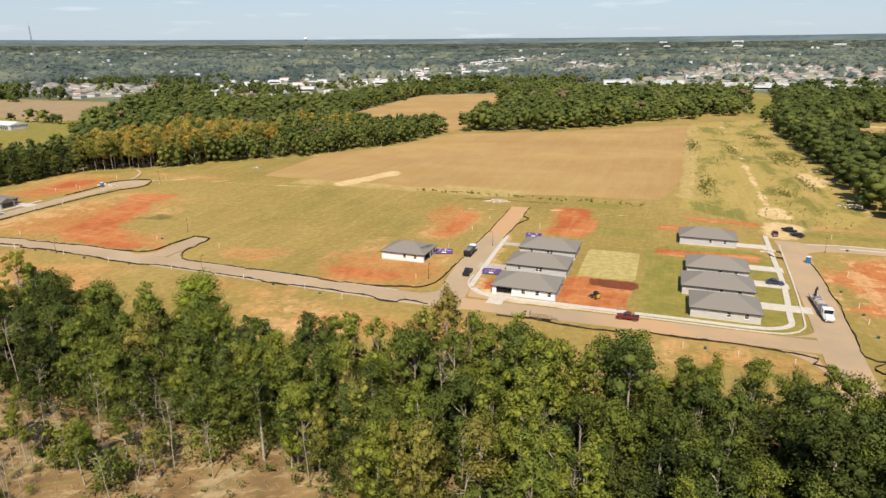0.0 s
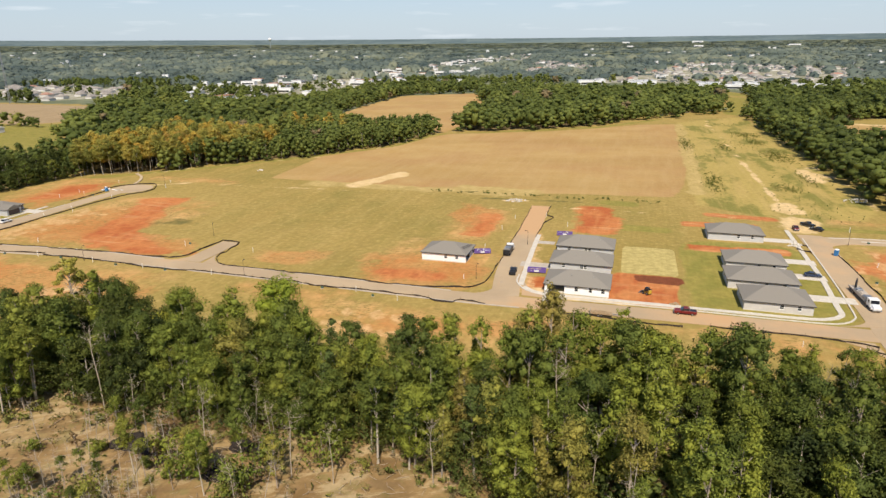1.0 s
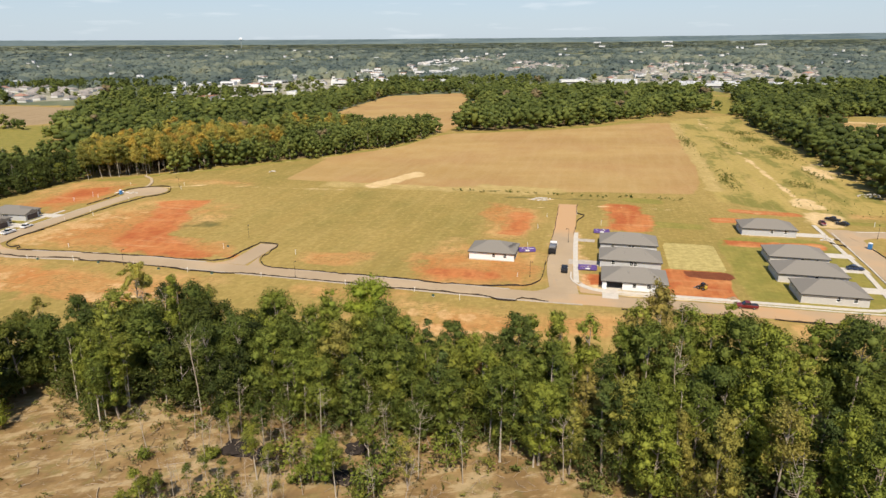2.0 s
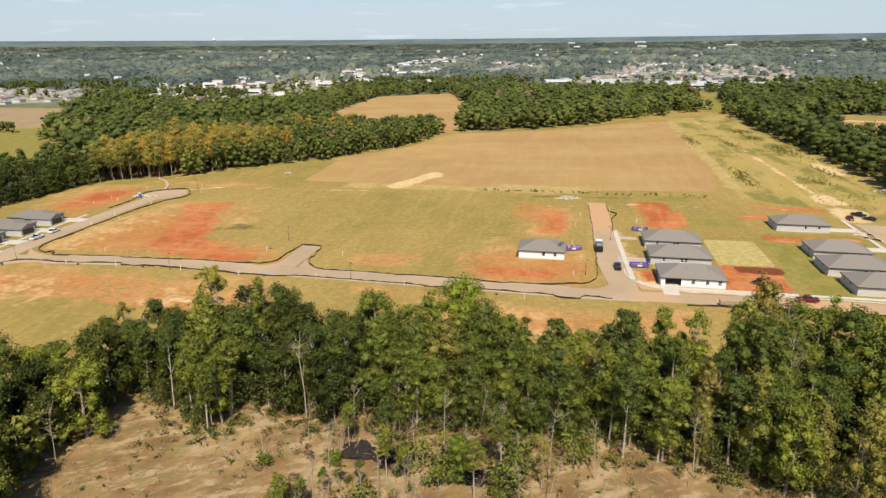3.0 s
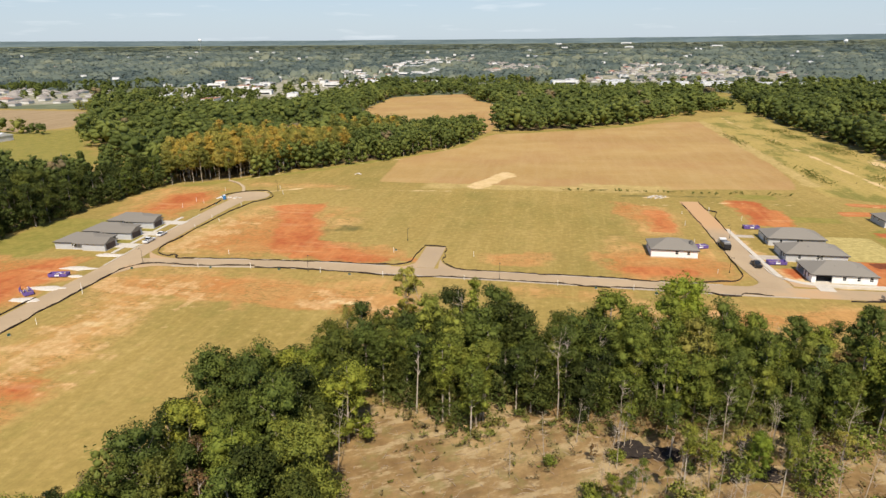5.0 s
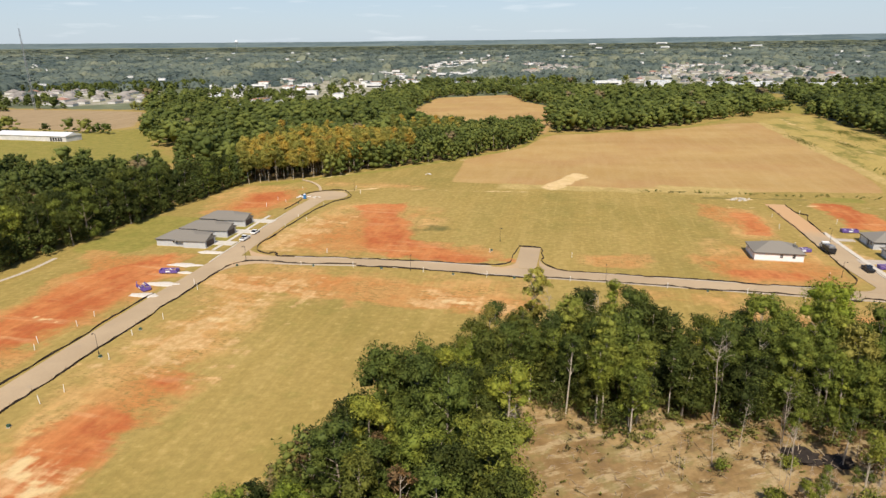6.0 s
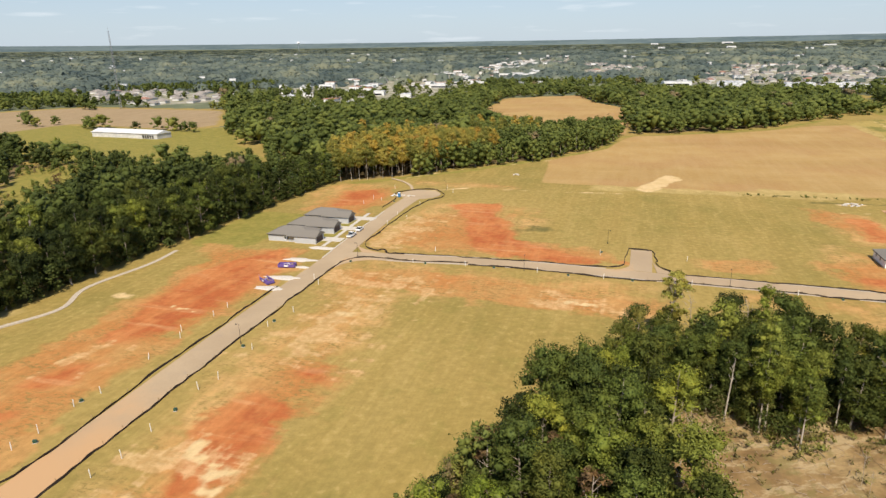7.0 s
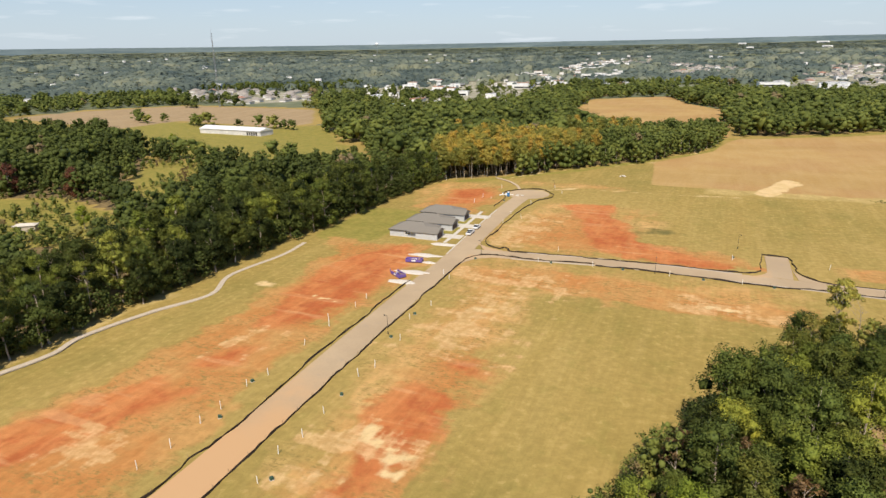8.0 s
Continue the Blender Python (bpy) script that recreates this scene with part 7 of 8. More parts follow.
woods("woods_northwest", rest[~front & ~tall_side & (rest[:, 1] >= 350)], MID, 35, "dark green wood before the barn's field", 0.6, 1.0, (0.0, 0.55))
woods("woods_farthest_west", rest[~front & tall_side & (rest[:, 1] >= 350)], MID, 29, "taller dark wood beside the fallow field", 1.0, 1.4, (0.0, 0.5))
woods("low_trees_west", west[shaded], MID, 34, "lower trees before an overgrown meadow", 0.25, 0.6, (0.1, 0.8))
wood_trunks("trunks_west", [p for i, p in enumerate(near_edge) if p[0] > -330 and i % 4 == 0], 13, 33, "pale trunks along the edge of a dense wood")
meadow = [p for m in MEADOWS for p in scatter(m, 4.2, 35)]
bushy = np.array([noise.noise(Vector((x * 0.035, y * 0.035, 7.0))) + 0.5 * noise.noise(Vector((x * 0.11, y * 0.11, 3.0))) for x, y in meadow])
woods("shrubs_meadow", [p for p, q in zip(meadow, bushy) if -0.05 < q <= 0.24], LOW, 36, "low shrubs in an overgrown meadow", 0.10, 0.26, (0.55, 1.0))
woods("thickets_meadow", [p for p, q in zip(meadow, bushy) if q > 0.24], LOW, 30, "thickets and young trees in an overgrown meadow", 0.2, 0.45, (0.3, 0.97))
autumn_wood = [tuple(p) for p in not_in(scatter(WOOD_AUTUMN, 6.6, 37), [AUTUMN_ROWS])]
for kind, x, y, scale in (("russet", -433, 327, 1.15), ("russet", -447, 334, 1.00), ("russet", -392, 319, 1.10), ("brown", -337, 325, 1.20), ("bright", -351, 260, 0.55), ("bright", -333, 264, 0.50), ("bright", -427, 497, 0.70)):
    tagged(plant(kind, x, y, scale, trng), group="trees round the meadow")
woods("woods_autumn", autumn_wood, MID, 38, "green wood behind a row of golden trees", 0.85, 1.12, (0.25, 0.85))
woods("understory_autumn", [p for p in scatter(AUTUMN_ROWS, 8.0, 27) if p[1] > 385 + 0.5 * (p[0] + 190)], MID, 28, "young green trees below the golden crowns", 0.3, 0.55, (0.0, 0.5))
edge = np.array(autumn_wood)
wood_trunks("trunks_autumn", edge[distance_to(WOOD_AUTUMN[:7], edge[:, 0], edge[:, 1], False) < 12], 14, 39, "pale trunks along the field's edge")
woods("woods_belt", scatter(WOOD_BELT, 9.8, 40), WIDE, 41, "deep green wood behind the field", 0.75, 1.2, (0.2, 0.82))
woods("woods_middle", scatter(WOOD_MIDDLE, 9.6, 42), WIDE, 43, "rounded dark green wood at the tan field's end", 0.78, 1.25, (0.2, 0.82))
east = np.array(scatter(WOOD_EAST, 8.6, 44))
low_edge = (east[:, 1] < 345) & (east[:, 0] > 250)
woods("woods_east", east[~low_edge], WIDE, 45, "dark green wood along the overgrown clearing", 0.85, 1.3, (0.0, 0.7))
woods("thicket_east", east[low_edge], LOW, 46, "low green thicket before a bare field", 0.5, 0.8)

# low growth: hedge line, scrub tufts, wood edges
TUFT = [kit_arrays("bush", 1.6, 260 + i, 50, 0.26) for i in range(4)]
srng = np.random.RandomState(61)
tufts = [(srng.uniform(-12, 92), 0) for _ in range(70)]
tufts = [(x, 303 - 0.36 * (x + 12) + srng.normal(0, 1.2)) for x, _ in tufts]
woods("shrubs_hedge", tufts, TUFT, 62, "low green weeds along the field's edge", 0.25, 0.8, (0.5, 1.0))
woods("shrubs_scrub", [p for p in scatter(SCRUB, 3.6, 63) if noise.noise(Vector((p[0] * 0.03, p[1] * 0.03, 0))) > 0.22], TUFT, 64, "patchy green scrub on the overgrown strip", 0.2, 0.5, (0.7, 1.0))
thickets = []
for cx, cy, hu, hv, turn in ((211, 380, 8, 24, -20), (162, 288, 5, 9, -20), (243, 478, 9, 16, -20), (134, 308, 4, 26, -24), (178, 440, 4, 30, -20), (196, 420, 3, 20, -20), (230, 440, 5, 16, -20), (185, 310, 3, 14, -20)):
    c, d = math.cos(radians(turn)), math.sin(radians(turn))
    for _ in range(int(hu * hv * 2.0)):
        u, v = srng.normal(0, hu * 0.55), srng.normal(0, hv * 0.55)
        thickets.append((cx + u * c - v * d, cy + u * d + v * c))
woods("thicket_scrub", thickets, TUFT, 69, "patches of low green brush along a sandy track", 0.2, 0.55, (0.78, 0.96))
woods("undergrowth", [p for p in scatter(WOOD_NEAR, 3.2, 65) if p[1] > 50] + scatter(WOOD_CLUMP, 3.4, 66), [kit_arrays("bush", 4.0, 270 + i, 110, 0.32) for i in range(4)], 67, "shaded undergrowth beneath the near wood", 0.5, 1.2, (0.0, 0.8))
UNDER = [kit_arrays("full", 7.0 + i, 290 + i, 300, 0.30, dense=0.6) for i in range(5)]
woods("understory", [p for p in scatter(WOOD_NEAR, 4.4, 75) if p[1] > 48 and distance_to(WOOD_NEAR[-15:], np.array([p[0]]), np.array([p[1]]), False)[0] > 3] + scatter(WOOD_CLUMP, 4.4, 76), UNDER, 77, "young green trees between the taller ones", 0.6, 1.25, (0.0, 0.9))
woods("shrubs_edge_west", [(x - 3 + srng.normal(0, 1.8), y + srng.normal(0, 1.8)) for x, y in smooth_line(WOOD_WEST[1:10], 3.0) for _ in range(2)], [kit_arrays("full", 6.5, 280 + i, 140, 0.32, dense=0.6) for i in range(3)], 68, "leafy undergrowth along the wood's edge", 0.6, 1.6, (0.0, 0.3))

woods("shrubs_clump", [(x + srng.normal(0, 1.6), y + 1.0 + srng.normal(0, 1.6)) for x, y in smooth_line(WOOD_CLUMP[:8], 2.2) for _ in range(2)], [kit_arrays("full", 6.0, 330 + i, 420, 0.19, 0.8, dense=0.5) for i in range(4)], 85, "mixed green and brown shrubs round a clump of trees", 0.45, 1.25, (0.35, 1.0))


front = smooth_line(WOOD_NEAR[-15:] + WOOD_NEAR[:1], 1.5)
woods("saplings_edge", [(x + srng.normal(0, 1.2), y + srng.uniform(-1.0, 5.5)) for x, y in front for _ in range(2)], [kit_arrays("airy", 6.5 + i, 340 + i, 260, 0.15, 0.9, 0.6) for i in range(4)], 86, "thin young trees along the front of the wood", 0.45, 1.15, (0.2, 1.0))


def brush_field():
    """Cut branches and sticks strewn over the clearing."""
    s, rng = Shape(), np.random.RandomState(71)
    for x, y in scatter(CLEARING, 1.5, 72):
        if y < 55 or rng.rand() < 0.3:
            continue
        n = 1 + (rng.rand() < 0.35)
        for _ in range(n):
            a, l, g = rng.uniform(0, math.pi), rng.uniform(0.5, 2.2), rng.uniform(0.02, 0.055)
            dx, dy = math.cos(a) * l / 2, math.sin(a) * l / 2
            ox, oy = rng.normal(0, 0.5, 2)
            s.tube([(x + ox - dx, y + oy - dy, 0.05), (x + ox, y + oy + rng.normal(0, 0.15), 0.07 + 0.1 * rng.rand()), (x + ox + dx, y + oy + dy, 0.06)], [g, g, g * 0.5], 4, False)
    tagged(part("brush", s, DEADWOOD), "strewn grey branches on the cleared ground", "brush", kind="stuff")


brush_field()
woods("brush_edge", [(x + srng.normal(0, 2.2), y - 1.5 + srng.normal(0, 1.8)) for x, y in smooth_line(WOOD_NEAR[-15:] + WOOD_NEAR[:1], 1.6) for _ in range(2)], [kit_arrays("bush", 1.9, 310 + i, 90, 0.17, 0.9) for i in range(4)], 78, "low brown brush along the wood's edge", 0.4, 1.3, (0.75, 1.0))
woods("brush_clearing", [p for p in scatter(CLEARING, 2.6, 79) if p[1] > 62 and noise.noise(Vector((p[0] * 0.07, p[1] * 0.07, 6))) > 0.0], [kit_arrays("bush", 1.7, 320 + i, 60, 0.15, 0.9, 0.6) for i in range(4)], 80, "thin brown brush left on the cleared ground", 0.5, 1.3, (0.93, 1.0))
woods("weeds_clearing", [p for p in scatter(CLEARING, 2.2, 73) if p[1] > 55 and noise.noise(Vector((p[0] * 0.09, p[1] * 0.09, 2))) > 0.1], [kit_arrays("bush", 0.9, 300 + i, 26, 0.2) for i in range(4)], 74, "dry weeds on the cleared ground", 0.2, 0.9, (0.85, 1.0))


def log(x, y, l, turn, g):
    t = part("log", Shape().tube([(-l / 2, 0, g), (0, 0.1, g * 1.1), (l / 2, 0, g * 0.8)], [g, g * 0.95, g * 0.7], 8), DEADWOOD, None, "pale fallen log on cleared ground", at=pose(x, y, 0, 0, 0, turn))
    tagged(t, category="log", group="fallen logs")


for i in range(14):
    x, y = srng.uniform(-112, -30), srng.uniform(74, 108)
    if inside(CLEARING, x, y):
        log(x, y, srng.uniform(2, 4.5), srng.uniform(0, 180), srng.uniform(0.05, 0.11))

# ---------- the far land ----------


def far_spots():
    rng = np.random.RandomState(81)
    out, r = [], 470.0
    while r < 4690:
        step = 8.5 + 0.0088 * r
        a0, a1 = radians(-58), radians(56)
        n = int((a1 - a0) * r / step)
        ang = np.linspace(a0, a1, n) + rng.uniform(-0.5, 0.5, n) * step / r
        rr = r + rng.uniform(-0.5, 0.5, n) * step
        out.append(np.stack([-95 + rr * np.sin(ang), 10 + rr * np.cos(ang)], 1))
        r += step * 0.95
    p = np.concatenate(out)
    p = not_in(p, [WOOD_NEAR, WOOD_CLUMP, WOOD_WEST, WOOD_AUTUMN, WOOD_BELT, WOOD_MIDDLE, WOOD_EAST, FIELD_TAN, FIELD_FAR, FIELD_FALLOW, FIELD_BARN, SCRUB, [(-640, 590), (-770, 765), (-745, 880), (-613, 950), (-400, 850), (-330, 680), (-300, 520), (-262, 440), (-400, 478), (-520, 520)],
                   [(-300, 60), (-200, 360), (10, 530), (230, 600), (330, 660), (250, 430), (180, 240), (300, 60)], [(-700, 1010), (-540, 900), (-420, 870), (-430, 960), (-600, 1080)], [(260, 300), (276, 420), (340, 570), (420, 575), (560, 500), (470, 300)], [(322, 650), (345, 640), (470, 900), (490, 1000), (440, 1000), (425, 890), (360, 760)], [(85, 985), (120, 1110), (190, 1060)], [(570, 840), (780, 770), (820, 840), (640, 930)], [(100, 1130), (180, 1050), (270, 935), (400, 925), (430, 890), (470, 950), (660, 925), (720, 1000), (534, 1040), (470, 1190), (315, 1215), (200, 1250)]])
    thin = np.zeros(len(p), bool)
    for name, poly in TOWN.items():
        thin |= inside(poly, p[:, 0], p[:, 1]) & (rng.rand(len(p)) < {"homes_west": 0.88, "homes_east": 0.90, "shops": 0.74}.get(name, 0.8))
    far_out = np.hypot(p[:, 0] + 95, p[:, 1] - 10) > 1150
    open_land = np.array([noise.noise(Vector((x * 0.0013, y * 0.0045, 5.0))) + 0.6 * noise.noise(Vector((x * 0.004, y * 0.012, 9.0))) for x, y in p])
    thin |= far_out & (np.hypot(p[:, 0] + 95, p[:, 1] - 10) < 3700) & (open_land > 0.30) & (rng.rand(len(p)) < 0.8)
    return p[~thin]


spots = far_spots()
dist = np.hypot(spots[:, 0] + 95, spots[:, 1] - 10)
NEXT = [(v * (1.45, 1.45, 1.0), f, away) for v, f, away in (kit_arrays("mound", 12 + 1.3 * i, 230 + i, 60, 0.55, 0.5, 0.2) for i in range(6))]
between = (dist >= 950) & (dist < 1330)
woods("woods_beyond", spots[between], NEXT, 84, "mixed green woods round the town", 0.75, 1.05, (0.15, 0.85))
woods("woods_around", spots[dist < 950], WIDE, 82, "green woods beyond the fields", 0.65, 0.95, (0.3, 0.9))
far = spots[dist >= 1330]


def far_woods(name, pts, seed, label):
    """Distant trees, the farther the broader, in one object; their leaf colour holds the haze."""
    rng = np.random.RandomState(seed)
    d = np.hypot(pts[:, 0] + 95, pts[:, 1] - 10)
    vs, fs, ts, ns, k = [], [], [], [], 0
    for (x, y), q in zip(pts, d):
        v, f, away = FAR[rng.randint(len(FAR))]
        a = rng.uniform(0, 2 * math.pi)
        wide = (1.0 + q * 0.00085) * rng.uniform(0.75, 1.3)
        patch = 0.9 * noise.noise(Vector((x * 0.008, y * 0.0042, 0.3))) + 0.5 * noise.noise(Vector((x * 0.026, y * 0.014, 1.3))) + 0.5 * noise.noise(Vector((x * 0.0012, y * 0.004, 2.3)))
        tall = rng.uniform(0.65, 1.1) * max(0.35, 1.0 + 0.9 * patch)
        w = np.stack([(v[:, 0] * math.cos(a) - v[:, 1] * math.sin(a)) * wide + x, (v[:, 0] * math.sin(a) + v[:, 1] * math.cos(a)) * wide + y, v[:, 2] * tall + float(hills(x, y)) - 2.5], 1)
        if q > 3300:
            low = 1 - 0.8 * min(1.0, (q - 3300) / 900)
            w[:, 2] = float(hills(x, y)) + (w[:, 2] - float(hills(x, y))) * low
        vs.append(w)
        ns.append(np.stack([away[:, 0] * math.cos(a) - away[:, 1] * math.sin(a), away[:, 0] * math.sin(a) + away[:, 1] * math.cos(a), away[:, 2]], 1))
        fs.append(f + k)
        ts.append(np.full(len(v), min(1.0, max(0.0, 0.40 + 0.85 * patch + rng.normal(0, 0.15)))))
        k += len(v)
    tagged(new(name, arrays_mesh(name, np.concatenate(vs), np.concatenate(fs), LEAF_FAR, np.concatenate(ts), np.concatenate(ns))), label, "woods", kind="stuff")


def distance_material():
    """Farthest plain: woods in long low streaks, with haze put into their blue-grey colour."""
    n = Nodes("hazed_plain", 1.0)
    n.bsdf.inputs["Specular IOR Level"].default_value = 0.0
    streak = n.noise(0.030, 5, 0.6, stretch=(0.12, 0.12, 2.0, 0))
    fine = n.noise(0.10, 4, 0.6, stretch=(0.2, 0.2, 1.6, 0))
    # blue-grey of distance haze, painted into the base colour
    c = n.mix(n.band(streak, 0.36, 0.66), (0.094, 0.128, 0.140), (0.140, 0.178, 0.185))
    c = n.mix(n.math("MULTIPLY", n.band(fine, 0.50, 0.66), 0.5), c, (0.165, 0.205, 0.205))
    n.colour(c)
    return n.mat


def hazed_plain():
    s, n, r = Shape(), 420, 4740.0
    v = []
    for i in range(n + 1):
        a = radians(-66 + 132 * i / n)
        top = 135 + 2.0 * noise.noise(Vector((i * 0.05, 0, 0))) + 0.9 * noise.noise(Vector((i * 0.45, 3, 0)))
        for q, z in ((r, 20.0), (r + 30, top), (r + 60, top), (r + 60, 20.0)):
            v.append((-95 + q * math.sin(a), 10 + q * math.cos(a), z))
    f = [(4 * i + k, 4 * i + k + 1, 4 * i + k + 5, 4 * i + k + 4) for i in range(n) for k in range(3)]
    tagged(part("backdrop", s.add(v, f), distance_material()), "backdrop of a wooded plain with haze painted in blue-grey", "backdrop", kind="structure")


hazed_plain()
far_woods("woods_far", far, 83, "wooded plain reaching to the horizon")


def town_house(x, y, turn, l, w, h, roof, label, group):
    b = thing("town_house", label, "house", group, pose(x, y, float(hills(x, y)), 0, 0, turn))
    part("wall", Shape().box(-l / 2, l / 2, -w / 2, w / 2, -1, h), TOWN_WALL, b)
    part("roof", hip_roof(-l / 2, l / 2, -w / 2, w / 2, h + 0.2, 0.5, 0.5, 0.2), roof, b)


def shop(x, y, turn, l, w, h, roof, label):
    b = thing("commercial_building", label, "building", "town buildings", pose(x, y, float(hills(x, y)), 0, 0, turn))
    part("wall", Shape().box(-l / 2, l / 2, -w / 2, w / 2, -1.5, h), SHOP_WALL, b)
    part("roof", Shape().box(-l / 2 - 0.3, l / 2 + 0.3, -w / 2 - 0.3, w / 2 + 0.3, h, h + 0.35), roof, b)
    part("shopfront", Shape().box(-l * 0.4, l * 0.4, -w / 2 - 0.08, -w / 2 + 0.02, 0.4, 3.0), GLASS, b)
    for k in (-0.25, 0.2):
        part("roof_unit", Shape().box(k * l - 1.2, k * l + 1.2, -1, 1, h + 0.35, h + 1.6), STEEL, b)


brng = np.random.RandomState(91)
for name, spacing, turn in (("homes_east", 27, -8), ("homes_middle", 34, 20), ("homes_north", 48, 30), ("homes_west", 29, -15)):
    for x, y in scatter(TOWN[name], spacing, 92)[:150]:
        town_house(x, y, turn + brng.choice([0, 90]) + brng.normal(0, 6), brng.uniform(15, 20), brng.uniform(10, 13), brng.uniform(2.4, 3.4), TOWN_ROOF if brng.rand() < 0.95 else TOWN_RED, "pale town house with grey-brown roof among trees", "town houses")
for x, y in scatter(TOWN["shops"], 44, 93):
    if brng.rand() < 0.66:
        big = brng.rand() < 0.3
        shop(x, y, -12 + brng.choice([0, 90]) + brng.normal(0, 4), brng.uniform(18, 30) * (1.7 if big else 1), brng.uniform(13, 22), brng.uniform(4.5, 7.5), METAL_ROOF if brng.rand() < 0.5 else SHOP_ROOFS[brng.randint(3)], "flat-roofed pale commercial building in town")
shop(-285, 830, -14, 34, 18, 6, GREEN_ROOF, "low building with pale green metal roof")
shop(655, 868, -22, 40, 20, 7, BLUE_ROOF, "long building with blue metal roof")
shop(700, 852, -22, 46, 20, 6.5, METAL_ROOF, "long white-roofed building beyond the woods")
shop(612, 885, -22, 34, 20, 6.5, METAL_ROOF, "long white-roofed building beyond the woods")
for x, y, l in ((437, 985, 36), (470, 1040, 40), (520, 1020, 46), (566, 1004, 48), (618, 980, 44), (664, 955, 40), (500, 1085, 44), (560, 1062, 40), (395, 1120, 40), (372, 1060, 30)):
    shop(x, y, -20 + brng.normal(0, 3), l, 20, brng.uniform(6, 8), METAL_ROOF, "long white-roofed shop building before the homes")
shop(330, 1190, -6, 50, 18, 7, METAL_ROOF, "long white-roofed building beyond the woods")
shop(420, 1160, -6, 40, 20, 7, METAL_ROOF, "wide white-roofed building beyond the woods")
for x, y, l in ((1480, 4300, 150), (1900, 4150, 220), (1700, 3700, 160), (1350, 3850, 120), (2150, 3500, 200)):
    shop(x, y, -20, l * 0.3, 30, 9, METAL_ROOF, "large white industrial building near the horizon")

for k in range(190):
    a, r = radians(brng.uniform(-40, 48)), 1250 + 2600 * brng.rand() ** 1.3
    x, y = -95 + r * math.sin(a), 10 + r * math.cos(a)
    if noise.noise(Vector((x * 0.003, y * 0.003, 4.0))) > -0.05:
        shop(x, y, brng.uniform(-30, 30), brng.uniform(7, 20), brng.uniform(7, 12), 4 + r * 0.0022, METAL_ROOF if brng.rand() < 0.6 else SHOP_ROOFS[k % 3], "lone white-roofed building among the far trees")


def barn(x, y, turn):
    b = thing("barn", "long low white metal barn in a green field", "barn", at=pose(x, y, 0, 0, 0, turn))
    l, w, h = 74, 16, 4.0
    part("wall", Shape().box(-l / 2, l / 2, -w / 2, w / 2, -0.3, h), TOWN_WALL, b)
    part("roof", Shape().prism([(-w / 2 - 0.6, h - 0.1), (w / 2 + 0.6, h - 0.1), (w / 2 + 0.6, h + 0.15), (0, h + 2.6), (-w / 2 - 0.6, h + 0.15)], -l / 2 - 0.5, l / 2 + 0.5), METAL_ROOF, b, at=pose(0, 0, 0, 0, 0, 90))
    for k in range(5):
        part("door", Shape().box(l * 0.28 + k * 2.6, l * 0.28 + k * 2.6 + 1.8, -w / 2 - 0.06, -w / 2 + 0.02, 0, 3.0), BLACK, b)


barn(-411, 588, -24)
woods("trees_town", scatter([(110, 1120), (180, 1060), (270, 960), (390, 950), (420, 1010), (300, 1090), (200, 1200)], 34, 101) + scatter([(430, 960), (650, 930), (700, 990), (520, 1080)], 36, 102) + scatter([(-740, 1265), (-655, 1255), (-507, 1240), (-435, 1330), (-440, 1430), (-520, 1330), (-640, 1340)], 11, 96) + scatter([(-650, 935), (-565, 985), (-590, 1020), (-650, 965)], 9, 97) + scatter([(-330, 1030), (-230, 1000), (-215, 1050), (-300, 1075)], 12, 98) + scatter([(-60, 1060), (20, 1180), (0, 1210), (-70, 1110)], 10, 99), LOW, 100, "dark tree belts between the town's roofs", 0.8, 1.1, (0.0, 0.6))
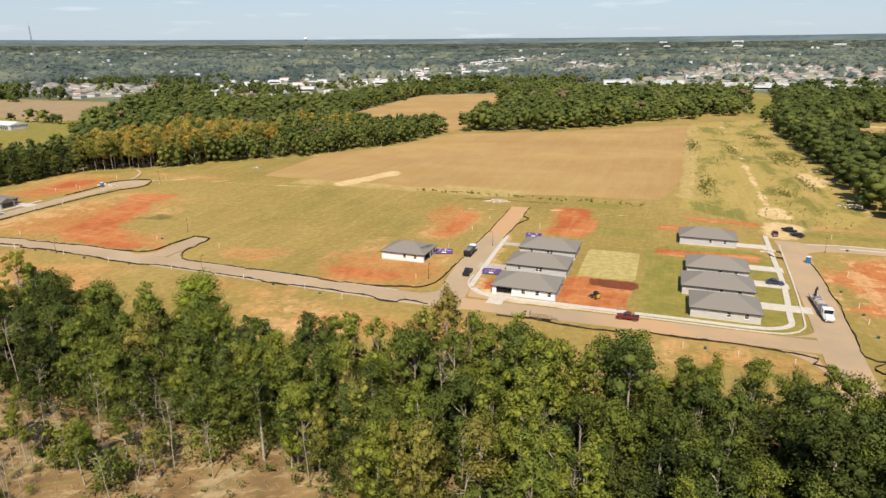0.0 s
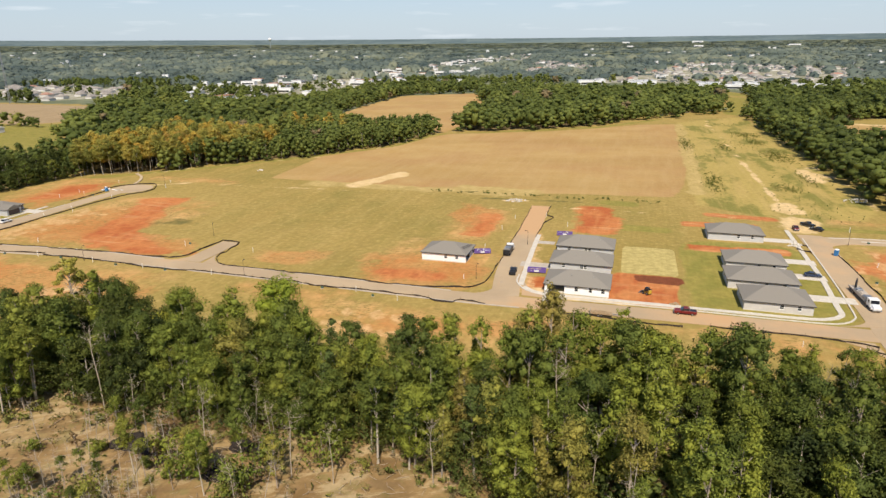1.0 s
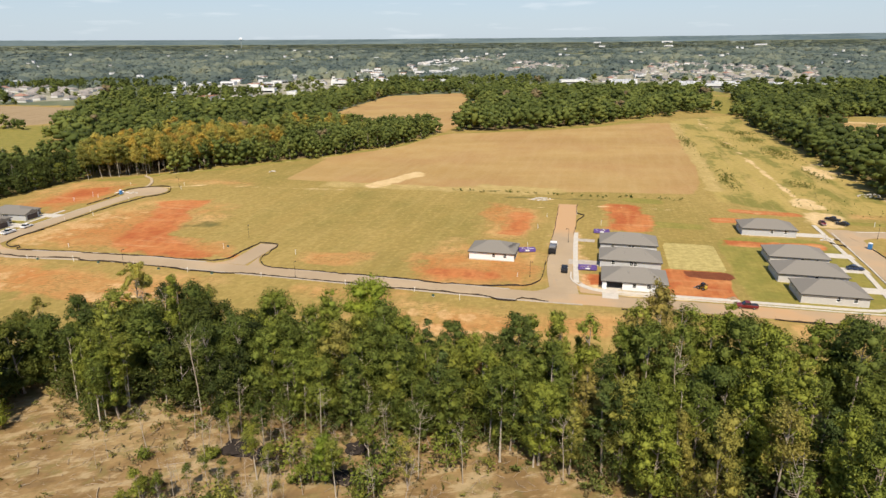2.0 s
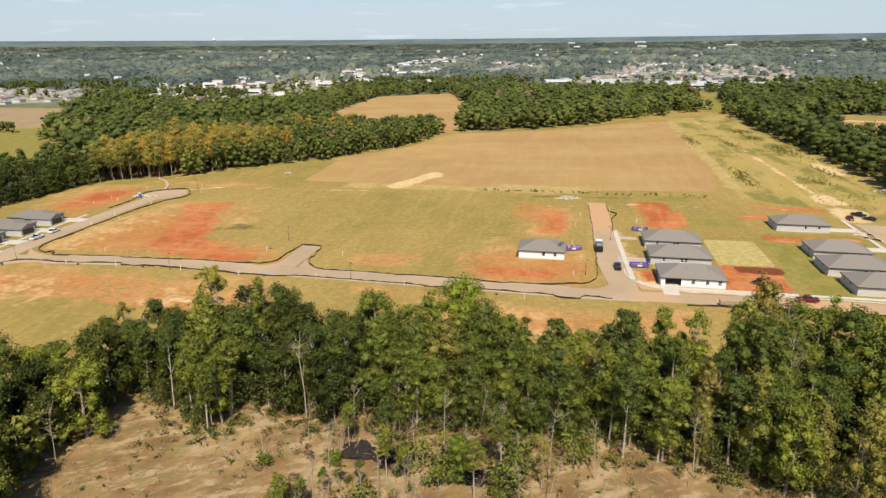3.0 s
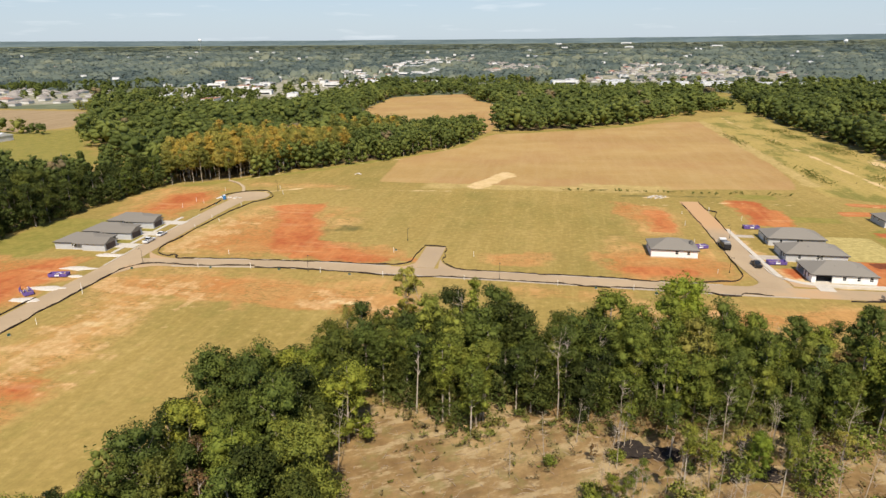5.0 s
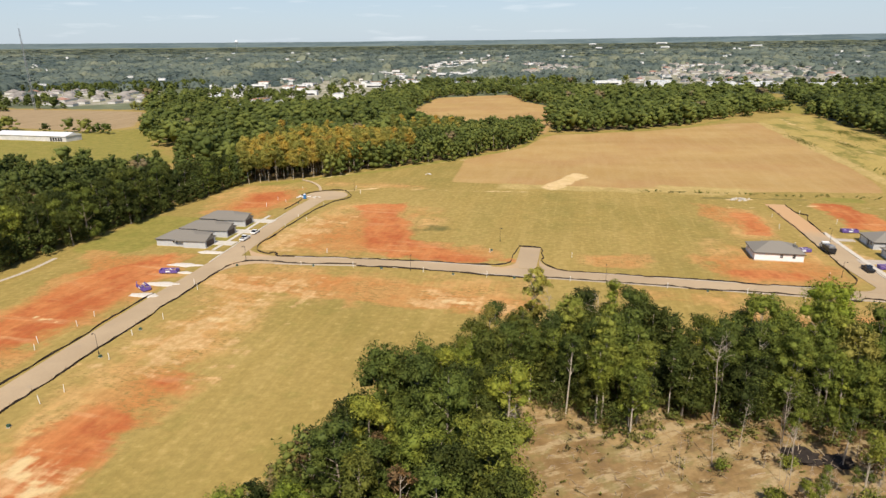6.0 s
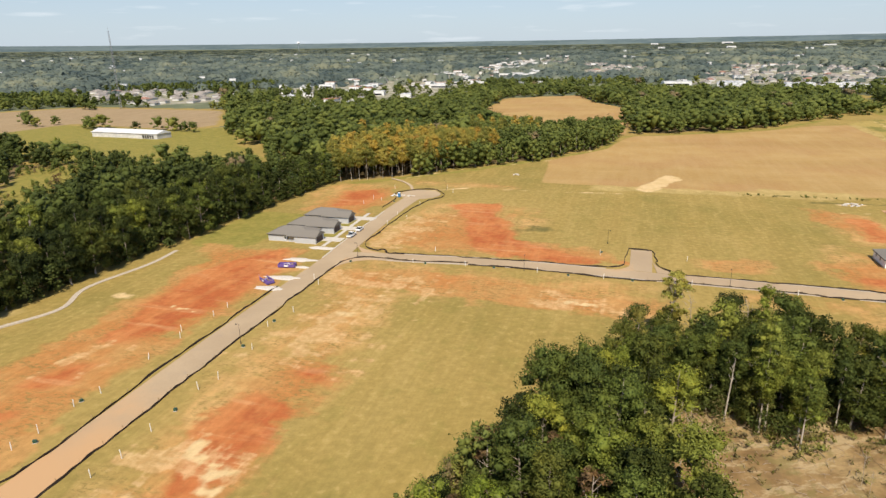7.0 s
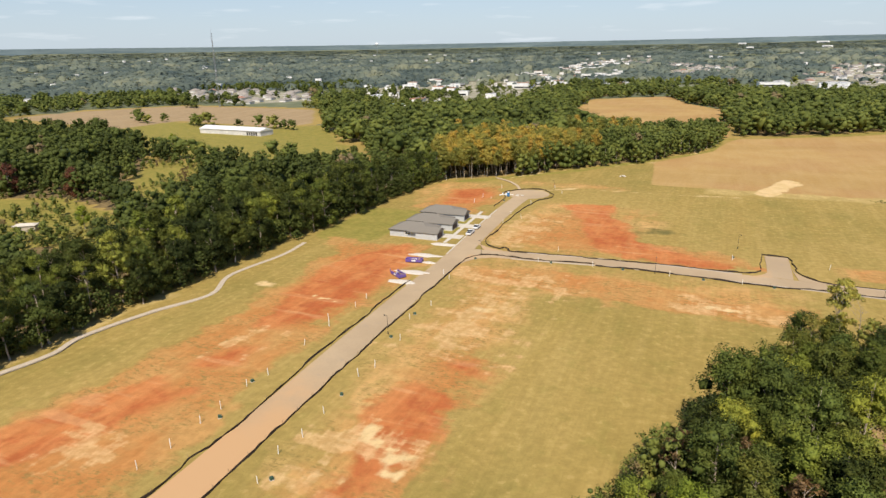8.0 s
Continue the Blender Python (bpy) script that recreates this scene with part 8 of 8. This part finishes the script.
woods("trees_barn", [(-477, 655), (-468, 660), (-484, 668), (-428, 640), (-405, 634), (-390, 628), (-376, 622), (-366, 615), (-560, 700), (-548, 690), (-536, 705), (-575, 720), (-592, 900), (-583, 892), (-600, 905), (-560, 930), (-540, 925), (-525, 918)], [(v * (1.5, 1.5, 1.0), f, away) for v, f, away in LOW], 95, "lone trees round the barn and fields", 0.6, 1.0)

sh = thing("shack", "small grey-roofed shed in an overgrown meadow", "shed", at=pose(-374, 257, 0, 0, 0, 15))
part("wall", Shape().box(-4, 4, -2, 2, -0.2, 2.4), OLD_CONCRETE, sh)
part("roof", hip_roof(-4, 4, -2, 2, 2.5, 0.3, 0.4), CONCRETE, sh)


def mast(x, y, h):
    m = thing("radio_mast", "tall thin steel lattice radio mast", "mast", at=pose(x, y, 0))
    legs = [Vector((1.4 * math.cos(a), 1.4 * math.sin(a), 0)) for a in (0.4, 0.4 + 2.094, 0.4 + 4.189)]
    for q in legs:
        part("leg", Shape().tube([q, q * 0.5 + Vector((0, 0, h))], [0.26, 0.2], 5), STEEL, m)
    n = 34
    for k in range(3):
        s = Shape()
        for i in range(n):
            f, g = i / n, (i + 1) / n
            a = legs[k] * (1 - 0.5 * f) + Vector((0, 0, h * f))
            b = legs[(k + 1) % 3] * (1 - 0.5 * g) + Vector((0, 0, h * g))
            s.tube([a, b], [0.13, 0.13], 4, False)
        part("bracing", s, STEEL, m)
    part("antenna", Shape().tube([(0, 0, h - 2), (0, 0, h + 7)], [0.12, 0.05], 5), STEEL, m)


mast(-555, 906, 99)


def water_tower(x, y, h, r):
    t = thing("water_tower", "white water tower near the horizon", "water tower", at=pose(x, y, float(hills(x, y))))
    part("stem", Shape().tube([(0, 0, -2), (0, 0, h * 0.2), (0, 0, h)], [r * 0.2, r * 0.12, r * 0.12], 10), STEEL, t)
    part("tank", Shape().tube([(0, 0, h - r * 0.7), (0, 0, h), (0, 0, h + r * 0.5), (0, 0, h + r)], [r * 0.35, r, r * 0.95, r * 0.3], 16), WHITE_PAINT, t)


water_tower(-864, 4342, 50, 11)
water_tower(2580, 3020, 26, 11)
